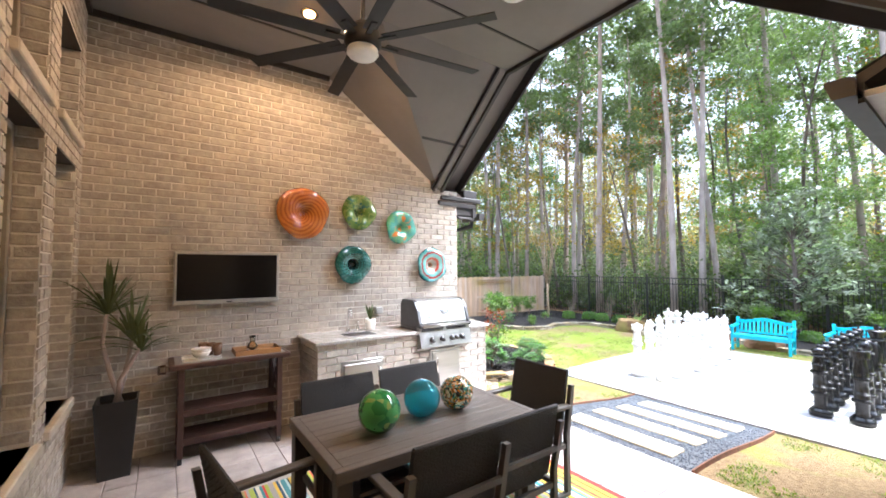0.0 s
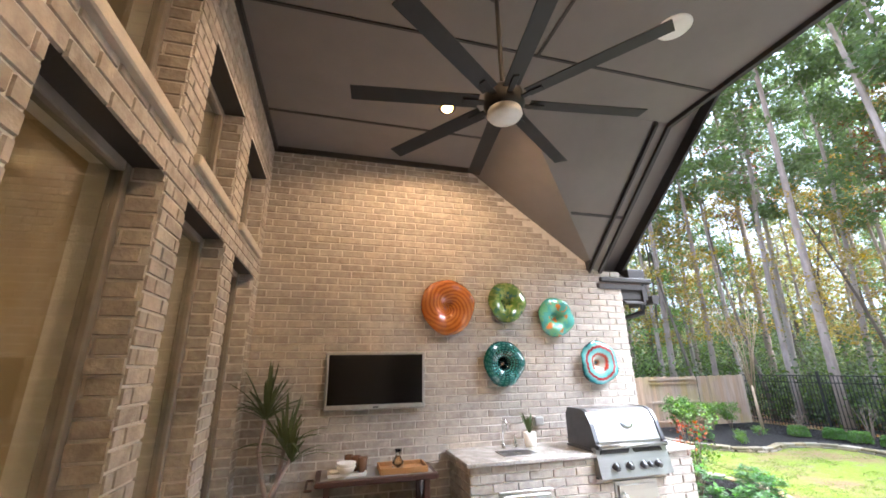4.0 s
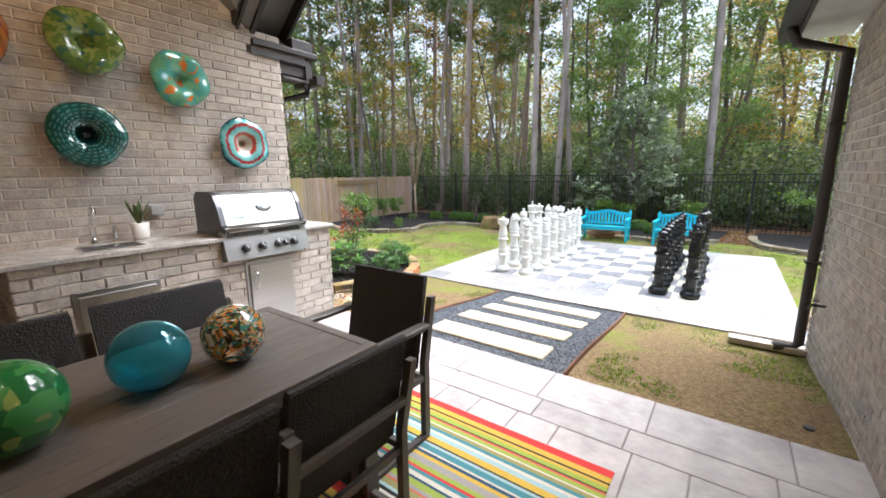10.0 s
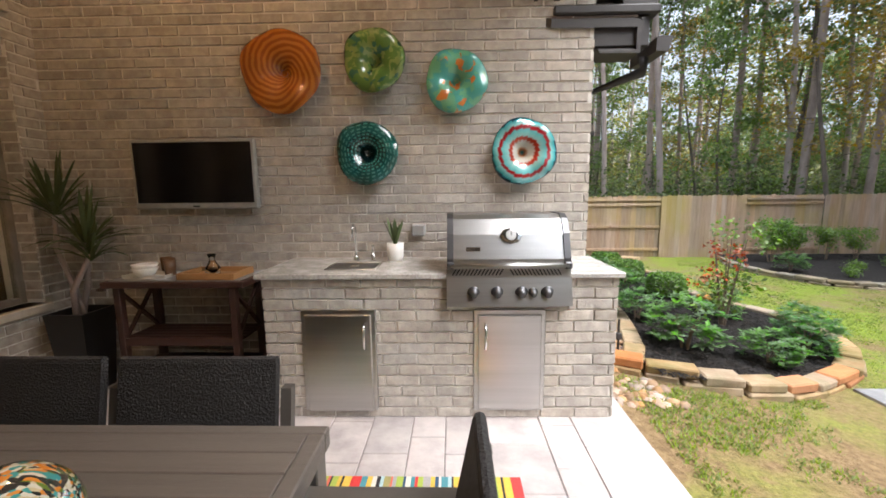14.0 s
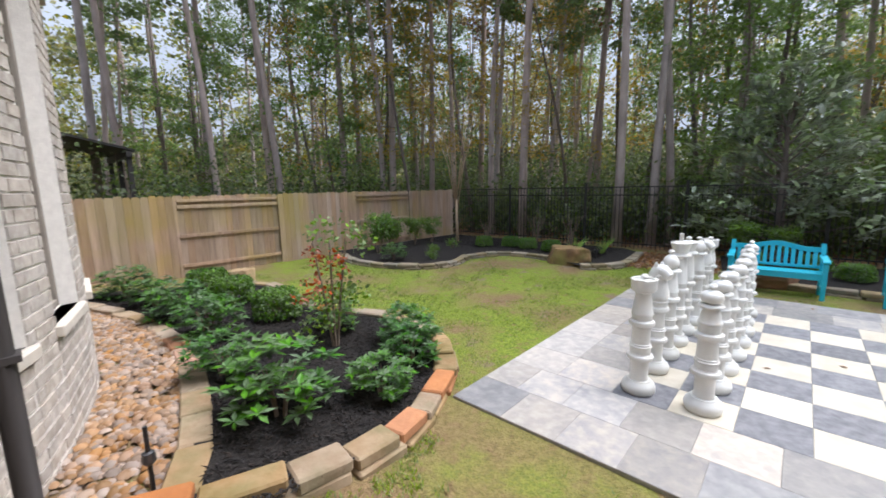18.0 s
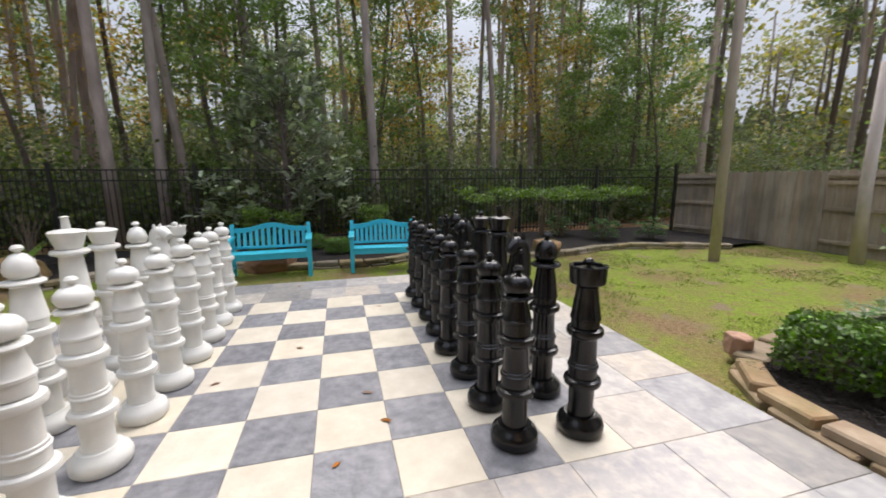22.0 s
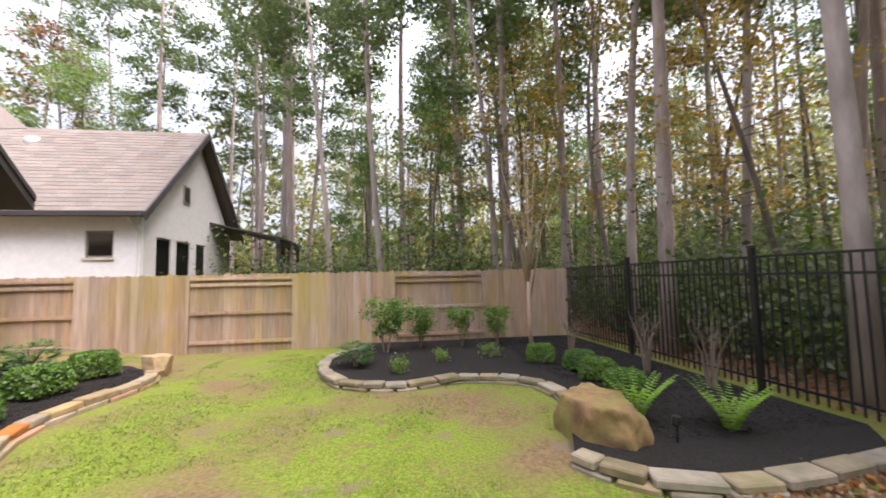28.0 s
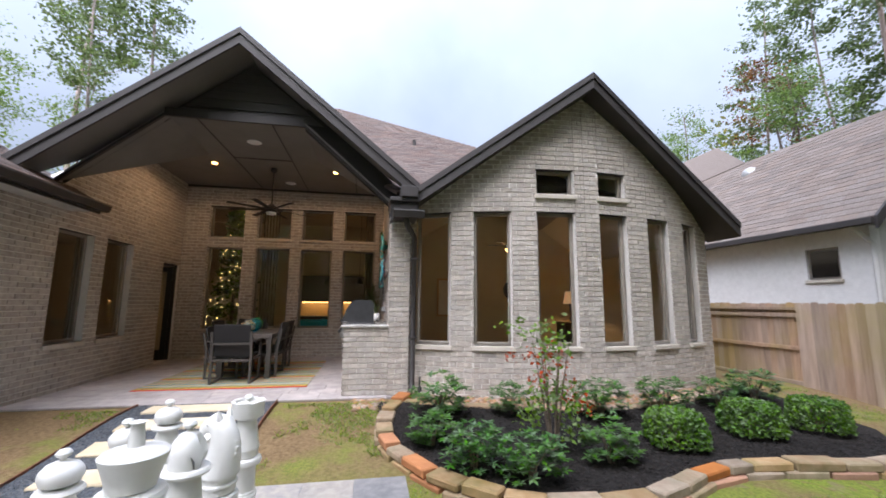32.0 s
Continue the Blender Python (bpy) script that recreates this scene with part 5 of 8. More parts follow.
m_snake = leaf_mat("snake_plant_leaf", (0.06, 0.10, 0.03), (0.18, 0.20, 0.06), island=0.2, thin=0.1)
m_yucca = leaf_mat("yucca_leaf", (0.045, 0.075, 0.02), (0.11, 0.14, 0.035), island=0.3, thin=0.15)
pot = thing("snake_plant", "snake plant in a small white pot", "potted plant", (-5.21, 2.47, CT))
part("pot", lathe([(0.0, 0), (0.058, 0), (0.068, 0.03), (0.074, 0.15), (0.066, 0.15), (0.062, 0.13), (0, 0.13)], 20), m_white, pot, "white ceramic pot", smooth=True)
blade_plant(pot, m_snake, 9, 0.30, 0.017, 0.42, 0.12, 4, droop=0.1)

# grill
grill = thing("gas_grill", "built-in stainless steel gas grill with closed lid", "grill", (-4.325, CY0, CT))
W = 0.44
part("firebox", B(-W, W, 0.0, 0.5, -0.02, 0.02, 0.004), m_steel_d, grill)
part("control_panel", prism([(-0.10, -0.225), (0.03, -0.225), (0.03, -0.03), (-0.045, -0.03)], -W, W, "x"), m_steel, grill, "stainless control panel")
part("panel_shadow", B(-W - 0.006, W + 0.006, -0.04, 0.03, -0.235, -0.222), m_black, grill)
vent = part("vent_panel", prism([(-0.045, -0.03), (0.03, -0.03), (0.03, 0.045), (-0.03, 0.045)], -W, W, "x"), m_steel, grill)
for i in range(30):
    if i in (14, 15):
        continue
    x = -W + 0.05 + i * 0.0255
    s = 0.012 if i < 15 else -0.012
    part("vent_slot", prism([(x - s, -0.012), (x - s + 0.009, -0.012), (x + s + 0.009, 0.03), (x + s, 0.03)], -0.049, -0.03, "y"), m_black, vent)
for x, r in ((-0.25, 0.034), (-0.085, 0.034), (0.085, 0.034), (0.165, 0.026), (0.265, 0.034)):
    k = part("knob", lathe([(0, 0.05), (r * 0.7, 0.05), (r * 0.85, 0.03), (r, 0.01), (r * 1.25, 0.008), (r * 1.3, 0)], 18, m=Matrix.Translation((x, -0.075, -0.125)) @ Matrix.Rotation(radians(106), 4, "X")), m_steel_d, grill, "dark metal control knob", smooth=True)
LID = [(0.02, 0.02), (-0.035, 0.05), (-0.03, 0.10), (0.03, 0.27), (0.10, 0.375), (0.17, 0.405), (0.42, 0.405), (0.48, 0.34), (0.48, 0.02)]
part("lid", prism(LID, -W + 0.05, W - 0.05, "x"), m_steel, grill, "curved stainless lid")
for s in (-1, 1):
    part("lid_end", prism([(y - 0.012 * (y < 0.2), z + 0.006) for y, z in LID], s * (W - 0.05), s * (W - 0.005), "x"), m_steel_d, grill, "cast dark lid end")
    part("handle_bracket", B(s * (W - 0.03) - 0.025, s * (W - 0.03) + 0.025, -0.085, -0.02, 0.035, 0.085, 0.008), m_steel_d, grill)
part("lid_handle", tube([(-W + 0.03, -0.075, 0.06), (W - 0.03, -0.075, 0.06)], 0.014, 10), m_steel, grill, "round steel handle bar", smooth=True)
gm = Matrix.Translation((0.02, 0.020, 0.262)) @ Matrix.Rotation(radians(70.5), 4, "X")
part("thermometer_bezel", lathe([(0.0, 0.012), (0.045, 0.012), (0.062, 0.010), (0.066, 0.0)], 8, m=gm @ Matrix.Diagonal((1.25, 0.9, 1, 1))), m_chrome, grill, "chrome thermometer bezel")
part("thermometer_dial", lathe([(0, 0.016), (0.034, 0.016), (0.038, 0.012)], 18, m=gm), m_silver, grill, "pale thermometer face")
part("thermometer_needle", B(-0.003, 0.003, -0.004, 0.026, 0.0162, 0.0175, 0, gm), m_black, grill)
part("badge", B(-0.30, -0.20, -0.003, 0.006, 0.0, 0.028, 0, Matrix.Translation((0, -0.012, 0.155)) @ Matrix.Rotation(radians(-19), 4, "X")), m_chrome, grill, "small metal name badge")

# television
tv = thing("television", "flat television with silver frame on the brick wall", "television", (-6.96, YG - 0.085, 1.755))
part("case", B(-0.547, 0.547, 0.0, 0.05, 0, 0.60, 0.012), m_silver, tv, "silver grey frame")
part("screen", B(-0.515, 0.515, -0.003, 0.004, 0.055, 0.572), m_screen, tv, "black switched-off screen")
part("badge", B(-0.03, 0.03, -0.004, 0.001, 0.018, 0.032), m_black, tv)
part("wall_mount", B(-0.2, 0.2, 0.05, 0.085, 0.15, 0.45), m_black, tv)

# glass wall plates
def plate_mat(name, c1, c2, c3, mode, scale=1.0):
    """Blown glass: swirled bands (mode wave) or flecks (mode fleck)."""
    m = bpy.data.materials.new(name)
    m.use_nodes = True
    n, l = m.node_tree.nodes, m.node_tree.links
    b = n["Principled BSDF"]
    co = n.new("ShaderNodeTexCoord")
    if mode == "fleck":
        v = n.new("ShaderNodeTexVoronoi")
        v.inputs["Scale"].default_value = 22 * scale
        warp = n.new("ShaderNodeTexNoise")
        warp.inputs["Scale"].default_value = 6
        add = n.new("ShaderNodeMixRGB")
        add.inputs["Fac"].default_value = 0.16
        l.new(co.outputs["Object"], warp.inputs["Vector"])
        l.new(co.outputs["Object"], add.inputs[1])
        l.new(warp.outputs["Color"], add.inputs[2])
        l.new(add.outputs["Color"], v.inputs["Vector"])
        sp = n.new("ShaderNodeSeparateColor")
        l.new(v.outputs["Color"], sp.inputs["Color"])
        fac = sp.outputs["Red"]
        interp = "CONSTANT"
    else:
        sep = n.new("ShaderNodeSeparateXYZ")
        l.new(co.outputs["Object"], sep.inputs[0])
        at = n.new("ShaderNodeMath")
        at.operation = "ARCTAN2"
        l.new(sep.outputs["Y"], at.inputs[0])
        l.new(sep.outputs["X"], at.inputs[1])
        ln = n.new("ShaderNodeVectorMath")
        ln.operation = "LENGTH"
        l.new(co.outputs["Object"], ln.inputs[0])
        ra = n.new("ShaderNodeMath")
        ra.operation = "MULTIPLY"
        ra.inputs[1].default_value = 62 * scale
        l.new(ln.outputs["Value"], ra.inputs[0])
        aa = n.new("ShaderNodeMath")
        aa.operation = "MULTIPLY_ADD"
        aa.inputs[1].default_value = 8.0 if mode == "swirl" else 0.0
        l.new(at.outputs[0], aa.inputs[0])
        l.new(ra.outputs[0], aa.inputs[2])
        nz = n.new("ShaderNodeTexNoise")
        nz.inputs["Scale"].default_value = 14
        l.new(co.outputs["Object"], nz.inputs["Vector"])
        na = n.new("ShaderNodeMath")
        na.operation = "MULTIPLY_ADD"
        na.inputs[1].default_value = 3.2
        l.new(nz.outputs["Fac"], na.inputs[0])
        l.new(aa.outputs[0], na.inputs[2])
        sn = n.new("ShaderNodeMath")
        sn.operation = "SINE"
        l.new(na.outputs[0], sn.inputs[0])
        mr = n.new("ShaderNodeMapRange")
        mr.inputs["From Min"].default_value = -1
        l.new(sn.outputs[0], mr.inputs["Value"])
        fac = mr.outputs["Result"]
        interp = "LINEAR"
    rp = n.new("ShaderNodeValToRGB")
    rp.color_ramp.interpolation = interp
    e = rp.color_ramp.elements
    e[0].color, e[1].color = (*c1, 1), (*c3, 1)
    e[1].position = 0.8
    x = e.new(0.45)
    x.color = (*c2, 1)
    if len(mode) > 0 and mode == "fleck":
        for pos, c in ((0.15, c2), (0.3, c1), (0.62, c1), (0.9, c2)):
            y = e.new(pos)
            y.color = (*c, 1)
    l.new(fac, rp.inputs["Fac"])
    l.new(rp.outputs["Color"], b.inputs["Base Color"])
    b.inputs["Roughness"].default_value = 0.08
    b.inputs["Transmission Weight"].default_value = 0.35
    b.inputs["Coat Weight"].default_value = 0.6
    return m


def banded_glass(name, size, bands, teeth=0, depth=0.0, dash=0, dash_col=(0.2, 0.5, 0.45)):
    """Blown glass with rings: bands are (share of the radius, colour); teeth jag them, dashes break them up."""
    m = bpy.data.materials.new(name)
    m.use_nodes = True
    n, l = m.node_tree.nodes, m.node_tree.links
    b = n["Principled BSDF"]
    co, sep, fl = n.new("ShaderNodeTexCoord"), n.new("ShaderNodeSeparateXYZ"), n.new("ShaderNodeCombineXYZ")
    l.new(co.outputs["Object"], sep.inputs[0])
    for k in "XY":
        l.new(sep.outputs[k], fl.inputs[k])

    def calc(op, a, c, d=None):
        q = n.new("ShaderNodeMath")
        q.operation = op
        for i, v in enumerate((a, c, d)):
            if v is None:
                continue
            if isinstance(v, (int, float)):
                q.inputs[i].default_value = v
            else:
                l.new(v, q.inputs[i])
        return q.outputs[0]

    ln, nz = n.new("ShaderNodeVectorMath"), n.new("ShaderNodeTexNoise")
    ln.operation = "LENGTH"
    l.new(fl.outputs[0], ln.inputs[0])
    nz.inputs["Scale"].default_value = 9
    l.new(co.outputs["Object"], nz.inputs["Vector"])
    ang = calc("ARCTAN2", sep.outputs["Y"], sep.outputs["X"])
    wob = calc("MULTIPLY_ADD", nz.outputs["Fac"], 0.12, -0.06)
    rad = calc("ADD", calc("DIVIDE", ln.outputs["Value"], size), wob)
    if teeth:
        saw = calc("FRACT", calc("MULTIPLY", ang, teeth / 6.2832), None)
        rad = calc("ADD", rad, calc("MULTIPLY", saw, depth))
    rp = n.new("ShaderNodeValToRGB")
    e = rp.color_ramp.elements
    e[0].position, e[0].color = bands[0][0], (*bands[0][1], 1)
    e[1].position, e[1].color = bands[-1][0], (*bands[-1][1], 1)
    for pos, c in bands[1:-1]:
        x = e.new(pos)
        x.color = (*c, 1)
    l.new(rad, rp.inputs["Fac"])
    out = rp.outputs["Color"]
    if dash:
        d1 = calc("SINE", calc("ADD", calc("MULTIPLY", ang, dash), calc("MULTIPLY", rad, 9.0)), None)
        d2 = calc("SINE", calc("MULTIPLY", rad, 58.0), None)
        fac = calc("MULTIPLY", calc("GREATER_THAN", d2, 0.25), calc("GREATER_THAN", d1, -0.3))
        fac = calc("MULTIPLY", fac, calc("MULTIPLY", calc("GREATER_THAN", rad, 0.3), 0.8))
        mx = n.new("ShaderNodeMixRGB")
        l.new(fac, mx.inputs["Fac"])
        l.new(out, mx.inputs[1])
        mx.inputs[2].default_value = (*dash_col, 1)
        out = mx.outputs["Color"]
    l.new(out, b.inputs["Base Color"])
    b.inputs["Roughness"].default_value, b.inputs["Transmission Weight"].default_value, b.inputs["Coat Weight"].default_value = 0.08, 0.25, 0.6
    return m


m_pl = {"orange": plate_mat("orange_glass", (0.60, 0.22, 0.035), (0.54, 0.17, 0.022), (0.38, 0.10, 0.014), "swirl", 2.3),
        "green": plate_mat("green_glass", (0.13, 0.24, 0.05), (0.28, 0.36, 0.10), (0.05, 0.16, 0.10), "fleck", 1.4),
        "aqua": plate_mat("aqua_glass", (0.10, 0.42, 0.36), (0.18, 0.50, 0.30), (0.70, 0.22, 0.04), "fleck", 1.0),
        "teal": banded_glass("teal_glass", 0.265, [(0.0, (0.001, 0.004, 0.005)), (0.22, (0.002, 0.012, 0.014)), (0.32, (0.004, 0.06, 0.06)), (0.7, (0.006, 0.085, 0.08)), (1.0, (0.006, 0.10, 0.085))], dash=24, dash_col=(0.10, 0.30, 0.27)),
        "ringed": banded_glass("ringed_glass", 0.275, [(0.04, (0.01, 0.16, 0.16)), (0.13, (0.45, 0.14, 0.03)), (0.2, (0.62, 0.60, 0.52)), (0.33, (0.62, 0.60, 0.54)), (0.38, (0.42, 0.05, 0.02)), (0.46, (0.40, 0.03, 0.02)), (0.50, (0.30, 0.55, 0.52)),
                                (0.68, (0.12, 0.46, 0.46)), (0.73, (0.30, 0.01, 0.015)), (0.80, (0.30, 0.01, 0.015)), (0.84, (0.25, 0.55, 0.54)), (0.97, (0.04, 0.34, 0.36)), (1.03, (0.01, 0.05, 0.09))], teeth=19, depth=0.045)}


def plate(x, z, r, key, label, ruffle=0.04):
    ob = thing("glass_plate", label, "wall art", (x, YG - 0.012, z), group="blown glass plates on the brick wall")
    ob.matrix_world = pose(x, YG - 0.010, z, 90, 0, 0)
    prof = [(0.0, 0.02), (r * 0.09, 0.022), (r * 0.17, 0.05), (r * 0.30, 0.095), (r * 0.55, 0.13), (r * 0.85, 0.128), (r * 0.97, 0.11), (r, 0.10), (r * 0.97, 0.088), (r * 0.6, 0.09), (r * 0.3, 0.05), (r * 0.15, 0.0)]
    part("plate", lathe(prof, 48, wave=lambda a, q, h: (q * (1 + 0.03 * math.sin(3 * a + x)), h + ruffle * (q / r) ** 2 * 0.5 * math.sin(5 * a + 2 * x))), m_pl[key], ob, smooth=True)
    part("hanger", lathe([(0.03, -0.0), (0.03, 0.03)], 10), m_steel_d, ob)
    return ob


plate(-6.13, 2.885, 0.335, "orange", "large rippled orange blown glass plate")
plate(-5.355, 2.958, 0.255, "green", "speckled green blown glass plate")
plate(-4.68, 2.782, 0.255, "aqua", "aqua blown glass plate with orange flecks")
plate(-5.44, 2.215, 0.265, "teal", "dark teal banded blown glass plate")
plate(-4.12, 2.208, 0.275, "ringed", "pale blue blown glass plate with red rings")

# serving cart
cart = thing("serving_cart", "dark red-brown wooden serving cart with metal top", "cart", (-6.95, 2.385, FLOOR))
part("top_frame", B(-0.58, 0.58, -0.25, 0.25, 0.955, 1.005, 0.008), m_redwood, cart)
part("metal_top", B(-0.53, 0.53, -0.21, 0.21, 1.0052, 1.012), m_zinc, cart, "grey metal inlay top")
for sx in (-1, 1):
    for sy in (-1, 1):
        leg = part("leg", B(sx * 0.47 - 0.028, sx * 0.47 + 0.028, sy * 0.2 - 0.028, sy * 0.2 + 0.028, 0.07, 0.955, 0.005), m_redwood, cart)
        part("caster", lathe([(0, -0.02), (0.032, -0.02), (0.036, 0), (0.032, 0.02), (0, 0.02)], 14, m=Matrix.Translation((sx * 0.47, sy * 0.2, 0.036)) @ Matrix.Rotation(radians(90), 4, "Y")), m_black, leg)
    for a, b in ((-0.2, 0.2), (0.2, -0.2)):
        part("cross_brace", tube([(sx * 0.47, a, 0.50), (sx * 0.47, b, 0.93)], 0.018, 4), m_redwood, cart)
for z in (0.22, 0.50):
    for k in range(6):
        part("shelf_slat", B(-0.5, 0.5, -0.2 + k * 0.068, -0.2 + k * 0.068 + 0.058, z, z + 0.02, 0.003), m_redwood, cart)
    part("shelf_rail", B(-0.5, 0.5, -0.225, -0.205, z - 0.03, z + 0.035, 0.003), m_redwood, cart)
part("towel_bar", tube([(-0.6, -0.18, 0.93), (-0.66, -0.18, 0.93), (-0.66, 0.18, 0.93), (-0.6, 0.18, 0.93)], 0.012, 8), m_redwood, cart)
CTOP = FLOOR + 1.012
tr = thing("serving_tray", "long white ceramic tray on the cart", "tray", (-7.24, 2.32, CTOP))
part("tray", lathe([(0, 0.008), (0.8, 0.008), (0.95, 0.03), (1.0, 0.03), (0.94, 0.0), (0, 0.0)], 4, m=Matrix.Diagonal((0.26, 0.13, 1, 1)) @ Matrix.Rotation(radians(45), 4, "Z") @ Matrix.Diagonal((1, 1, 1, 1))), m_white, tr)
for k in range(2):
    bl = thing("bowl", "white ceramic bowl in a stack" , "bowl", (-7.25, 2.27, CTOP + 0.012 + 0.03 * k))
    part("shell", lathe([(0, 0.0), (0.035, 0), (0.07, 0.03), (0.095, 0.075), (0.09, 0.078), (0.06, 0.036), (0, 0.01)], 24), m_white, bl, smooth=True)
for x, y in ((-7.15, 2.42), (-7.09, 2.34), (-7.22, 2.48)):
    g = thing("tumbler", "amber brown glass tumbler on the cart", "glass", (x, y, CTOP + 0.012), group="tumblers on the cart")
    part("cup", lathe([(0, 0), (0.04, 0), (0.046, 0.13), (0.042, 0.13), (0.037, 0.01), (0, 0.01)], 16), mat("amber_glass", (0.16, 0.08, 0.04), None, 8, 0.15, bump=0), g, smooth=True)
wt = thing("wooden_tray", "honey coloured wooden tray with raised rim", "tray", (-6.70, 2.34, CTOP))
part("bottom", B(-0.22, 0.22, -0.15, 0.15, 0, 0.015), m_tray, wt)
for q in ((-0.22, 0.22, -0.16, -0.145), (-0.22, 0.22, 0.145, 0.16)):
    part("rim", B(*q, 0, 0.055, 0.004), m_tray, wt)
for q in ((-0.235, -0.22, -0.16, 0.16), (0.22, 0.235, -0.16, 0.16)):
    part("rim", B(*q, 0, 0.055, 0.004), m_tray, wt)
gl = thing("glass_decanter", "clear glass decanter on a wooden tray", "decanter", (-6.74, 2.36, CTOP + 0.015))
part("bottle", lathe([(0, 0), (0.055, 0), (0.06, 0.05), (0.03, 0.1), (0.02, 0.13), (0.035, 0.17), (0.03, 0.17), (0.015, 0.13), (0.05, 0.05), (0, 0.01)], 20), glass_mat("clear_glass", (0.95, 0.97, 0.97)), gl, smooth=True)

# tall planter with yucca
pl = thing("yucca_plant", "spiky yucca in a tall black planter", "potted plant", (-7.93, 2.36, FLOOR))
part("planter", lathe([(0, 0), (0.17, 0), (0.235, 0.72), (0.21, 0.72), (0.20, 0.66), (0, 0.66)], 4, m=Matrix.Rotation(radians(45), 4, "Z")), m_black, pl, "tall tapered black planter")
part("soil", lathe([(0, 0.665), (0.19, 0.662)], 4, m=Matrix.Rotation(radians(45), 4, "Z")), m_soil, pl)
stems = (((0.03, 0, 0.65), (-0.06, 0.02, 0.95), (-0.13, 0.0, 1.25), (-0.10, 0, 1.58)), ((-0.02, 0.03, 0.65), (0.05, 0.05, 0.95), (0.10, 0.03, 1.30)), ((0.0, -0.04, 0.65), (0.02, -0.06, 0.9), (0.17, -0.02, 1.2)))
for i, s in enumerate(stems):
    part("stem", tube(s, [0.026, 0.022, 0.018, 0.016][:len(s)], 8), m_bark, pl, smooth=True)
    tx, ty, tz = s[-1]
    hd = thing("leaf_head", "", "")
    hd.parent = pl
    hd.location = (tx, ty, 0)
    for k in list(hd.keys()):
        del hd[k]
    blade_plant(hd, m_yucca, (34, 30, 18)[i], (0.70, 0.64, 0.52)[i], 0.016, 1.0, tz - 0.05, 7 + i, droop=0.55, lean=0.1)

# rug of coloured stripes, running along y
RX0, RX1, RY0, RY1 = -7.53, -4.33, -1.49, 1.28
rug = thing("rug", "striped multicoloured outdoor rug under the dining table", "rug", (0, 0, FLOOR + 0.003))
SC = {"red": (0.62, 0.045, 0.04), "gold": (0.62, 0.40, 0.06), "black": (0.025, 0.022, 0.024), "lime": (0.32, 0.40, 0.07), "cream": (0.62, 0.58, 0.50),
      "teal": (0.07, 0.24, 0.28), "sky": (0.36, 0.50, 0.52), "navy": (0.03, 0.075, 0.14), "grey": (0.33, 0.31, 0.30), "coral": (0.60, 0.13, 0.08), "olive": (0.30, 0.27, 0.10)}
sm = {k: mat("rug_" + k, v, [c * 0.8 for c in v], 90, 0.95, bump=0.4, bscale=220) for k, v in SC.items()}
seq = "red:60 gold:44 black:14 gold:20 lime:36 black:10 coral:16 lime:30 cream:12 olive:26 teal:26 cream:22 sky:34 gold:44 black:12 sky:20 teal:40 cream:14 navy:22 gold:26 grey:44 lime:30 red:18 teal:24 cream:30 navy:16 lime:40 grey:22 coral:12 olive:40 sky:20 black:22 cream:26 gold:30 teal:36".split()
x, i = RX1, 0
while x > RX0 + 0.005:
    k, w = seq[i % len(seq)].split(":")
    w = int(w) / 1000
    e = max(x - w, RX0)
    part("stripe", B(e, x - 0.0006, RY0, RY1, 0.0, 0.008), sm[k], rug, k + " woven stripe")
    x, i = e, i + 1

# dining table
table = thing("dining_table", "grey-brown slatted outdoor dining table", "table", (-5.985, -0.02, FLOOR + 0.011))
TL, TW, TH = 0.815, 0.49, 0.84
for k in range(9):
    y0 = -TW + 0.05 + k * (2 * TW - 0.1) / 9
    part("table_slat", B(-TL + 0.06, TL - 0.06, y0 + 0.002, y0 + (2 * TW - 0.1) / 9 - 0.002, TH - 0.025, TH, 0.003), m_table, table)
for q in ((-TL, TL, -TW, -TW + 0.05), (-TL, TL, TW - 0.05, TW), (-TL, -TL + 0.058, -TW + 0.051, TW - 0.051), (TL - 0.058, TL, -TW + 0.051, TW - 0.051)):
    part("table_edge", B(*q, TH - 0.075, TH + 0.001, 0.005), m_table, table)
for sx in (-1, 1):
    for sy in (-1, 1):
        part("leg", B(sx * (TL - 0.06) - 0.045, sx * (TL - 0.06) + 0.045, sy * (TW - 0.06) - 0.045, sy * (TW - 0.06) + 0.045, 0, TH - 0.076, 0.005), m_alu, table)


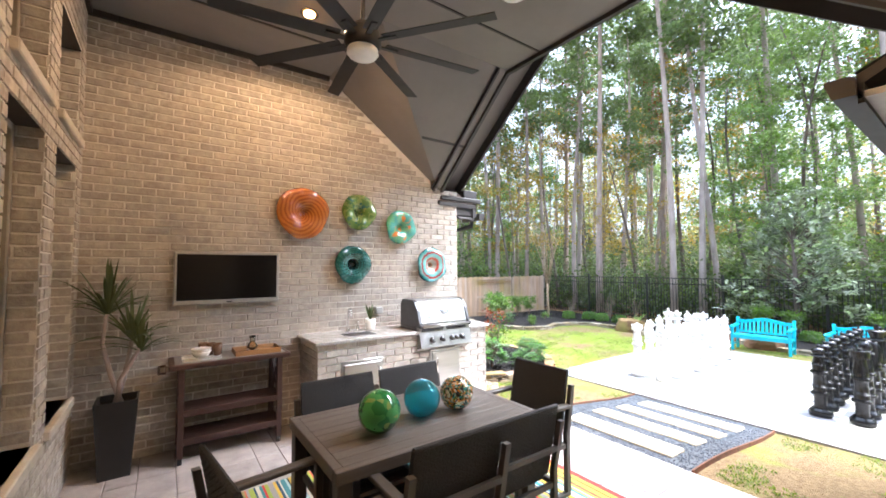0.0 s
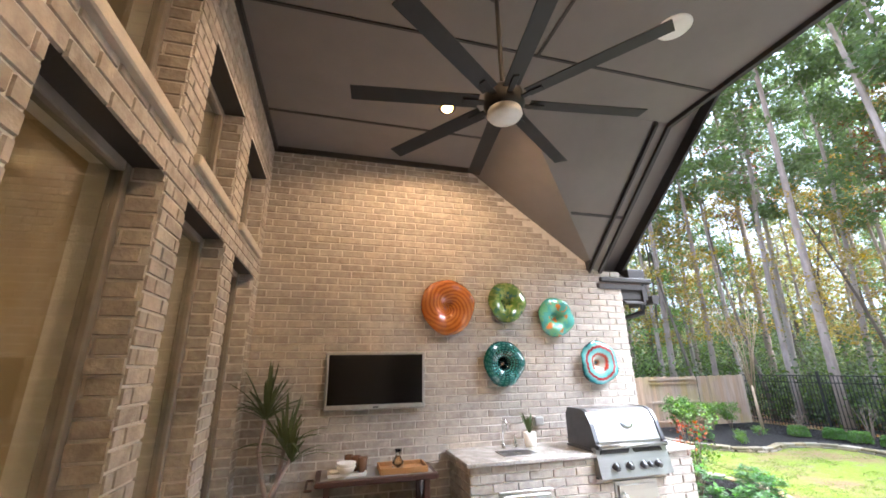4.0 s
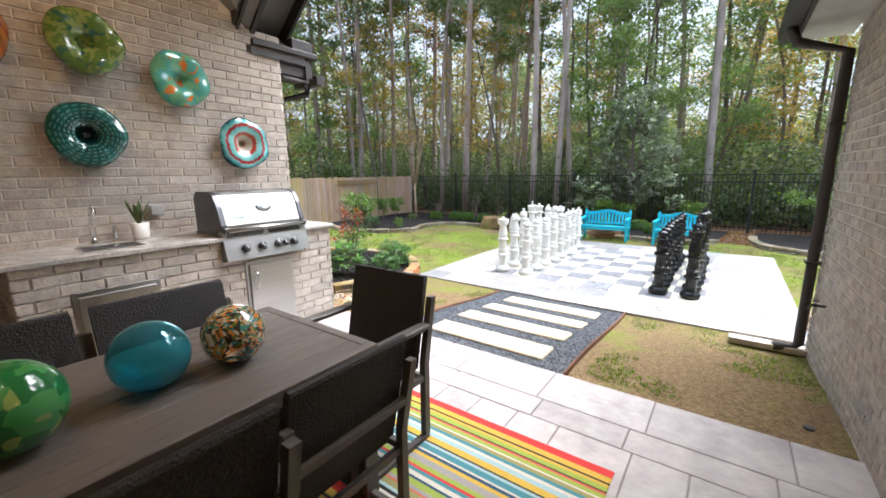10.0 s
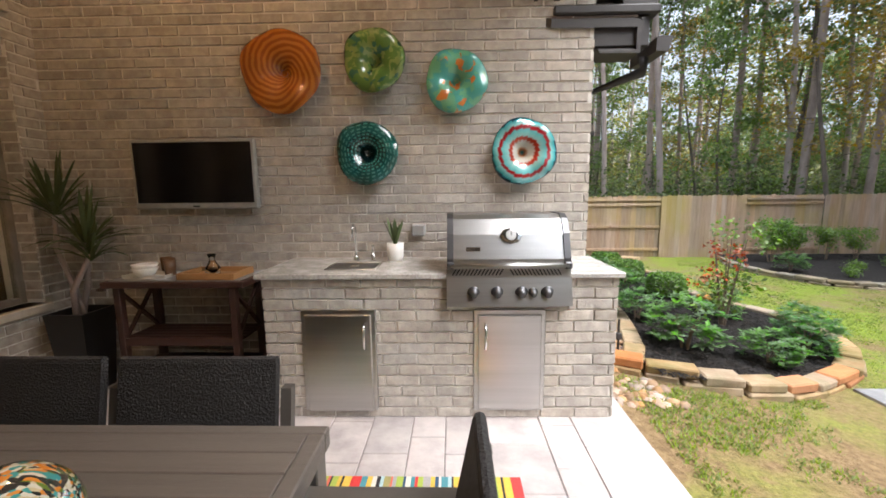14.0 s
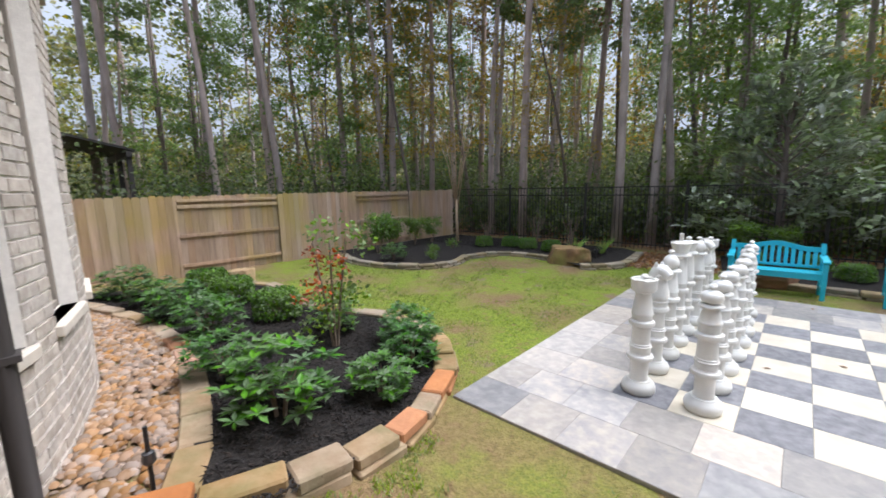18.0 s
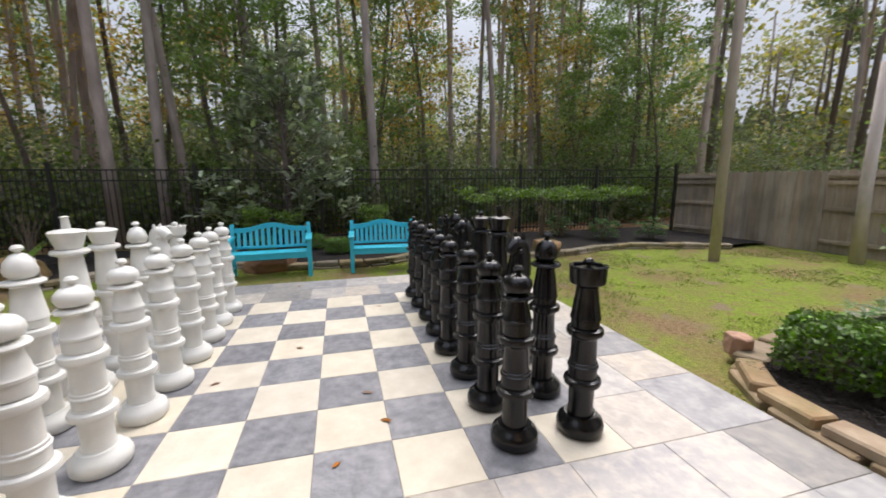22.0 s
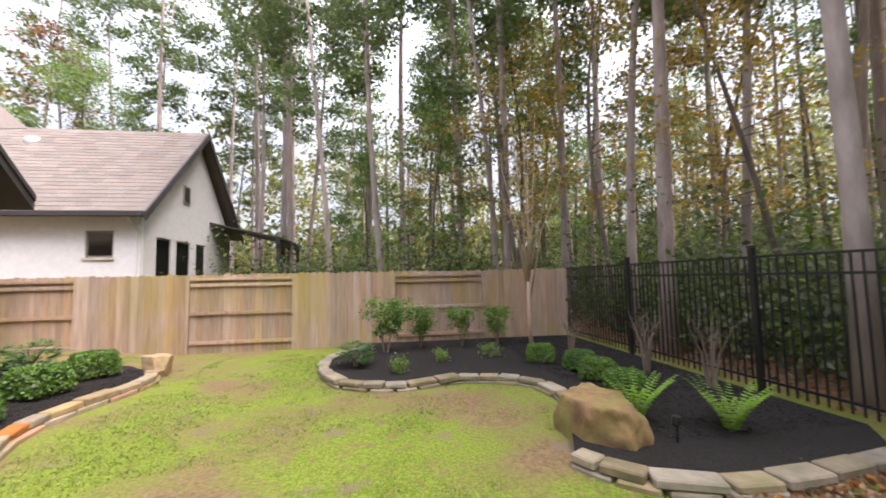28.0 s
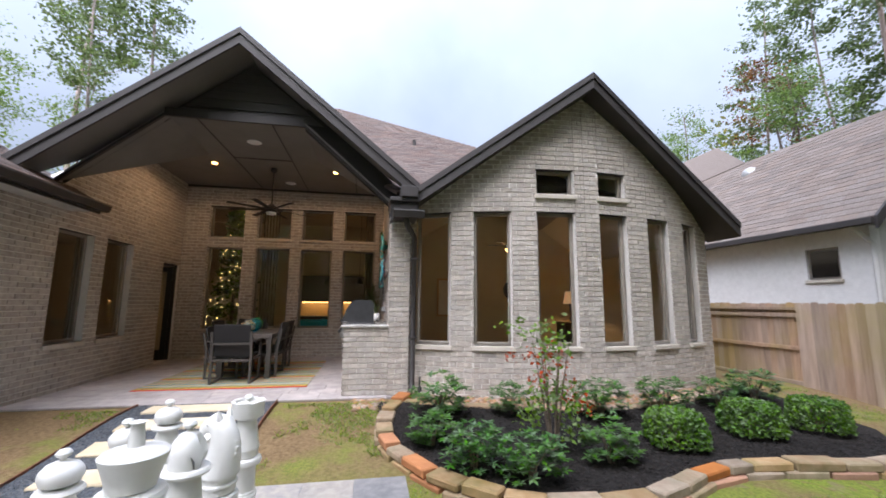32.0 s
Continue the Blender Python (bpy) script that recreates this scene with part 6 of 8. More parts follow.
def chair_at(first, x, y, turn, label):
    m = pose(x, y, FLOOR + 0.011, 0, 0, turn) @ Matrix.Scale(1.075, 4)
    if first is not None:
        c = copy_thing(first, m)
        c["label"] = label
        return c
    c = thing("patio_chair", label, "chair", group="chairs round the dining table")
    c.matrix_world = m
    # faces +y; back at -y
    part("seat", B(-0.25, 0.25, -0.24, 0.26, 0.38, 0.43, 0.015), m_wicker, c, "woven black wicker seat")
    back = part("backrest", prism([(-0.25, 0.42), (-0.22, 0.42), (-0.315, 0.895), (-0.345, 0.90)], -0.265, 0.265, "x"), m_wicker, c, "tall woven black wicker backrest")
    part("top_roll", tube([(-0.262, -0.332, 0.897), (0.262, -0.332, 0.897)], 0.016, 8), m_wicker, back)
    weave = part("weave", bmesh.new(), m_wicker, back)
    bm = bmesh.new()
    for row in range(34):
        t = row / 34
        for col in range(20):
            x0 = -0.255 + 0.0255 * col
            o = 0.003 if (row + col) % 2 else 0.0005
            yb, zb = -0.2505 - 0.094 * t - o, 0.43 + 0.465 * t
            box(bm, x0 + 0.001, x0 + 0.0245, yb, yb + 0.006, zb, zb + 0.0115)
    bm.to_mesh(weave.data)
    bm.free()
    for s in (-1, 1):
        xx = s * 0.285
        part("front_leg", B(xx - 0.018, xx + 0.018, 0.22, 0.262, 0.03, 0.64, 0.004), m_alu, c)
        part("rear_leg", prism([(-0.30, 0.03), (-0.262, 0.03), (-0.262, 0.45), (-0.33, 0.80), (-0.365, 0.80), (-0.30, 0.45)], xx - 0.018, xx + 0.018, "x"), m_alu, c)
        part("sled_foot", B(xx - 0.018, xx + 0.018, -0.30, 0.262, 0.0, 0.03, 0.004), m_alu, c)
        part("arm", B(xx - 0.030, xx + 0.030, -0.30, 0.275, 0.64, 0.668, 0.006), m_alu, c, "flat bronze armrest")
        part("side_rail", B(xx - 0.014, xx + 0.014, -0.262, 0.22, 0.35, 0.385, 0.003), m_alu, c)
    part("cross_rail", B(-0.267, 0.267, -0.29, -0.265, 0.34, 0.375), m_alu, c)
    part("back_rail", B(-0.267, 0.267, -0.335, -0.31, 0.60, 0.63), m_alu, c)
    part("front_rail", B(-0.267, 0.267, 0.225, 0.255, 0.345, 0.378), m_alu, c)
    return c


ch = chair_at(None, -5.54, -0.41, 0, "black wicker armchair at the long table side")
chair_at(ch, -6.24, -0.52, 0, "black wicker armchair pulled out from the table")
chair_at(ch, -6.38, 0.20, 180, "black wicker armchair between table and serving cart")
chair_at(ch, -5.70, 0.20, 180, "black wicker armchair facing the grill wall side")
chair_at(ch, -5.03, -0.10, 90, "black wicker armchair at the table's yard end")
chair_at(ch, -6.99, -0.46, -82, "black wicker armchair at the table's house end")

# glass balls on the table
m_ball = [plate_mat("green_ball_glass", (0.03, 0.22, 0.06), (0.08, 0.36, 0.10), (0.30, 0.45, 0.12), "fleck", 0.9),
          glass_mat("turquoise_glass", (0.16, 0.68, 0.80), 0.02, 0.92),
          plate_mat("confetti_glass", (0.62, 0.55, 0.42), (0.66, 0.18, 0.02), (0.03, 0.20, 0.22), "fleck", 4.4)]
rp = [q for q in m_ball[2].node_tree.nodes if q.bl_idname == "ShaderNodeValToRGB"][0]
for e, c in zip(rp.color_ramp.elements, ((0.04, 0.035, 0.03), (0.74, 0.26, 0.04), (0.70, 0.64, 0.50), (0.07, 0.32, 0.30), (0.05, 0.045, 0.04), (0.16, 0.22, 0.04), (0.60, 0.50, 0.30))):
    e.color = (*c, 1)
for (x, y, r), mm, lb in (((-6.365, -0.155, 0.145), m_ball[0], "green mottled blown glass ball on the table"), ((-5.975, -0.085, 0.138), m_ball[1], "turquoise blown glass ball on the table"), ((-5.67, -0.12, 0.132), m_ball[2], "multicoloured confetti glass ball on the table")):
    prof = [(r * math.sin(math.pi * k / 20), -r * math.cos(math.pi * k / 20)) for k in range(21)]
    shell = lathe([(max(q, 0), z) for q, z in prof], 36)
    if mm is m_ball[1]:
        lathe([(max(q, 0) * 0.95, z * 0.95) for q, z in prof[::-1]], 36, shell)
        bmesh.ops.reverse_faces(shell, faces=[q for q in shell.faces if q.calc_center_median().length < r * 0.97])
    ob = tagged(part("glass_ball", shell, mm, smooth=True), lb, "glass ball", group="glass balls on the dining table")
    ob.location = (x, y, FLOOR + 0.011 + TH + r)

m_fan = mat("matt_black_fan", (0.014, 0.013, 0.013), None, 6, 0.5, bump=0.03)
# ceiling fan
fan = thing("ceiling_fan", "large eight-bladed dark ceiling fan", "ceiling fan", (-6.45, -0.03, HC))
part("canopy", lathe([(0.07, -0.0), (0.075, -0.06), (0.05, -0.10), (0.015, -0.11)], 20), m_fan, fan, smooth=True)
part("downrod", tube([(0, 0, -0.08), (0, 0, -0.93)], 0.016, 10), m_fan, fan)
part("motor", lathe([(0.02, -0.85), (0.06, -0.88), (0.10, -0.92), (0.13, -0.95), (0.135, -1.03), (0.11, -1.07), (0, -1.07)], 28), m_fan, fan, smooth=True)
part("light", lathe([(0.11, -1.071), (0.115, -1.10), (0.10, -1.12), (0, -1.125)], 28), m_opal, fan, "white round light diffuser", smooth=True)
for k in range(8):
    a = radians(172.5 + 45 * k)
    mm = Matrix.Rotation(a, 4, "Z") @ Matrix.Translation((0, 0, -1.005)) @ Matrix.Rotation(radians(10), 4, "X")
    bl = part("blade", B(0.17, 0.98, -0.055, 0.055, -0.004, 0.004, 0.002, mm), m_fan, fan)
    part("blade_iron", B(0.10, 0.27, -0.022, 0.022, -0.016, -0.005, 0.003, mm), m_fan, bl)
# recessed lamps and ceiling speakers
for x, y in ((-6.42, 1.40), (-6.28, -1.28)):
    ob = thing("recessed_lamp", "recessed warm ceiling lamp, switched on", "ceiling lamp", (x, y, HC))
    part("trim_ring", lathe([(0.055, 0.0), (0.09, 0.0), (0.092, -0.008), (0.055, -0.006)], 24), m_darkpaint, ob)
    part("bulb", lathe([(0.06, -0.002), (0.055, -0.022), (0.03, -0.034), (0, -0.037)], 20), m_lampglow, ob)
    sp = new("lamp", bpy.data.lights.new("lamp", "SPOT"))
    sp.data.energy, sp.data.color, sp.data.spot_size, sp.data.spot_blend, sp.data.shadow_soft_size = 46, (1, 0.60, 0.28), radians(174), 0.35, 0.06
    sp.matrix_world = look((x, y, HC - 0.03), (x, y, 0))
for x, y in ((-4.88, -0.05), (-7.6, 0.13)):
    ob = thing("ceiling_speaker", "round white in-ceiling speaker", "speaker", (x, y, HC))
    part("grille", lathe([(0, -0.010), (0.12, -0.010), (0.135, -0.004), (0.136, 0.0)], 28), m_opal, ob, smooth=True)

# ================================================================ chess pieces
m_cw = mat("white_plastic", (0.74, 0.735, 0.70), (0.66, 0.655, 0.62), 5, 0.32, bump=0.03, stain=(0.55, 0.54, 0.49), stain_scale=5, stain_amt=0.25)
m_cb = mat("black_gloss_plastic", (0.006, 0.006, 0.007), (0.010, 0.010, 0.011), 5, 0.16, bump=0.03, rough2=0.3, spec=0.4)
BASE = [(0, 0), (0.135, 0), (0.152, 0.02), (0.155, 0.055), (0.142, 0.085), (0.118, 0.10), (0.108, 0.118), (0, 0.118)]
LOW = [(0, 0.120), (0.086, 0.120), (0.080, 0.16), (0.083, 0.28), (0.090, 0.295), (0.116, 0.303), (0.122, 0.320), (0.116, 0.337), (0.096, 0.345), (0.093, 0.352), (0, 0.352)]
MID = [(0, 0.355), (0.092, 0.355), (0.092, 0.404), (0.099, 0.41), (0.099, 0.42), (0.091, 0.426), (0.091, 0.439), (0.084, 0.444), (0.081, 0.578), (0.09, 0.595), (0.113, 0.606), (0.119, 0.622), (0.113, 0.641), (0.094, 0.649), (0, 0.653)]
TOPS = {
    "pawn": ([(0, 0.655), (0.088, 0.655), (0.088, 0.715), (0.095, 0.722), (0.095, 0.735), (0.086, 0.745), (0.08, 0.775), (0.064, 0.83), (0.062, 0.842), (0.092, 0.85), (0.1, 0.861), (0.092, 0.872), (0.052, 0.877), (0, 0.879)],
             [(0, 0.881), (0.05, 0.881), (0.078, 0.893), (0.09, 0.918), (0.086, 0.944), (0.064, 0.968), (0.028, 0.982), (0, 0.985)], 0.985),
    "rook": ([(0, 0.655), (0.09, 0.655), (0.09, 0.695), (0.097, 0.699), (0.097, 0.708), (0.096, 0.713), (0.09, 0.736), (0.068, 0.871), (0.072, 0.885), (0, 0.885)],
             [(0, 0.888), (0.075, 0.888), (0.108, 0.905), (0.113, 0.92), (0.117, 1), (0.1, 1), (0.098, 0.985), (0.03, 1), (0, 1.002)], 1.0),
    "bishop": ([(0, 0.655), (0.09, 0.655), (0.09, 0.696), (0.097, 0.7), (0.097, 0.709), (0.094, 0.714), (0.072, 0.866), (0.066, 0.894), (0.108, 0.908), (0.114, 0.92), (0.105, 0.931), (0.06, 0.938), (0, 0.94)],
             [(0, 0.942), (0.055, 0.942), (0.083, 0.965), (0.09, 0.995), (0.075, 1.04), (0.045, 1.075), (0.012, 1.09), (0, 1.09)], 1.088),
    "queen": ([(0, 0.655), (0.09, 0.655), (0.09, 0.696), (0.097, 0.701), (0.097, 0.71), (0.094, 0.715), (0.074, 0.907), (0.07, 0.958), (0.112, 0.972), (0.118, 0.986), (0.11, 1.001), (0.07, 1.006), (0, 1.008)],
             [(0, 1.01), (0.075, 1.01), (0.08, 1.03), (0.112, 1.11), (0.1, 1.12), (0.04, 1.135), (0, 1.138)], 1.135),
    "king": ([(0, 0.655), (0.09, 0.655), (0.09, 0.696), (0.097, 0.701), (0.097, 0.711), (0.094, 0.715), (0.076, 0.927), (0.072, 0.988), (0.116, 1.002), (0.122, 1.016), (0.114, 1.03), (0.074, 1.036), (0, 1.038)],
             [(0, 1.04), (0.08, 1.04), (0.086, 1.06), (0.118, 1.15), (0.105, 1.16), (0.04, 1.172), (0, 1.175)], 1.17),
    "knight": ([(0, 0.655), (0.1, 0.655), (0.1, 0.686), (0.108, 0.691), (0.108, 0.702), (0.098, 0.709), (0.094, 0.741), (0, 0.745)],
             None, 1.08),
}
SLIM = 0.88


def slim(pf):
    return [(r * SLIM, z) for r, z in pf]


chess_me = {}


def chess_part(name, kind, make, smooth=True):
    key = (name, kind)
    if key not in chess_me:
        bm = make()
        me = bpy.data.meshes.new(name)
        bm.normal_update()
        bm.to_mesh(me)
        bm.free()
        if smooth:
            me.shade_smooth()
            me.set_sharp_from_angle(angle=radians(38))
        chess_me[key] = me
    return chess_me[key]


def horse_head():
    """A carved horse's head: oval sections from the neck over the poll to the muzzle, with ears and a stepped mane."""
    bm = bmesh.new()
    spine = [(0.0, 0.742, 0.097, 0.106), (-0.007, 0.782, 0.091, 0.103), (-0.015, 0.833, 0.083, 0.098), (-0.019, 0.892, 0.074, 0.092), (-0.010, 0.946, 0.069, 0.083),
             (0.010, 0.984, 0.066, 0.074), (0.039, 0.988, 0.060, 0.065), (0.067, 0.971, 0.053, 0.056), (0.090, 0.952, 0.047, 0.049), (0.105, 0.940, 0.044, 0.045), (0.112, 0.935, 0.028, 0.027)]
    rings, n = [], 14
    for i, (x, z, w, d) in enumerate(spine):
        p, q = spine[max(i - 1, 0)], spine[min(i + 1, len(spine) - 1)]
        t = Vector((q[0] - p[0], 0, q[1] - p[1])).normalized() if i else Vector((0, 0, 1))
        up = Vector((-t.z, 0, t.x))
        rings.append([bm.verts.new(Vector((x, 0, z)) + up * d * math.cos(6.2832 * k / n) + Vector((0, 1, 0)) * w * math.sin(6.2832 * k / n)) for k in range(n)])
    for u, v in zip(rings, rings[1:]):
        for k in range(n):
            bm.faces.new((u[k], u[(k + 1) % n], v[(k + 1) % n], v[k]))
    bm.faces.new(rings[0][::-1])
    bm.faces.new(rings[-1])
    for sy in (-1, 1):
        tube([(-0.008, sy * 0.034, 1.025), (-0.006, sy * 0.040, 1.052), (0.0, sy * 0.042, 1.074)], [0.020, 0.016, 0.003], 7, bm)
        tube([(0.045, sy * 0.048, 1.003), (0.050, sy * 0.060, 1.003)], [0.012, 0.007], 8, bm)
        tube([(0.026, sy * 0.030, 0.947), (0.034, sy * 0.048, 0.938), (0.040, sy * 0.030, 0.927)], [0.030, 0.034, 0.022], 7, bm)
    for k in range(8):
        t = k / 7
        x, z = -0.085 - 0.022 * math.sin(math.pi * t) + 0.045 * t * t, 0.79 + 0.21 * t
        box(bm, x - 0.014, x + 0.03, -0.022 + 0.004 * t, 0.022 - 0.004 * t, z - 0.012, z + 0.014, 0.005)
    bmesh.ops.recalc_face_normals(bm, faces=bm.faces)
    return bm


def turret(k):
    return B(0.078, 0.103, -0.034, 0.034, 0.996, 1.007, 0.003, Matrix.Rotation(2 * math.pi * k / 6, 4, "Z"))


def piece(kind, x, y, black, turn=0):
    mt = m_cb if black else m_cw
    col = "black" if black else "white"
    ob = thing("chess_" + kind, f"giant glossy {col} plastic chess {kind}" if black else f"giant {col} plastic chess {kind} with ringed body", "chess piece", (x, y, 0.001), turn, group=f"{col} giant chess pieces")
    neck, head, top = TOPS[kind]
    src = [("base", "all", lambda: lathe(slim(BASE), 28)), ("lower_body", "all", lambda: lathe(slim(LOW), 24)), ("upper_body", "all", lambda: lathe(slim(MID), 24)), ("neck", kind, lambda: lathe(slim(neck), 24))]
    if kind == "knight":
        src.append(("head", kind, horse_head))
    elif kind == "rook":
        src.append(("head", kind, lambda: lathe(slim(head), 24)))
    elif kind == "queen":
        src.append(("head", kind, lambda: lathe(slim(head), 24, wave=lambda a, r, z: (r * (1 + (0.05 * math.cos(8 * a) if r > 0.09 else 0)), z))))
    elif kind == "bishop":
        def mitre():
            bm = lathe(slim(head), 24)
            for v in bm.verts:
                d = v.co.x * 0.75 + (v.co.z - 1.02) * 0.66
                if abs(d - 0.02) < 0.014 and v.co.x > 0:
                    v.co *= 0.93
            return bm
        src.append(("head", kind, mitre))
    else:
        src.append(("head", kind, lambda: lathe(slim(head), 24)))
    if kind == "king":
        src.append(("finial", kind, lambda: box(lathe([(0, top - 0.005), (0.026, top), (0.024, top + 0.03), (0.02, top + 0.075), (0.028, top + 0.082), (0, top + 0.09)], 12), -0.018, 0.018, -0.012, 0.012, top + 0.03, top + 0.06, 0.003)))
    elif kind != "knight":
        src.append(("finial", kind, lambda: lathe([(0, top - 0.006), (0.012, top - 0.004), (0.012, top + 0.006), (0.028, top + 0.018), (0.030, top + 0.028), (0.02, top + 0.042), (0, top + 0.047)], 14)))
    if kind == "rook":
        for q in range(6):
            src.append(("battlement", kind + str(q), lambda q=q: turret(q)))
    for nm, k, mk in src:
        o = new(nm, chess_part(nm, k + col, mk))
        if not o.data.materials:
            o.data.materials.append(mt)
        o.parent = ob
    return ob


rng = random.Random(9)
WHITE = ["rook", "knight", "bishop", "king", "queen", "bishop", "knight", "rook"]
BLACK = ["rook", "bishop", "knight", "king", "queen", "knight", "bishop", "rook"]
for i in range(8):
    x = 0.215 + SQ * i
    j = lambda: rng.uniform(-0.02, 0.02)
    piece(WHITE[i], x + j() + (0.04 if i else -0.03), 1.565 + j(), False, -90 + rng.uniform(-25, 25) if WHITE[i] == "knight" else 0)
    piece("pawn", x + j() - 0.01, 1.065 + j(), False)
    piece(BLACK[i], x + j() + 0.04, -1.53 + j(), True, 100 + rng.uniform(-25, 25) if BLACK[i] == "knight" else 0)
    piece("pawn", x + j() + 0.01, -1.09 + j(), True)

# ================================================================ benches
m_bench = mat("turquoise_paint", (0.015, 0.43, 0.55), (0.013, 0.38, 0.50), 4, 0.4, bump=0.12, bscale=50, stretch=(1, 4, 4))


def bench(y0, y1, x, turn, label):
    """Garden bench; its own +y axis runs along it, it faces -x."""
    ob = thing("garden_bench", label, "bench", (x, (y0 + y1) / 2, -0.035), turn, group="turquoise benches at the terrace")
    h = (y1 - y0) / 2
    for s in (-1, 1):
        part("rear_leg", prism([(0.42, 0.0), (0.47, 0.0), (0.49, 0.42), (0.575, 0.83), (0.53, 0.835), (0.44, 0.42)], s * h - 0.03, s * h + 0.03, "y"), m_bench, ob)
        part("front_leg", B(-0.02, 0.04, s * h - 0.03, s * h + 0.03, 0, 0.60, 0.005), m_bench, ob)
        part("armrest", prism([(-0.07, 0.60), (-0.05, 0.585), (0.53, 0.62), (0.53, 0.65), (-0.04, 0.632), (-0.07, 0.62)], s * h - 0.045, s * h + 0.045, "y"), m_bench, ob)
        part("foot_rail", B(0.04, 0.43, s * h - 0.018, s * h + 0.018, 0.13, 0.175, 0.003), m_bench, ob)
        part("side_rail", B(0.04, 0.44, s * h - 0.02, s * h + 0.02, 0.33, 0.40, 0.003), m_bench, ob)
    for k in range(5):
        part("seat_slat", B(-0.03 + k * 0.095, 0.055 + k * 0.095, -h - 0.0, h + 0.0, 0.40 + 0.004 * (2 - abs(2 - k)) - 0.006 * k, 0.424 - 0.006 * k, 0.004), m_bench, ob)
    part("seat_apron", B(-0.018, 0.015, -h + 0.031, h - 0.031, 0.32, 0.398, 0.004), m_bench, ob)
    part("back_foot_rail", B(0.455, 0.49, -h + 0.031, h - 0.031, 0.43, 0.475, 0.004), m_bench, ob)

    def crown(y):
        t = abs(y) / h
        return 0.765 + 0.075 * (0.5 + 0.5 * math.cos(math.pi * min(1, t / 0.75)))

    n = 18
    ys = [-h + 0.031 + (2 * h - 0.062) * k / n for k in range(n + 1)]
    part("back_top_rail", prism([(y, crown(y)) for y in ys] + [(y, crown(y) - 0.075) for y in ys[::-1]], 0.52, 0.558, "x"), m_bench, ob, "arched top rail")
    for k in range(12):
        y = -h + 0.09 + (2 * h - 0.18) * k / 11
        t = crown(y) - 0.06
        part("back_slat", prism([(0.468, 0.47), (0.482, 0.47), (0.546, t), (0.532, t)], y - 0.026, y + 0.026, "y"), m_bench, ob)
    return ob


bench(0.29, 1.46, 4.82, 3, "turquoise painted slatted garden bench with arched back")
bench(-1.43, -0.37, 4.84, -3, "turquoise painted garden bench beside the black pieces")

# ================================================================ planting beds
def smooth_path(pts, step=0.12, closed=False):
    """A soft curve through a few points."""
    p = [Vector((*q, 0)) for q in pts]
    out = []
    for i in range(len(p) - 1):
        a, b, c, d = p[max(i - 1, 0)], p[i], p[i + 1], p[min(i + 2, len(p) - 1)]
        n = max(2, int((c - b).length / step))
        for k in range(n):
            t = k / n
            out.append(0.5 * ((2 * b) + (c - a) * t + (2 * a - 5 * b + 4 * c - d) * t * t + (3 * b - a - 3 * c + d) * t ** 3))
    out.append(p[-1])
    return out


def stone_border(name, pts, seed, courses=2, h=0.088, width=0.2, material=None, lift=0.0):
    path = smooth_path(pts)
    ob = thing(name, "low dry-laid sandstone border of a planting bed", "stone border")
    rng = random.Random(seed)
    dist = [0.0]
    for a, b in zip(path, path[1:]):
        dist.append(dist[-1] + (b - a).length)

    def at(d):
        d = min(max(d, 0), dist[-1])
        i = max(k for k in range(len(dist)) if dist[k] <= d)
        if i >= len(path) - 1:
            return path[-1]
        return path[i].lerp(path[i + 1], (d - dist[i]) / max(1e-6, dist[i + 1] - dist[i]))

    for c in range(courses):
        d = -0.1 * c
        while d < dist[-1] - 0.08:
            L = rng.uniform(0.30, 0.52)
            a, b = at(d), at(d + L)
            if (b - a).length < 0.08:
                break
            mid, ang = (a + b) / 2, math.atan2((b - a).y, (b - a).x)
            w = width * rng.uniform(0.85, 1.15) * (1 if c else 1.12)
            hh = h * rng.uniform(0.85, 1.1)
            half = (b - a).length / 2 - 0.008
            bm = bmesh.new()
            v = [(half * sx * rng.uniform(0.97, 1.0), w / 2 * sy * rng.uniform(0.93, 1.03), z) for sx in (-1, 1) for sy in (-1, 1) for z in (0, hh * rng.uniform(0.92, 1.05))]
            vs = [bm.verts.new(q) for q in v]
            for q in ((0, 1, 3, 2), (4, 6, 7, 5), (0, 4, 5, 1), (2, 3, 7, 6), (0, 2, 6, 4), (1, 5, 7, 3)):
                bm.faces.new([vs[i] for i in q])
            bmesh.ops.bevel(bm, geom=list(bm.edges), offset=0.014, segments=1, affect="EDGES")
            o = part("stone", bm, material or (m_stone_red if rng.random() < 0.22 else m_stone), ob)
            gz = ground_z(mid.x, mid.y)
            o.matrix_world = pose(mid.x, mid.y, gz - 0.03 + lift + c * h * 0.98, rng.uniform(-1, 1), rng.uniform(-1, 1), math.degrees(ang))
            d += L
    return ob


def mulch(name, pts, z, material, label):
    """A bed surface: a gently domed sheet inside a closed outline."""
    bm = bmesh.new()
    vs = [bm.verts.new((p[0], p[1], 0)) for p in pts]
    bm.faces.new(vs)
    bmesh.ops.triangulate(bm, faces=bm.faces)
    bmesh.ops.subdivide_edges(bm, edges=bm.edges, cuts=2, use_grid_fill=True)
    bmesh.ops.recalc_face_normals(bm, faces=bm.faces)
    for v in bm.verts:
        v.co.z = z(v.co.x, v.co.y)
    bm.normal_update()
    bmesh.ops.reverse_faces(bm, faces=[q for q in bm.faces if q.normal.z < 0])
    return solid(name, bm, material, label, "planting bed")


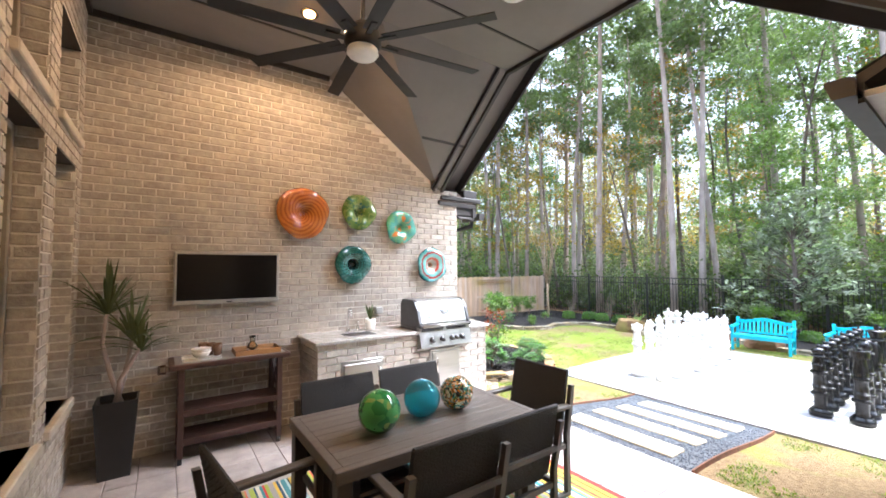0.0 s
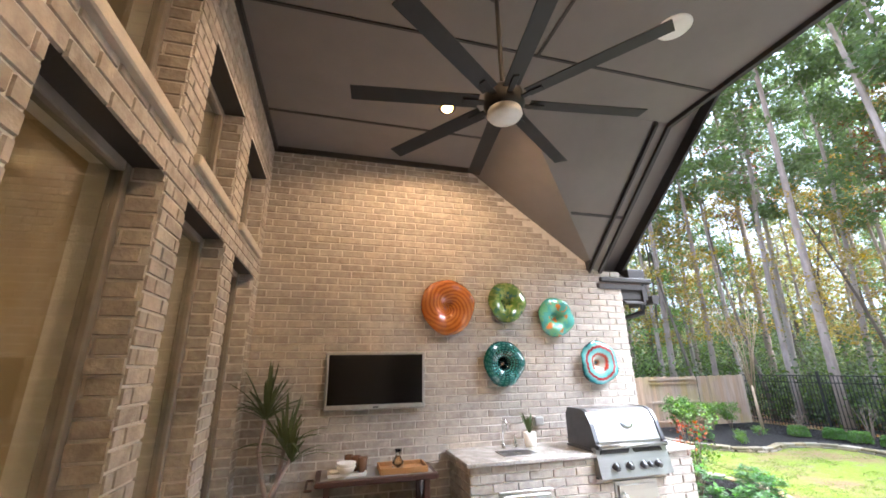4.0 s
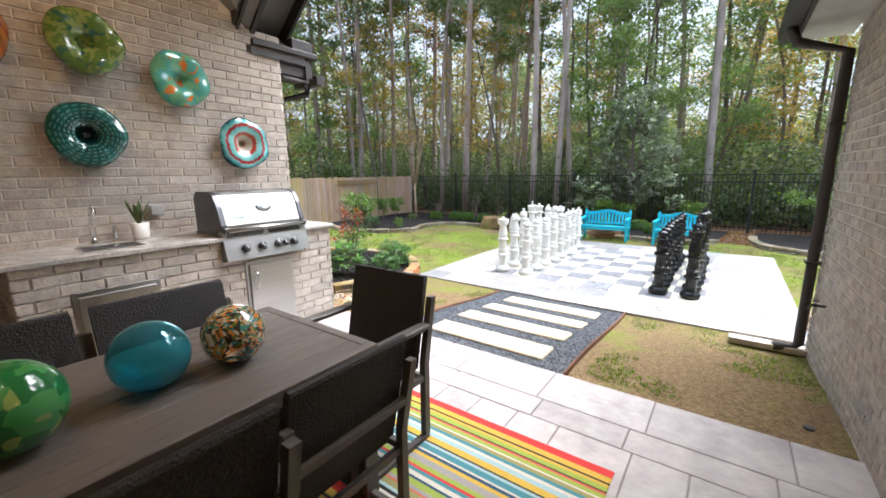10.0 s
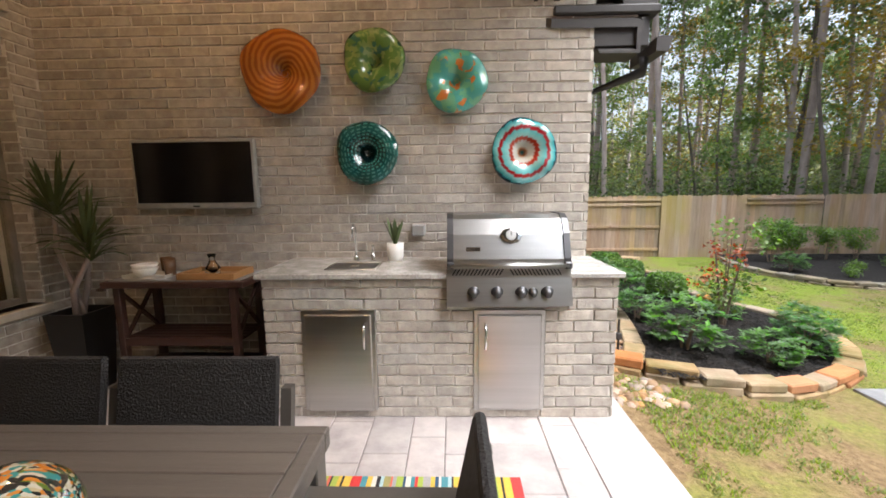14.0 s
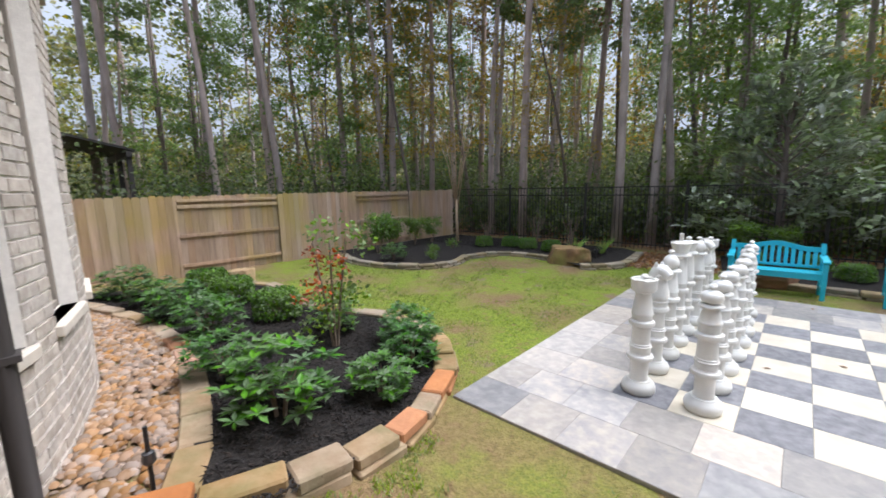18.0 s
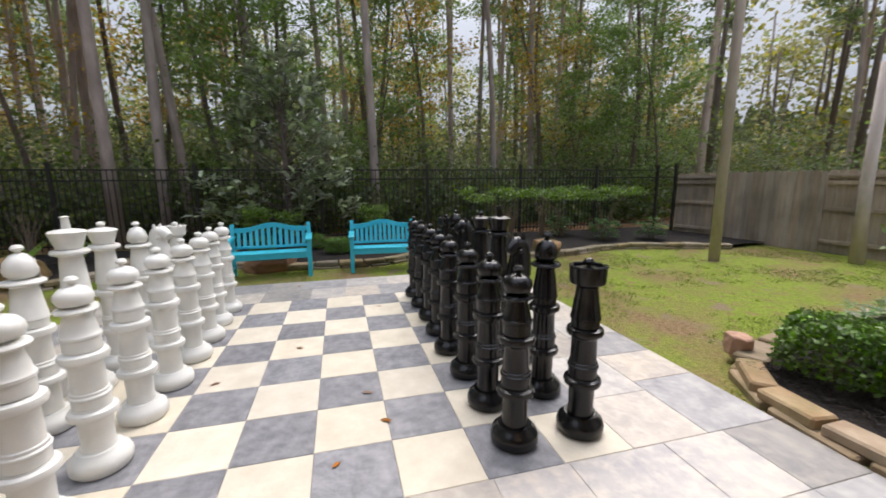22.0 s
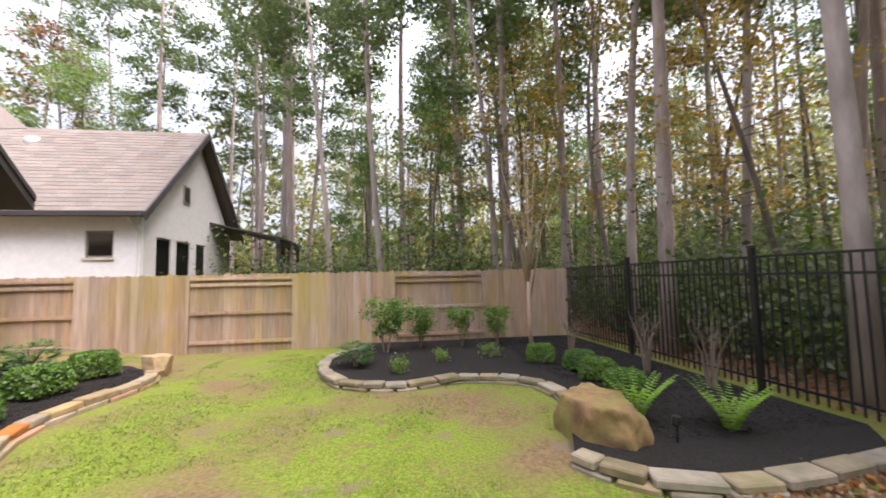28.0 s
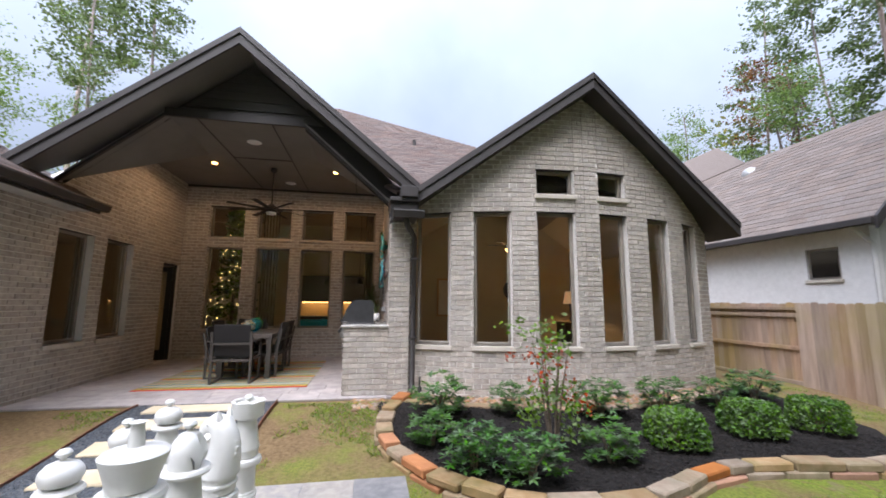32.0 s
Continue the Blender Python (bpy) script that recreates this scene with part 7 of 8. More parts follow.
OUT1 = [(-3.2, 2.92), (-2.9, 2.78), (-2.45, 2.62), (-1.95, 2.56), (-1.5, 2.62), (-1.1, 2.82), (-0.75, 2.99), (-0.48, 3.25), (-0.18, 3.6), (-0.03, 4.1), (-0.05, 4.8), (-0.36, 5.5), (-0.48, 6.1), (-0.38, 6.9), (-0.25, 7.7), (-0.5, 8.35)]
IN1 = [(-2.95, 2.85), (-2.78, 3.2), (-2.5, 4.2), (-2.32, 5.2), (-2.32, 6.2), (-2.5, 7.3), (-2.95, 8.4)]
bed1z = lambda x, y: ground_z(x, y) + 0.10
mulch("bed_house", [p[:2] for p in OUT1] + [(-1.2, 9.0), (-2.9, 9.0)] + [p[:2] for p in IN1[::-1]], lambda x, y: bed1z(x, y), m_mulch, "black mulched planting bed by the bay")
stone_border("stone_border", OUT1, 1)
stone_border("stone_border", IN1, 2, courses=1, width=0.17, lift=0.06)
OUT2 = [(2.7, 9.9), (2.36, 9.0), (2.34, 8.0), (2.75, 7.0), (3.35, 6.7), (3.9, 6.75), (4.45, 6.98), (5.1, 6.8), (5.57, 6.35), (5.63, 5.7), (5.5, 5.2)]
OUT2B = [(4.95, 4.15), (5.15, 3.85), (5.55, 3.57), (6.3, 3.5), (7.5, 3.65)]
stone_border("stone_border", OUT2, 3, courses=2, h=0.075, material=m_stone_dark)
stone_border("stone_border", OUT2B, 4, courses=2, h=0.075, material=m_stone_dark)
flat_z = lambda x, y: 0.05 + 0.02 * noise.noise((x * 1.3, y * 1.3, 0))
mulch("bed_corner", OUT2 + [(5.15, 4.6)] + OUT2B + [(8.0, 4.2), (8.0, 10.45), (2.8, 10.45)], flat_z, m_mulch, "black mulched corner bed along the fences")
MID2 = [(6.0, 1.7), (5.55, 1.0), (5.42, 0.2), (5.40, -0.6), (5.55, -1.2), (6.0, -1.7)]
stone_border("stone_border", MID2, 5, courses=2, h=0.075, material=m_stone_dark)
mulch("bed_benches", MID2 + [(8.1, -2.0), (8.1, 2.0)], flat_z, m_mulch, "black mulched bed behind the benches")
OUT3 = [(7.2, -2.5), (6.2, -2.5), (5.5, -2.9), (5.2, -3.7), (5.25, -4.7), (5.6, -5.8), (5.4, -7.1), (4.9, -8.4)]
stone_border("stone_border", OUT3, 6, courses=2, h=0.075, material=m_stone_dark)
mulch("bed_side", OUT3 + [(5.0, -9.6), (8.2, -9.2), (8.2, -2.6)], flat_z, m_mulch, "black mulched bed along the iron fence")
OUT4 = [(1.0, -5.6), (0.85, -4.4), (0.62, -3.4), (0.32, -2.99), (-0.15, -2.885), (-0.6, -2.88), (-0.92, -2.96), (-0.98, -3.4), (-0.96, -4.3), (-0.95, -5.6)]
stone_border("stone_border", OUT4, 8)
mulch("bed_wing", OUT4 + [(-0.9, -7.5), (1.0, -7.5)], lambda x, y: ground_z(x, y) + 0.10, m_mulch, "black mulched bed by the house wing")

rng = random.Random(31)


def between():
    y = rng.uniform(2.75, 8.8)
    xi = np.interp(y, [p[1] for p in IN1], [p[0] for p in IN1])
    xw = bay_x(min(max(y, BY0), BY1)) if y > 2.9 else -3.3
    x = rng.uniform(xw, xi - 0.04)
    return (x, y, 0.15 + 0.02 * rng.random())


stones("pebbles", 2600, between, 0.042, m_pebble, "tan and brown river pebbles beside the bay wall", 0.62, True)
stones("pebbles", 90, lambda: (rng.uniform(-3.45, -2.85), rng.uniform(2.15, 2.62), 0.14), 0.05, m_pebble, "larger river stones at the bed corner", 0.62, True)
stones("pebbles", 500, lambda: (rng.uniform(-1.2, -1.02), rng.uniform(-6, -3.0), 0.06), 0.045, m_pebble, "river pebbles beside the wing wall", 0.62, True)
m_leaflitter = mat("leaf_litter", (0.30, 0.16, 0.08), (0.20, 0.10, 0.05), 20, 0.9, bump=0.2, island=0.35)
v, f = [], []
for _ in range(4800):
    s = rng.random()
    p = (rng.uniform(5.7, 7.9), rng.uniform(1.8, 3.8)) if s < 0.45 else (rng.uniform(5.9, 8.0), rng.uniform(-2.6, -1.6)) if s < 0.65 else (rng.uniform(8.2, 11.5), rng.uniform(-9, 10.5))
    a, b = leaf_cloud(rng, [(Vector((*p, 0.0 + 0.03 * rng.random())), 0.05, 0.05)], 2, 0.055)
    n = len(v)
    v += a
    f += [tuple(i + n for i in q) for q in b]
tagged(part("leaf_litter", raw("leaf_litter", v, f), m_leaflitter), "scattered brown fallen leaves", "fallen leaves", kind="stuff")

# boulders
def boulder(x, y, z, sx, sy, sz, seed, material, label, turn=0):
    """A broken block: a rounded lump cut by flat planes, roughened."""
    r5 = random.Random(seed)
    bm = bmesh.new()
    bmesh.ops.create_icosphere(bm, subdivisions=5, radius=1)
    cuts = [(Vector((0, 0, 1)), 0.6)] + [(Vector((math.cos(a), math.sin(a), r5.uniform(-0.35, 0.3))).normalized(), r5.uniform(0.62, 0.8)) for a in [k * 1.05 + r5.uniform(-.3, .3) for k in range(6)]]
    for q in bm.verts:
        n1 = noise.noise(q.co * 1.3 + Vector((seed, 0, 0)))
        q.co *= 1 + 0.22 * n1
        for nn, lim in cuts:
            d = q.co.dot(nn) - lim
            if d > 0:
                q.co -= nn * d * 0.9
        q.co *= 1 + 0.08 * noise.noise(q.co * 3.1 + Vector((0, seed, 0))) + 0.035 * noise.noise(q.co * 9) + 0.015 * noise.noise(q.co * 24)
        q.co = Vector((q.co.x * sx, q.co.y * sy, q.co.z * sz))
    ob = tagged(part("boulder", bm, material, smooth=True), label, "boulder")
    ob.matrix_world = pose(x, y, z, 0, 0, turn)
    return ob


m_moss = mat("mossy_sandstone", (0.27, 0.16, 0.07), (0.12, 0.07, 0.035), 4, 0.9, bump=0.8, bscale=9, stain=(0.16, 0.17, 0.03), stain_scale=2.2, stain_amt=0.7)
boulder(5.42, 4.62, 0.0, 0.40, 0.66, 0.58, 3, m_moss, "large mossy tan boulder at the bed's edge")
boulder(5.55, 1.0, 0.08, 0.35, 0.5, 0.24, 5, m_stone_red, "reddish flat boulder behind a bench")
boulder(5.35, -4.2, 0.08, 0.42, 0.30, 0.30, 8, m_moss, "tan boulder in the side bed's border")
boulder(-0.5, 8.5, 0.16, 0.26, 0.22, 0.26, 11, m_stone, "tan block at the end of the stone border")
boulder(0.72, -3.35, 0.12, 0.12, 0.11, 0.13, 12, m_stone_red, "reddish stone at the end of the border")

# ================================================================ shrubs
m_shrub = leaf_mat("glossy_shrub_leaf", (0.045, 0.115, 0.03), (0.10, 0.195, 0.05), island=0.4, rough=0.35, thin=0.2)
m_box = leaf_mat("boxwood_leaf", (0.07, 0.155, 0.03), (0.14, 0.245, 0.045), island=0.35, rough=0.45, thin=0.25)
m_light = leaf_mat("light_shrub_leaf", (0.12, 0.21, 0.04), (0.17, 0.26, 0.06), island=0.3, thin=0.3)
m_red = leaf_mat("red_leaf", (0.36, 0.045, 0.022), (0.42, 0.10, 0.035), island=0.3, thin=0.2)
m_fern = leaf_mat("fern_frond", (0.16, 0.30, 0.03), (0.22, 0.36, 0.05), island=0.25, thin=0.35)
m_twig = mat("twig", (0.20, 0.15, 0.11), None, 20, 0.9)


def shrub_mesh(kind, seed):
    rng = random.Random(seed)
    if kind == "leafy":          # open rosettes of long leaves on stems
        v, f = [], []
        for _ in range(85):
            a = rng.uniform(0, 6.28)
            r = 0.36 * math.sqrt(rng.random())
            z = 0.10 + 0.54 * rng.random() * (1 - 0.45 * r / 0.36)
            c = Vector((math.cos(a) * r, math.sin(a) * r, z))
            for k in range(9):
                b = a + 6.28 * k / 9 + rng.uniform(-.3, .3)
                L = rng.uniform(0.07, 0.12)
                d = Vector((math.cos(b), math.sin(b), rng.uniform(-0.15, 0.6))).normalized() * L
                s = d.cross(Vector((0, 0, 1))).normalized() * L * 0.19
                i = len(v)
                v += [c, c + d * 0.5 + s, c + d + Vector((0, 0, -0.01)), c + d * 0.5 - s]
                f.append((i, i + 1, i + 2, i + 3))
        return v, f
    if kind == "box":            # clipped mound
        v, f = [], []
        for _ in range(4200):
            d = Vector((rng.gauss(0, 1), rng.gauss(0, 1), rng.gauss(0, 1))).normalized()
            d.z = abs(d.z)
            p = Vector((max(-.9, min(.9, d.x * 1.1)), max(-.9, min(.9, d.y * 1.1)), min(0.80, d.z * 1.15))) * rng.uniform(0.86, 1.03)
            p = Vector((p.x * 0.33, p.y * 0.33, 0.08 + p.z * 0.42))
            a, b = leaf_cloud(rng, [(p, 0.012, 1)], 1, 0.038, 1.4)
            i = len(v)
            v += a
            f += [tuple(q + i for q in w) for w in b]
        return v, f
    if kind == "small":
        return leaf_cloud(rng, [((rng.uniform(-.16, .16), rng.uniform(-.16, .16), rng.uniform(0.08, 0.3)), 0.13, 0.8) for _ in range(9)], 40, 0.05)
    if kind == "tall":
        return leaf_cloud(rng, [((rng.uniform(-.24, .24) * (0.4 + h), rng.uniform(-.24, .24) * (0.4 + h), h), 0.13, 0.8) for h in [0.92 - 0.55 * rng.random() ** 1.6 for _ in range(30)]], 62, 0.055)
    if kind == "flat":
        return leaf_cloud(rng, [((rng.uniform(-.8, .8), rng.uniform(-.35, .35), rng.uniform(1.0, 1.25)), 0.22, 0.35) for _ in range(22)], 46, 0.075)
    if kind == "fern":
        v, f = [], []
        for k in range(16):
            a = 6.28 * k / 16 + rng.uniform(-.2, .2)
            L = rng.uniform(0.34, 0.5)
            for q in range(14):
                t = q / 14
                c = Vector((math.cos(a) * L * t * 0.75, math.sin(a) * L * t * 0.75, 0.05 + 1.25 * L * t - 0.45 * L * t * t + 0.05 * t))
                s = Vector((-math.sin(a), math.cos(a), 0.15))
                w = 0.05 * (1 - t * t) + 0.008
                for sg in (-1, 1):
                    i = len(v)
                    e = Vector((math.cos(a), math.sin(a), 0)) * 0.035
                    v += [c, c + s * sg * w + e, c + s * sg * w * 0.55 + e * 1.6, c + e]
                    f.append((i, i + 1, i + 2, i + 3))
        return v, f


shrub_me = {}


def shrub(kind, x, y, z, size, mtl, label, name="shrub", turn=None, cat="shrub"):
    seed = rng.randrange(3)
    key = (kind, seed, mtl.name)
    if key not in shrub_me:
        v, f = shrub_mesh(kind, seed + 17)
        shrub_me[key] = raw("leaves", v, f)
        shrub_me[key].materials.append(mtl)
        bm = bmesh.new()
        r2 = random.Random(seed)
        hh = {"leafy": 0.35, "box": 0.25, "small": 0.2, "tall": 0.7, "flat": 1.1, "fern": 0.05}[kind]
        for _ in range(7):
            a = r2.uniform(0, 6.28)
            w = 0.5 * hh if kind != "flat" else 0.5
            tube([(0.02 * math.cos(a), 0.02 * math.sin(a), -0.08), (0.3 * w * math.cos(a), 0.3 * w * math.sin(a), hh * 0.5), (w * math.cos(a), w * math.sin(a) * 0.6, hh)], [0.012, 0.009, 0.004], 5, bm)
        me = bpy.data.meshes.new("branching_stem")
        bm.to_mesh(me)
        bm.free()
        me.materials.append(m_twig)
        shrub_me[key + ("s",)] = me
    ob = thing(name, label, cat)
    ob.matrix_world = Matrix.Translation((x, y, z)) @ Matrix.Rotation(rng.uniform(0, 6.28) if turn is None else radians(turn), 4, "Z") @ Matrix.Scale(size, 4)
    for nm, k in (("leaves", key), ("branching_stem", key + ("s",))):
        o = new(nm, shrub_me[k])
        o.parent = ob
    return ob


LB = "dark green glossy-leaved shrub in black mulch"
for x, y, s in ((-2.2, 3.3, 1.05), (-1.45, 3.08, 0.72), (-0.82, 3.4, 0.85), (-0.47, 3.85, 0.85), (-0.78, 4.85, 0.8), (-2.0, 5.5, 1.0), (-2.05, 6.55, 1.0), (-2.3, 8.35, 1.0), (-2.25, 4.3, 0.8), (-2.1, 7.5, 0.9)):
    shrub("leafy", x, y, bed1z(x, y) - 0.01, s, m_shrub, LB)
for x, y, s in ((-1.05, 5.85, 0.98), (-1.2, 7.05, 1.0), (-1.22, 8.1, 1.0)):
    shrub("box", x, y, bed1z(x, y) - 0.02, s, m_box, "clipped round boxwood in black mulch")
rb = thing("flowering_shrub", "tall thin shrub with red and green leaves", "shrub", (-1.08, 4.36, bed1z(-1.08, 4.36)))
r3 = random.Random(4)
part("leaves", raw("leaves", *leaf_cloud(r3, [((r3.gauss(0, .2), r3.gauss(0, .2), r3.uniform(0.15, 1.45)), 0.14, 0.8) for _ in range(26)], 26, 0.06)), m_light, rb)
part("red_leaves", raw("red_leaves", *leaf_cloud(r3, [((r3.gauss(0, .22), r3.gauss(0, .22), r3.uniform(0.45, 1.25)), 0.10, 0.8) for _ in range(15)], 18, 0.05)), m_red, rb, "orange-red leaf clusters")
bm = bmesh.new()
for k in range(6):
    a = k * 1.05
    tube([(0.02 * math.cos(a), 0.02 * math.sin(a), -0.05), (0.1 * math.cos(a), 0.1 * math.sin(a), 0.6), (0.2 * math.cos(a), 0.2 * math.sin(a), 1.2)], [0.016, 0.011, 0.004], 5, bm)
part("branching_stem", bm, m_twig, rb)
for x, y in ((6.08, 7.6), (6.45, 6.9), (6.4, 6.3), (6.35, 5.55), (7.0, 1.35), (7.1, 0.35), (6.4, -0.15)):
    shrub("box", x, y, 0.03, 0.75, m_box, "small clipped boxwood in the mulch bed")
for x, y, s, k in ((2.88, 8.0, 0.85, "leafy"), (3.63, 7.4, 0.75, "small"), (4.4, 8.06, 0.7, "small"), (5.33, 8.2, 0.75, "small"), (7.3, -5.6, 1.0, "leafy"), (6.4, -6.3, 1.0, "leafy"), (6.1, -7.4, 0.9, "leafy")):
    shrub(k, x, y, 0.05, s, m_shrub if k == "leafy" else m_light, LB if k == "leafy" else "small light green shrub in mulch")
for x, y, s in ((3.41, 9.25, 1.12), (4.15, 9.6, 0.92), (5.05, 9.55, 0.86), (5.9, 9.6, 0.84), (7.6, 1.6, 0.9), (7.7, 0.9, 0.8), (7.75, -1.0, 0.9)):
    shrub("tall", x, y, 0.04, s, m_box if x < 4 else m_light, "upright green shrub by the fence")
for x, y in ((7.3, -4.0), (7.2, -5.7), (7.3, -7.0)):
    shrub("flat", x, y, 0.0, 1.0, m_light, "flat-topped light green shrub before the iron fence", turn=90)
for x, y in ((5.95, 4.75), (6.6, 4.3)):
    shrub("fern", x, y, 0.05, 1.0, m_fern, "bright green foxtail fern", "fern", cat="fern")
for x, y, s in ((0.15, -3.5, 1.0),):
    shrub("box", x, y, ground_z(x, y) + 0.11, s, m_box, "round boxwood in the wing bed")
for x, y, s in ((-0.5, -3.5, 0.95), (-0.6, -4.2, 1.0), (0.2, -4.3, 0.95), (-0.3, -5.2, 1.1)):
    shrub("leafy", x, y, ground_z(x, y) + 0.10, s, m_shrub, LB)
for x, y, s in ((0.5, -5.5, 1.1), (-0.1, -6.3, 1.3)):
    shrub("tall", x, y, ground_z(x, y) + 0.10, s, m_light, "upright yellow-green shrub in the wing bed")


def bare_shrub(x, y, h, seed, label, mtl=None, stems=7, spread=0.5):
    r = random.Random(seed)
    ob = thing("bare_shrub", label, "shrub", (x, y, 0.03))
    for k in range(stems):
        bm = bmesh.new()
        a = 6.28 * k / stems + r.uniform(-.4, .4)
        t1 = Vector((math.cos(a), math.sin(a), 0)) * spread * h * r.uniform(0.25, 0.5)
        p0, p1, p2 = Vector((0.03 * math.cos(a), 0.03 * math.sin(a), -0.06)), t1 * 0.5 + Vector((0, 0, h * 0.5)), t1 * 1.3 + Vector((0, 0, h * r.uniform(0.8, 1)))
        tube([p0, p1, p2], [0.017, 0.012, 0.004], 5, bm)
        for _ in range(4):
            q = p1.lerp(p2, r.random())
            tube([q, q + Vector((r.uniform(-.2, .2), r.uniform(-.2, .2), r.uniform(0.1, 0.3))) * h], [0.007, 0.002], 4, bm)
        part("branch", bm, mtl or m_twig, ob)
    return ob


for k, (x, y, h) in enumerate(((6.9, 8.1, 0.7), (7.4, 6.6, 0.95), (7.6, 5.6, 0.9), (7.4, -5.2, 1.0), (7.5, -4.4, 0.8))):
    bare_shrub(x, y, h, 40 + k, "leafless grey-brown shrub in the mulch bed", stems=9 if y < 0 else 6)

# crape myrtle, leaning and almost bare
m_crape = mat("smooth_tan_bark", (0.42, 0.30, 0.20), (0.33, 0.23, 0.15), 5, 0.7, bump=0.1, stretch=(1, 1, 0.3))
cm = thing("crape_myrtle", "slender crape myrtle with smooth tan branches and few leaves", "tree", (6.45, 8.95, 0.02))
r4 = random.Random(8)
part("trunk", tube([(0, 0, -0.1), (-0.03, 0.0, 0.7), (-0.02, 0.02, 1.5)], [0.05, 0.042, 0.034], 9), m_crape, cm, smooth=True)
tips = []
for k in range(9):
    a = 6.28 * k / 9 + r4.uniform(-.3, .3)
    w = r4.uniform(0.25, 0.85)
    p0, p1, p2 = Vector((-0.02, 0.02, 0.9 + 0.07 * k)), Vector((math.cos(a) * w * 0.35, math.sin(a) * w * 0.35, 2.5)), Vector((math.cos(a) * w, math.sin(a) * w, r4.uniform(3.6, 4.9)))
    bm = tube([p0, p1, p2], [0.02, 0.014, 0.005], 6)
    for _ in range(5):
        q = p1.lerp(p2, r4.random())
        e = q + Vector((r4.uniform(-.4, .4), r4.uniform(-.4, .4), r4.uniform(0.2, 0.6)))
        tube([q, e], [0.009, 0.003], 4, bm)
        tips.append((e, 0.22, 0.7))
    part("branch", bm, m_crape, cm, smooth=True)
part("leaves", raw("leaves", *leaf_cloud(r4, tips, 9, 0.06)), m_leaf3, cm)

# magnolia behind the fence
mg = thing("magnolia_tree", "dense magnolia with large glossy dark leaves", "tree", (8.75, 1.0, 0))
bm = tube([(0, 0, -0.2), (0.05, 0, 1.5), (0, 0.05, 3.4)], [0.10, 0.08, 0.02], 8)
cl = []
for k in range(46):
    t = (k + r4.random()) / 46
    a = r4.uniform(0, 6.28)
    w = (1.75 * (1 - t) ** 0.55 + 0.15) * r4.uniform(0.55, 1.05)
    z0, z1 = 0.35 + 2.9 * t, 0.7 + 3.75 * t
    tip = Vector((math.cos(a) * w * 0.75, math.sin(a) * w * 1.02 - 0.1 * t, z1))
    tube([(0, 0, z0), tip * 0.5 + Vector((0, 0, z0 * 0.5 - 0.03)), tip], [0.022, 0.015, 0.006], 5, bm)
    for _ in range(6):
        cl.append(tip * r4.uniform(0.72, 1.06) + Vector((r4.gauss(0, 0.16), r4.gauss(0, 0.17), r4.gauss(0, 0.11) + z1 * 0.04)))
part("trunk", bm, m_bark_d, mg)
part("crown", raw("crown", *broad_leaf_crown(r4, cl, 10, 0.25)), m_mag, mg)

# two bare trunks on the lawn side of the right-hand fence
m_bark_pale = mat("pale_bark", (0.52, 0.46, 0.43), (0.38, 0.33, 0.31), 6, 0.9, bump=0.5, bscale=22, stretch=(1, 1, 0.35))
for x, y, h, r, lb in ((4.02, -6.92, 14, 0.076, "slender pale trunk rising from the lawn"), (3.12, -9.1, 3.4, 0.09, "topped bare trunk before the board fence")):
    ob = thing("bare_tree", lb, "tree", (x, y, -0.05))
    part("trunk", tube([(0, 0, 0), (0.04, 0.02, h * 0.4), (0.0, 0.1, h)], [r * 1.2, r, r * 0.5 if h > 5 else r * 0.9], 9), m_bark_pale, ob, smooth=True)
    if h > 5:
        part("crown", raw("crown", *leaf_cloud(r4, [((r4.gauss(0, 1.2), r4.gauss(0, 1.2), r4.uniform(9, 14)), 0.7, 0.6) for _ in range(30)], 30, 0.15)), m_leaf2, ob)

# small fittings in the yard
hb = thing("hose_bib", "brass hose tap on the wing wall", "tap", (-1.75, YL, 0.66))
part("pipe", tube([(0, 0, 0), (0, 0.10, 0), (0, 0.13, -0.05)], 0.014, 8), m_steel_d, hb)
part("wheel", lathe([(0.0, 0.01), (0.03, 0.008), (0.034, 0.0)], 10, m=Matrix.Translation((0, 0.08, 0.04))), m_steel_d, hb)
sb = thing("splash_block", "grey concrete splash block under the downspout", "splash block", (-1.22, -2.36, 0.01))
part("slab", B(-0.13, 0.13, -0.35, 0.35, 0, 0.035, 0.006), m_caststone, sb)
for s in (-1, 1):
    part("rim", B(s * 0.115 - 0.02, s * 0.115 + 0.02, -0.35, 0.35, 0.0352, 0.065, 0.006), m_caststone, sb)
sp = thing("sprinkler_head", "small black pop-up sprinkler head", "sprinkler", (-3.1, -2.45, 0.135))
part("cap", lathe([(0, 0.03), (0.03, 0.028), (0.034, 0.0)], 14), m_black, sp)
gl = thing("garden_light", "small black stake light in the pebbles", "garden light", (-3.0, 3.12, 0.14))
part("stake", tube([(0, 0, 0), (0, 0, 0.42)], 0.012, 8), m_black, gl)
part("lamp_head", lathe([(0.02, 0.2), (0.035, 0.22), (0.03, 0.27), (0, 0.28)], 10), m_steel_d, gl)


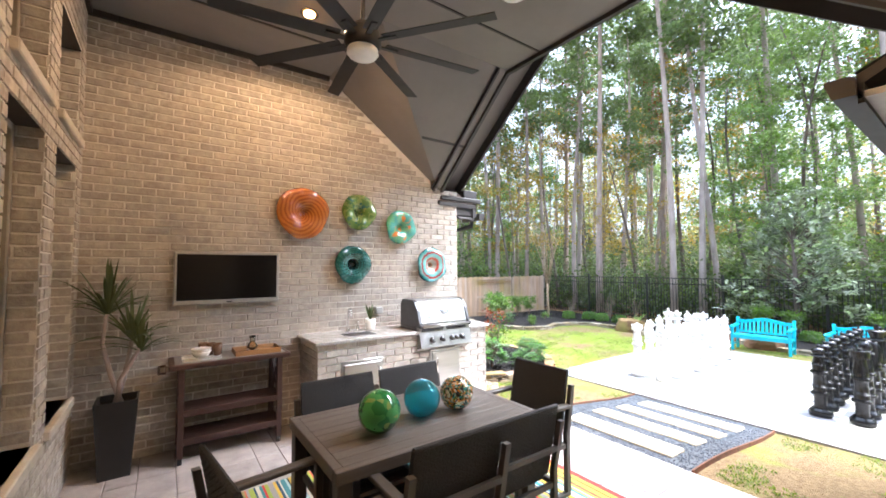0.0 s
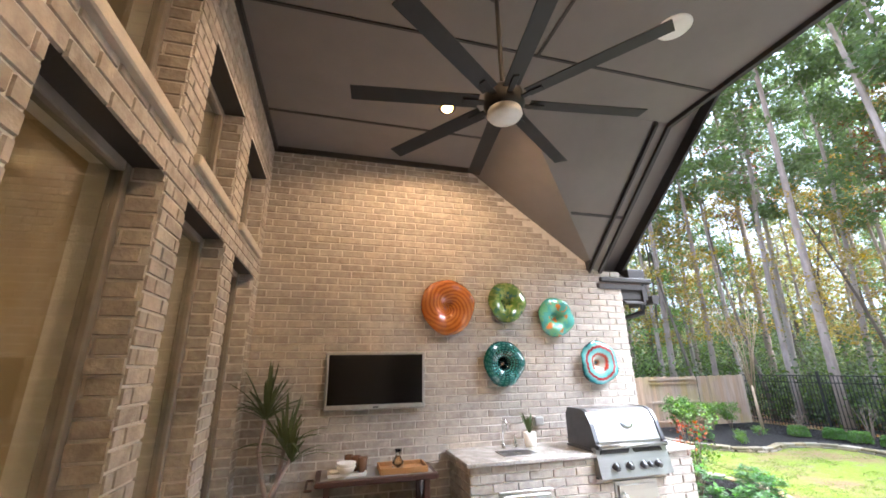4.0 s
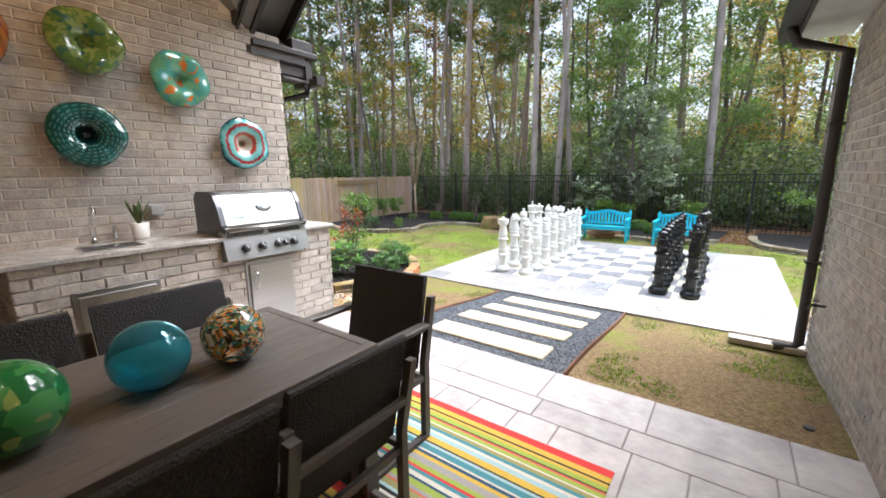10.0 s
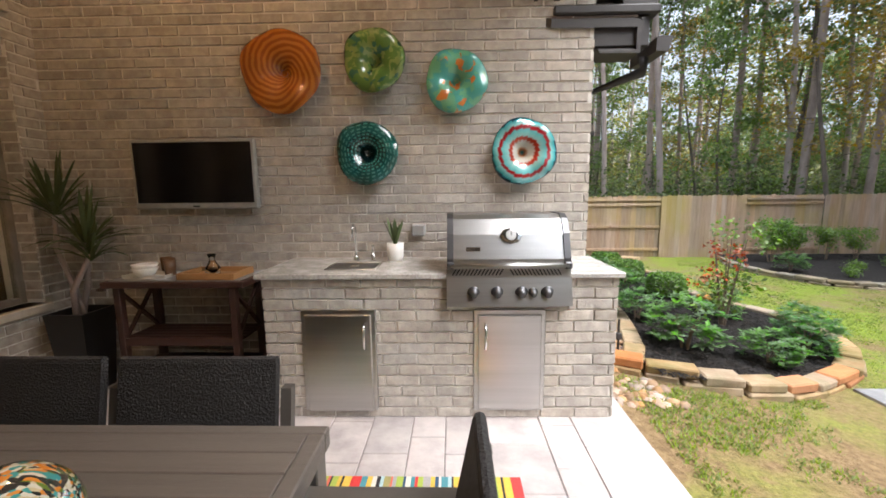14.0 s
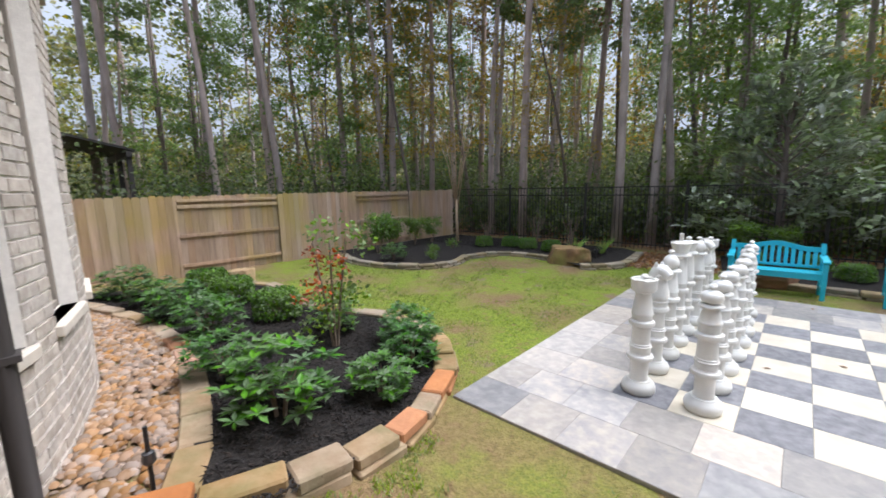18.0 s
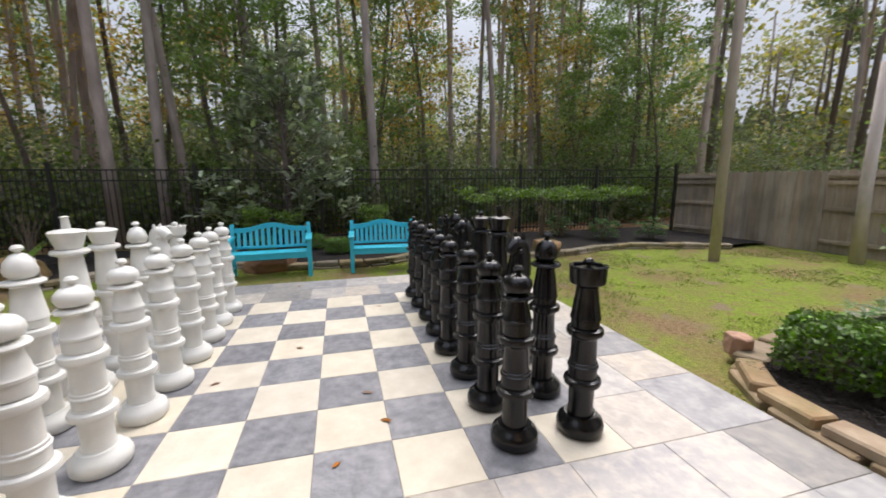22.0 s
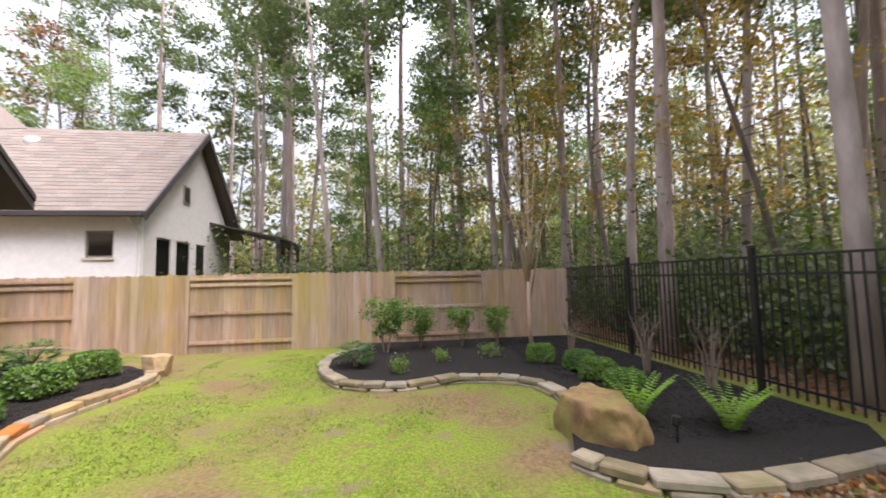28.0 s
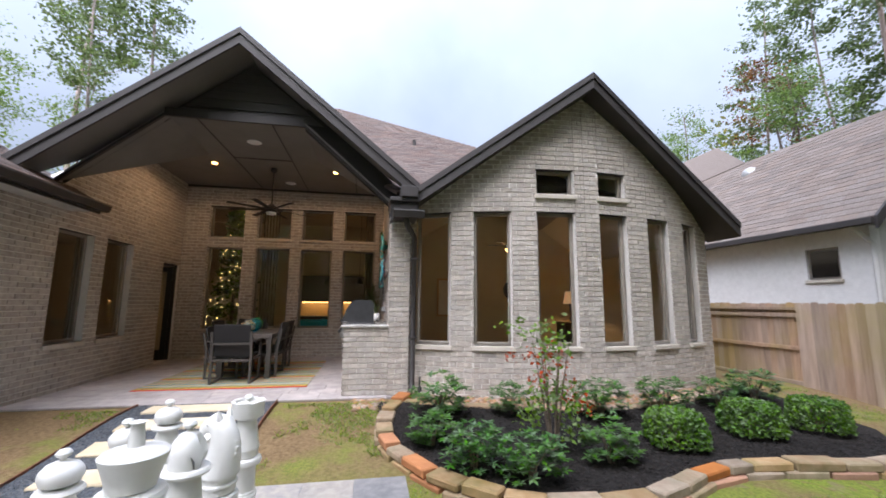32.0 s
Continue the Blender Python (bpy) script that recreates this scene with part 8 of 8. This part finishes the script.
# grass blades over the lawn
def grass(name, count, area, label, mtl, h):
    g = random.Random(count)
    v, f = [], []
    for _ in range(count):
        x, y = g.uniform(*area[:2]), g.uniform(*area[2:])
        if noise.noise((x * 0.75, y * 0.75, 4.0)) + 0.5 * noise.noise((x * 3, y * 3, 1.0)) < -0.04 + (0.2 if x < 0 else 0) + g.uniform(-.15, .15):
            continue
        if any(a < x < b and c < y < d for a, b, c, d in ((TX0 - 0.02, TX1 + 0.02, TY0 - 0.02, TY1 + 0.02), (PX0, PX1 + 0.1, PY0 - 0.02, PY1 + 0.02))):
            continue
        z = ground_z(x, y)
        for _ in range(3):
            a = g.uniform(0, 6.28)
            L = h * g.uniform(0.5, 1.3)
            dx, dy = math.cos(a), math.sin(a)
            ox, oy = x + g.uniform(-.02, .02), y + g.uniform(-.02, .02)
            i = len(v)
            w = 0.006
            v += [(ox - dy * w, oy + dx * w, z - 0.004), (ox + dy * w, oy - dx * w, z - 0.004), (ox + dx * L * 0.8, oy + dy * L * 0.8, z + L * 0.75)]
            f.append((i, i + 1, i + 2))
    tagged(part(name, raw(name, v, f), mtl), label, "grass", kind="stuff")


m_blade = leaf_mat("grass_blade", (0.125, 0.185, 0.022), (0.215, 0.275, 0.04), island=0.3, thin=0.35)
grass("lawn_grass", 42000, (-3.2, 5.8, 2.3, 10.3), "short green lawn grass with bare patches", m_blade, 0.026)
grass("lawn_grass", 36000, (-1.0, 8.0, -9.5, -2.7), "short green lawn grass with bare patches", m_blade, 0.026)
grass("lawn_grass", 5200, (-3.25, -0.9, -2.8, -1.0), "thin grass on worn bare soil", m_blade, 0.03)
grass("lawn_grass", 6000, (-3.25, -0.9, 0.9, 2.6), "sparse grass on bare soil beside the walk", m_blade, 0.035)
grass("lawn_grass", 4000, (4.4, 5.6, -3, 3), "narrow strip of grass before the benches", m_blade, 0.026)


# fallen leaves on the board and the patio edge
m_dry = mat("dry_leaf", (0.34, 0.15, 0.05), (0.24, 0.10, 0.035), 30, 0.7, bump=0.2, rand=0.3)
r6 = random.Random(12)
for x, y in ((0.62, -0.42), (0.30, -0.12), (0.98, -0.33), (1.9, 0.2), (2.9, -0.6), (-0.5, -1.2), (1.4, 0.75), (4.1, 0.4), (4.2, -1.9)):
    w, L = r6.uniform(0.012, 0.02), r6.uniform(0.03, 0.05)
    v = [(-L, 0, 0.004), (-L * 0.3, w, 0.010), (L * 0.5, w * 0.8, 0.008), (L, 0, 0.014), (L * 0.5, -w * 0.8, 0.007), (-L * 0.3, -w, 0.011), (0, 0, 0.003)]
    ob = tagged(part("fallen_leaf", raw("fallen_leaf", v, [(6, 0, 1), (6, 1, 2), (6, 2, 3), (6, 3, 4), (6, 4, 5), (6, 5, 0)]), m_dry), "small dry brown leaf lying on the tiles", "leaf", "fallen leaves on the terrace")
    ob.matrix_world = pose(x, y, 0.001, 0, 0, r6.uniform(0, 360))
st = thing("stake_light", "small black stake light in the corner bed", "garden light", (5.95, 4.2, 0.05))
part("stake", tube([(0, 0, -0.08), (0, 0, 0.16)], 0.012, 8), m_black, st)
part("lamp_head", lathe([(0.02, 0.14), (0.04, 0.16), (0.035, 0.22), (0, 0.23)], 12), m_black, st)
# wood chips on the mulch
def chips(name, count, at, label):
    g = random.Random(count)
    v, f = [], []
    for _ in range(count):
        p = at(g)
        if p is None:
            continue
        a, L, w = g.uniform(0, 6.28), g.uniform(0.015, 0.045), g.uniform(0.004, 0.010)
        c, q, t = math.cos(a), math.sin(a), g.uniform(-0.012, 0.012)
        i = len(v)
        v += [(p[0] - c * L - q * w, p[1] - q * L + c * w, p[2] + 0.006 - t), (p[0] - c * L + q * w, p[1] - q * L - c * w, p[2] + 0.008 - t), (p[0] + c * L, p[1] + q * L, p[2] + 0.012 + t), (p[0], p[1], p[2] + 0.018)]
        f += [(i, i + 1, i + 3), (i + 1, i + 2, i + 3), (i + 2, i, i + 3)]
    tagged(part(name, raw(name, v, f), m_chip), label, "mulch", kind="stuff")


m_chip = mat("dark_wood_chip", (0.013, 0.011, 0.010), (0.033, 0.028, 0.025), 60, 0.9, bump=0.2, island=0.5, spec=0.3)


def in_bed1(g):
    y = g.uniform(2.5, 8.6)
    xi = np.interp(y, [p[1] for p in IN1], [p[0] for p in IN1])
    xo = np.interp(y, [2.56, 2.62, 2.82, 2.99, 3.25, 3.6, 4.1, 4.8, 5.5, 6.1, 6.9, 7.7, 8.35], [-1.95, -1.5, -1.1, -0.75, -0.48, -0.18, -0.03, -0.05, -0.36, -0.48, -0.38, -0.25, -0.5])
    if xo - 0.12 < xi + 0.1:
        return None
    x = g.uniform(xi + 0.1, xo - 0.12)
    return (x, y, bed1z(x, y))


chips("mulch_chips", 9000, in_bed1, "loose dark wood chips in the bay bed")
chips("mulch_chips", 7000, lambda g: (lambda x, y: (x, y, flat_z(x, y)))(g.uniform(5.9, 7.9), g.uniform(4.2, 10.3)), "loose dark wood chips in the corner bed")
chips("mulch_chips", 2500, lambda g: (lambda x, y: (x, y, ground_z(x, y) + 0.12))(g.uniform(-0.9, 0.55), g.uniform(-5.5, -3.1)), "loose dark wood chips in the wing bed")

# ================================================================ rooms behind the windows
m_plaster = mat("warm_plaster", (0.40, 0.33, 0.22), (0.35, 0.29, 0.19), 2, 0.8, bump=0.05)
m_wood_in = mat("wood_floor", (0.16, 0.09, 0.045), (0.11, 0.06, 0.03), 3, 0.4, bump=0.05, stretch=(0.5, 6, 1))
m_drape = mat("olive_drape", (0.13, 0.11, 0.07), (0.09, 0.075, 0.045), 4, 0.9, bump=0.2)
m_cabinet = mat("dark_cabinet", (0.05, 0.04, 0.035), None, 4, 0.5)
m_sofa = mat("turquoise_cloth", (0.02, 0.24, 0.30), None, 9, 0.9)
m_amber = glow_mat("amber_glow", (1.0, 0.50, 0.13), 3.0)
m_fairy = glow_mat("fairy_lights", (1.0, 0.66, 0.18), 9.0)


def room(tag, x0, x1, y0, y1, z0, z1, skip=()):
    for nm, q in (("floor", (x0, x1, y0, y1, z0 - 0.1, z0)), ("ceiling", (x0, x1, y0, y1, z1, z1 + 0.1)), ("x0", (x0 - 0.1, x0, y0, y1, z0, z1)),
                  ("x1", (x1, x1 + 0.1, y0, y1, z0, z1)), ("y0", (x0, x1, y0 - 0.1, y0, z0, z1)), ("y1", (x0, x1, y1, y1 + 0.1, z0, z1))):
        if nm in skip:
            continue
        lab = {"floor": "wooden room floor", "ceiling": "plain room ceiling"}.get(nm, "warm beige inside wall")
        solid(f"{'wall_' if nm[0] in 'xy' else ''}{nm}_{tag}", B(*q), m_wood_in if nm == "floor" else m_plaster, lab, "floor" if nm == "floor" else "ceiling" if nm == "ceiling" else "wall")


room("living", -14.5, XW - 0.345, -6.0, YG + 0.3, FLOOR, 5.0, skip=("x1",))
solid("wall_x1_living", B(XW - 0.344, XW - 0.23, -6.0, YL - 0.23, FLOOR, 5.0), m_plaster, "warm beige inside wall", "wall")
room("wing", XW - 0.0, WX1 - 0.24, YL - 4.2, YL - 0.225, FLOOR, 3.1, skip=("y1",))
# bay room with a sloping ceiling under its gable
PENT = [(BY0 + 0.05, FLOOR), (BY1 - 0.05, FLOOR), (BY1 - 0.05, 3.0), (BG_PK[0], 5.05), (BY0 + 0.05, 3.0)]
bm = bmesh.new()
for (ya, za), (yb, zb) in zip(PENT, PENT[1:] + PENT[:1]):
    q = [(-8.3, ya, za), (-3.93, ya, za), (-3.93, yb, zb), (-8.3, yb, zb)]
    bm.faces.new([bm.verts.new(p) for p in q])
bm.faces.new([bm.verts.new((-8.3, y, z)) for y, z in PENT])
solid("wall_bay_room", bm, m_plaster, "warm beige inside walls of the bay room", "wall")
solid("floor_bay_room", prism([(-8.3, BY0 + 0.05), (-3.93, BY0 + 0.05), (-3.35, 4.4), (-3.2, 5.95), (-3.35, 7.5), (-3.93, BY1 - 0.05), (-8.3, BY1 - 0.05)], FLOOR - 0.05, FLOOR + 0.004), m_wood_in, "wooden floor of the bay room", "floor")


def room_light(x, y, z, watts, col=(1, 0.62, 0.28), size=0.02):
    lp = new("lamp", bpy.data.lights.new("lamp", "POINT"))
    lp.data.energy, lp.data.color, lp.data.shadow_soft_size = watts, col, size
    lp.location = (x, y, z)


def pendant(x, y, z, top, label, glow=True):
    ob = thing("pendant_lamp", label, "pendant lamp", (x, y, z))
    part("cord", tube([(0, 0, 0.2), (0, 0, top - z)], 0.008, 6), m_black, ob)
    part("shade", lathe([(0.03, 0.24), (0.06, 0.22), (0.14, 0.10), (0.16, 0.0), (0.15, 0.0), (0.05, 0.2)], 18), m_black, ob)
    part("bulb", lathe([(0, 0.0), (0.05, 0.03), (0.05, 0.08), (0, 0.1)], 12), m_amber, ob)
    return ob


pendant(-12.0, 0.75, 2.35, 5.0, "dark pendant lamp glowing over the kitchen")
pendant(-12.0, 1.9, 2.35, 5.0, "dark pendant lamp glowing over the kitchen")
room_light(-12.0, 1.3, 2.2, 8)
# added fill light for the living room, belongs to no fixture
room_light(-11.0, -1.6, 4.7, 1.5)
kit = thing("kitchen_cabinets", "dark kitchen cabinets with lit backsplash", "cabinet", (-14.2, 1.0, FLOOR))
part("base_unit", B(-0.28, 0.3, -1.6, 1.6, 0, 0.9, 0.01), m_cabinet, kit)
part("wall_unit", B(-0.28, 0.05, -1.6, 1.6, 1.5, 2.6, 0.01), m_cabinet, kit)
part("under_cabinet_light", B(-0.2, 0.0, -1.5, 1.5, 1.47, 1.499), m_amber, kit, "warm light strip under the wall units")
part("worktop", B(-0.28, 0.33, -1.62, 1.62, 0.901, 0.94, 0.005), m_granite, kit)
sofa = thing("sofa", "turquoise cloth sofa in the living room", "sofa", (-10.2, 0.9, FLOOR), 0)
part("seat", B(-0.4, 0.4, -0.9, 0.9, 0.12, 0.45, 0.05), m_sofa, sofa)
part("backrest", B(0.3, 0.5, -0.9, 0.9, 0.3, 0.95, 0.05), m_sofa, sofa)
for s in (-1, 1):
    part("armrest", B(-0.4, 0.5, s * 0.98 - 0.09, s * 0.98 + 0.09, 0.1, 0.65, 0.04), m_sofa, sofa)
xt = thing("christmas_tree", "tall dark christmas tree with warm fairy lights", "christmas tree", (-9.3, -1.62, FLOOR))
r5 = random.Random(2)
part("trunk", tube([(0, 0, 0), (0, 0, 4.2)], [0.06, 0.01], 8), m_bark_d, xt)
part("branches", raw("branches", *leaf_cloud(r5, [((math.cos(a) * w, math.sin(a) * w, 0.4 + 3.8 * t), 0.2, 0.5) for t, a in [(r5.random(), r5.uniform(0, 6.28)) for _ in range(160)] for w in [0.6 * (1 - t) + 0.05]], 26, 0.12)), m_under, xt)
bm = bmesh.new()
for _ in range(170):
    t, a = r5.random(), r5.uniform(0, 6.28)
    w = 0.68 * (1 - t) + 0.08
    bmesh.ops.create_icosphere(bm, subdivisions=1, radius=0.009, matrix=Matrix.Translation((math.cos(a) * w, math.sin(a) * w, 0.4 + 3.85 * t)))
part("fairy_lights", bm, m_fairy, xt, "small warm fairy lights")
for y in (-0.55, 2.36):
    dr = thing("drape", "olive drape beside a patio window", "curtain", (XW - 0.52, y, FLOOR))
    part("cloth", prism([(0.05 * (k % 2), -0.22 + 0.04 * k) for k in range(12)] + [(0.01 + 0.05 * (k % 2) + 0.02, -0.22 + 0.04 * k) for k in range(11, -1, -1)], 0.02, 4.5, "z"), m_drape, dr)
# bay room: lit picture wall, table lamp
room_light(-7.4, 8.0, FLOOR + 1.62, 12)
tl = thing("table_lamp", "table lamp with a glowing cream shade", "lamp", (-7.4, 8.0, FLOOR))
part("stand", B(-0.3, 0.3, -0.3, 0.3, 0, 1.0, 0.01), m_cabinet, tl)
part("stem", tube([(0, 0, 1.0), (0, 0, 1.5)], 0.03, 8), m_black, tl)
part("shade", lathe([(0.13, 1.85), (0.2, 1.5), (0.19, 1.5), (0.12, 1.85)], 20), glow_mat("lamp_shade_glow", (1.0, 0.62, 0.28), 0.12), tl)
rf = thing("ceiling_fan", "dark indoor ceiling fan with an amber glass bowl lamp", "ceiling fan", (-6.0, 5.74, 2.92))
part("downrod", tube([(0, 0, 0.3), (0, 0, 2.05)], 0.015, 8), m_black, rf)
part("motor", lathe([(0, 0.12), (0.12, 0.14), (0.14, 0.22), (0.08, 0.30), (0, 0.31)], 20), m_black, rf, smooth=True)
part("bowl", lathe([(0, -0.03), (0.10, 0.0), (0.16, 0.07), (0.17, 0.10), (0, 0.11)], 20), m_amber, rf, "amber glass bowl", smooth=True)
for k in range(5):
    part("blade", B(0.15, 0.62, -0.06, 0.06, 0.205, 0.215, 0.003, Matrix.Rotation(radians(72 * k + 20), 4, "Z")), m_cabinet, rf)
room_light(-6.0, 5.74, 2.8, 9)
mi = thing("round_mirror", "round dark-framed mirror on the bay room wall", "mirror", (0, 0, 0))
mi.matrix_world = pose(-8.28, 6.59, 2.09, 0, 90, 0)
part("frame", lathe([(0.18, 0.0), (0.30, 0.0), (0.30, 0.03), (0.26, 0.05), (0.18, 0.03)], 28), m_black, mi)
part("glass", lathe([(0, 0.012), (0.185, 0.012), (0.185, 0.002)], 28), m_black, mi)
pc = thing("framed_picture", "pale framed picture on the bay room wall", "picture", (-8.28, 4.6, 1.3))
part("frame", B(0, 0.03, -0.35, 0.35, 0, 1.1, 0.004), m_tray, pc)
part("canvas", B(0.0301, 0.035, -0.3, 0.3, 0.05, 1.05), m_caststone, pc)
for y in (7.72, 8.72):
    dr = thing("drape", "grey-green drape beside a bay window", "curtain", (-4.0, y, FLOOR))
    part("cloth", prism([(0.05 * (k % 2), -0.2 + 0.04 * k) for k in range(10)] + [(0.02 + 0.05 * (k % 2), -0.2 + 0.04 * k) for k in range(9, -1, -1)], 0.02, 2.9, "z"), m_drape, dr)
# invented light that brightens the wing room behind its drapes, no lamp known here
room_light(-5.2, YL - 2.0, 2.9, 5)
for x in (-4.15, -5.4):
    dr = thing("drape", "olive drape in a wing window", "curtain", (x, YL - 0.5, FLOOR))
    part("cloth", prism([(-0.18 + 0.04 * k, 0.05 * (k % 2)) for k in range(10)] + [(-0.18 + 0.04 * k, 0.02 + 0.05 * (k % 2)) for k in range(9, -1, -1)], 0.02, 2.85, "z"), m_drape, dr)
# the patio door, standing open inwards
dx0, dx1 = LHOLES[2][0], LHOLES[2][1]
door = thing("door_1", "black glazed patio door", "door", (dx0 + 0.04, YL - 0.12, FLOOR), kind="structure")
DW, DH = dx1 - dx0 - 0.08, 2.36
door.matrix_world = pose(dx0 + 0.04, YL - 0.12, FLOOR, 0, 0, -78)
for nm, q in (("stile", (0, 0.12, 0.0, DH)), ("stile", (DW - 0.12, DW, 0.0, DH)), ("rail", (0.121, DW - 0.121, 0, 0.25)), ("rail", (0.121, DW - 0.121, DH - 0.13, DH))):
    part(nm, B(q[0], q[1], -0.022, 0.022, q[2], q[3], 0.004), m_black, door)
gp = part("pane", B(0.12, DW - 0.12, -0.004, 0.004, 0.25, DH - 0.13), m_pane, door)
gp.visible_shadow = False
part("door_handle", tube([(DW - 0.06, -0.03, 1.0), (DW - 0.06, -0.07, 1.0), (DW - 0.17, -0.07, 1.0)], 0.011, 8), m_chrome, door, "chrome lever handle")
bm = bmesh.new()
for q in ((dx0, dx0 + 0.04, FLOOR, FLOOR + 2.42), (dx1 - 0.04, dx1, FLOOR, FLOOR + 2.42), (dx0 + 0.04, dx1 - 0.04, FLOOR + 2.37, FLOOR + 2.42)):
    box(bm, q[0], q[1], YL - 0.2, YL - 0.05, q[2], q[3])
solid("door_frame", bm, m_black, "black door frame", "door frame")

# ================================================================ neighbour's house
m_nbrick = mat("white_painted_brick", (0.70, 0.69, 0.68), (0.62, 0.61, 0.60), 10, 0.8, bump=0.2, bscale=40, island=0.05)
m_nstucco = mat("grey_white_stucco", (0.56, 0.55, 0.54), (0.50, 0.49, 0.48), 6, 0.85, bump=0.15)
m_nroof = mat("grey_brown_shingle", (0.20, 0.165, 0.145), (0.14, 0.115, 0.10), 20, 0.95, bump=0.4, bscale=120, island=0.15)
nb = thing("neighbour_house", "white brick neighbouring house with grey-brown shingle roof", "house", (0, 0, 0))
NX, NY, NYB, NE = -3.05, 12.35, 18.6, 3.35
PY_, PZ_ = 15.5, 6.65
NWIN = [(-4.30, -3.63, 2.27, 2.98)]
bm = bmesh.new()
for a, b, z0, z1 in slab_with_holes(-22, NX, -0.2, NE, NWIN):
    box(bm, a, b, NY, NY + 0.25, z0, z1)
part("side_wall", bm, m_nbrick, nb, "white painted brick wall")
GW = [(13.2, 14.0, 0.7, 2.9), (14.3, 15.2, 0.7, 2.9), (15.6, 16.3, 0.7, 2.9)]
bm = bmesh.new()
for a, b, z0, z1 in slab_with_holes(NY + 0.25, NYB, -0.2, NE, GW):
    box(bm, NX - 0.25, NX, a, b, z0, z1)
gt = lambda y: NE + (PZ_ - NE) * (1 - abs(y - PY_) / (PY_ - NY))
prism([(NY + 0.26, NE), (NYB - 0.01, NE), (NYB - 0.01, gt(NYB)), (PY_, PZ_ - 0.03)], NX - 0.25, NX, "x", bm)
part("gable_wall", bm, m_nstucco, nb, "pale grey gable wall")
for i, (a, b, z0, z1) in enumerate(GW + [(14.62, 15.05, 4.15, 4.75)]):
    w = part("window", B(NX - 0.10, NX + (0.03 if i == 3 else -0.04), a, b, z0, z1), m_frame_win, nb, "dark framed window")
    part("pane", B(NX + (0.032 if i == 3 else -0.038), NX + (0.036 if i == 3 else -0.03), a + 0.06, b - 0.06, z0 + 0.06, z1 - 0.06), m_screen, w)
for a, b, z0, z1 in NWIN:
    w = part("window", B(a, b, NY + 0.05, NY + 0.12, z0, z1), m_frame_win, nb, "small square window")
    part("pane", B(a + 0.06, b - 0.06, NY + 0.04, NY + 0.049, z0 + 0.06, z1 - 0.06), m_screen, w)
    part("sill", B(a - 0.04, b + 0.04, NY - 0.05, NY + 0.05, z0 - 0.07, z0, 0.006), m_caststone, w)


def slope_roof(parent, quad, mtl):
    bm = bmesh.new()
    sheet(bm, quad, 0.08)
    bmesh.ops.recalc_face_normals(bm, faces=bm.faces)
    return part("roof", bm, mtl, parent, "grey-brown shingle roof slope")


XR = NX + 0.35
slope_roof(nb, [(XR, NY - 0.4, NE), (XR, PY_, PZ_ + 0.08), (-9.0, PY_, PZ_ + 0.08), (-22, PY_, PZ_ + 0.08), (-22, NY - 0.4, NE)], m_nroof)
slope_roof(nb, [(XR, 2 * PY_ - NY + 0.4, NE), (XR, PY_, PZ_ + 0.08), (-22, PY_, PZ_ + 0.08), (-22, 2 * PY_ - NY + 0.4, NE)], m_nroof)
slope_roof(nb, [(-8.2, PY_ - 0.1, PZ_ + 0.05), (-10.5, PY_ + 1.2, 8.3), (-22, PY_ + 1.2, 8.3), (-22, PY_ - 1.6, 5.3)], m_nroof)
slope_roof(nb, [(-8.2, PY_ - 0.1, PZ_ + 0.05), (-10.5, PY_ + 1.2, 8.3), (-10.5, PY_ + 5, 5.5), (-8.2, PY_ + 3, 5.0)], m_nroof)
run = Vector((0, PY_ - NY + 0.4, PZ_ + 0.08 - NE))
m_shingle_own = m_shingle
m_shingle = m_nroof
shingles(nb, (XR, NY - 0.4, NE + 0.085), (-1, 0, 0), run.normalized(), lambda t: (0, 16.0), int(run.length / 0.2), 0.4, 0.2)
m_shingle = m_shingle_own
for ey, s in ((NY - 0.4, 1), (2 * PY_ - NY + 0.4, -1)):
    part("rake_board", prism([(ey, NE - 0.16), (PY_, PZ_ - 0.08), (PY_, PZ_ + 0.17), (ey, NE + 0.09)], XR, XR + 0.05, "x"), m_darkpaint, nb)
part("gutter", B(-22, XR, NY - 0.5, NY - 0.38, NE - 0.06, NE + 0.07, 0.01), m_darkpaint, nb)
part("downspout", tube([(NX - 0.05, NY - 0.4, NE - 0.05), (NX + 0.06, NY - 0.05, NE - 0.4), (NX + 0.06, NY - 0.05, 0.1)], 0.045, 8), m_nstucco, nb)
part("roof_vent", lathe([(0.0, 0.22), (0.14, 0.20), (0.24, 0.1), (0.26, 0.0)], 18, m=Matrix.Translation((-7.6, 14.9, 6.1)) @ Matrix.Rotation(radians(45), 4, "X")), m_silver, nb, "silver domed roof vent", smooth=True)
pg = thing("patio_cover", "dark wooden lean-to patio cover behind the fence", "patio cover", (0, 0, 0))
bm = bmesh.new()
sheet(bm, [(NX, 16.6, 3.75), (NX + 2.6, 16.6, 3.15), (NX + 2.6, 20.4, 3.15), (NX, 20.4, 3.75)], 0.07)
bmesh.ops.recalc_face_normals(bm, faces=bm.faces)
part("roof", bm, m_darkpaint, pg)
part("beam", B(NX + 2.35, NX + 2.5, 16.6, 20.4, 2.98, 3.16), m_darkpaint, pg)
for y in (16.75, 18.4, 20.2):
    part("post", B(NX + 2.36, NX + 2.49, y - 0.07, y + 0.07, -0.1, 2.98), m_darkpaint, pg)
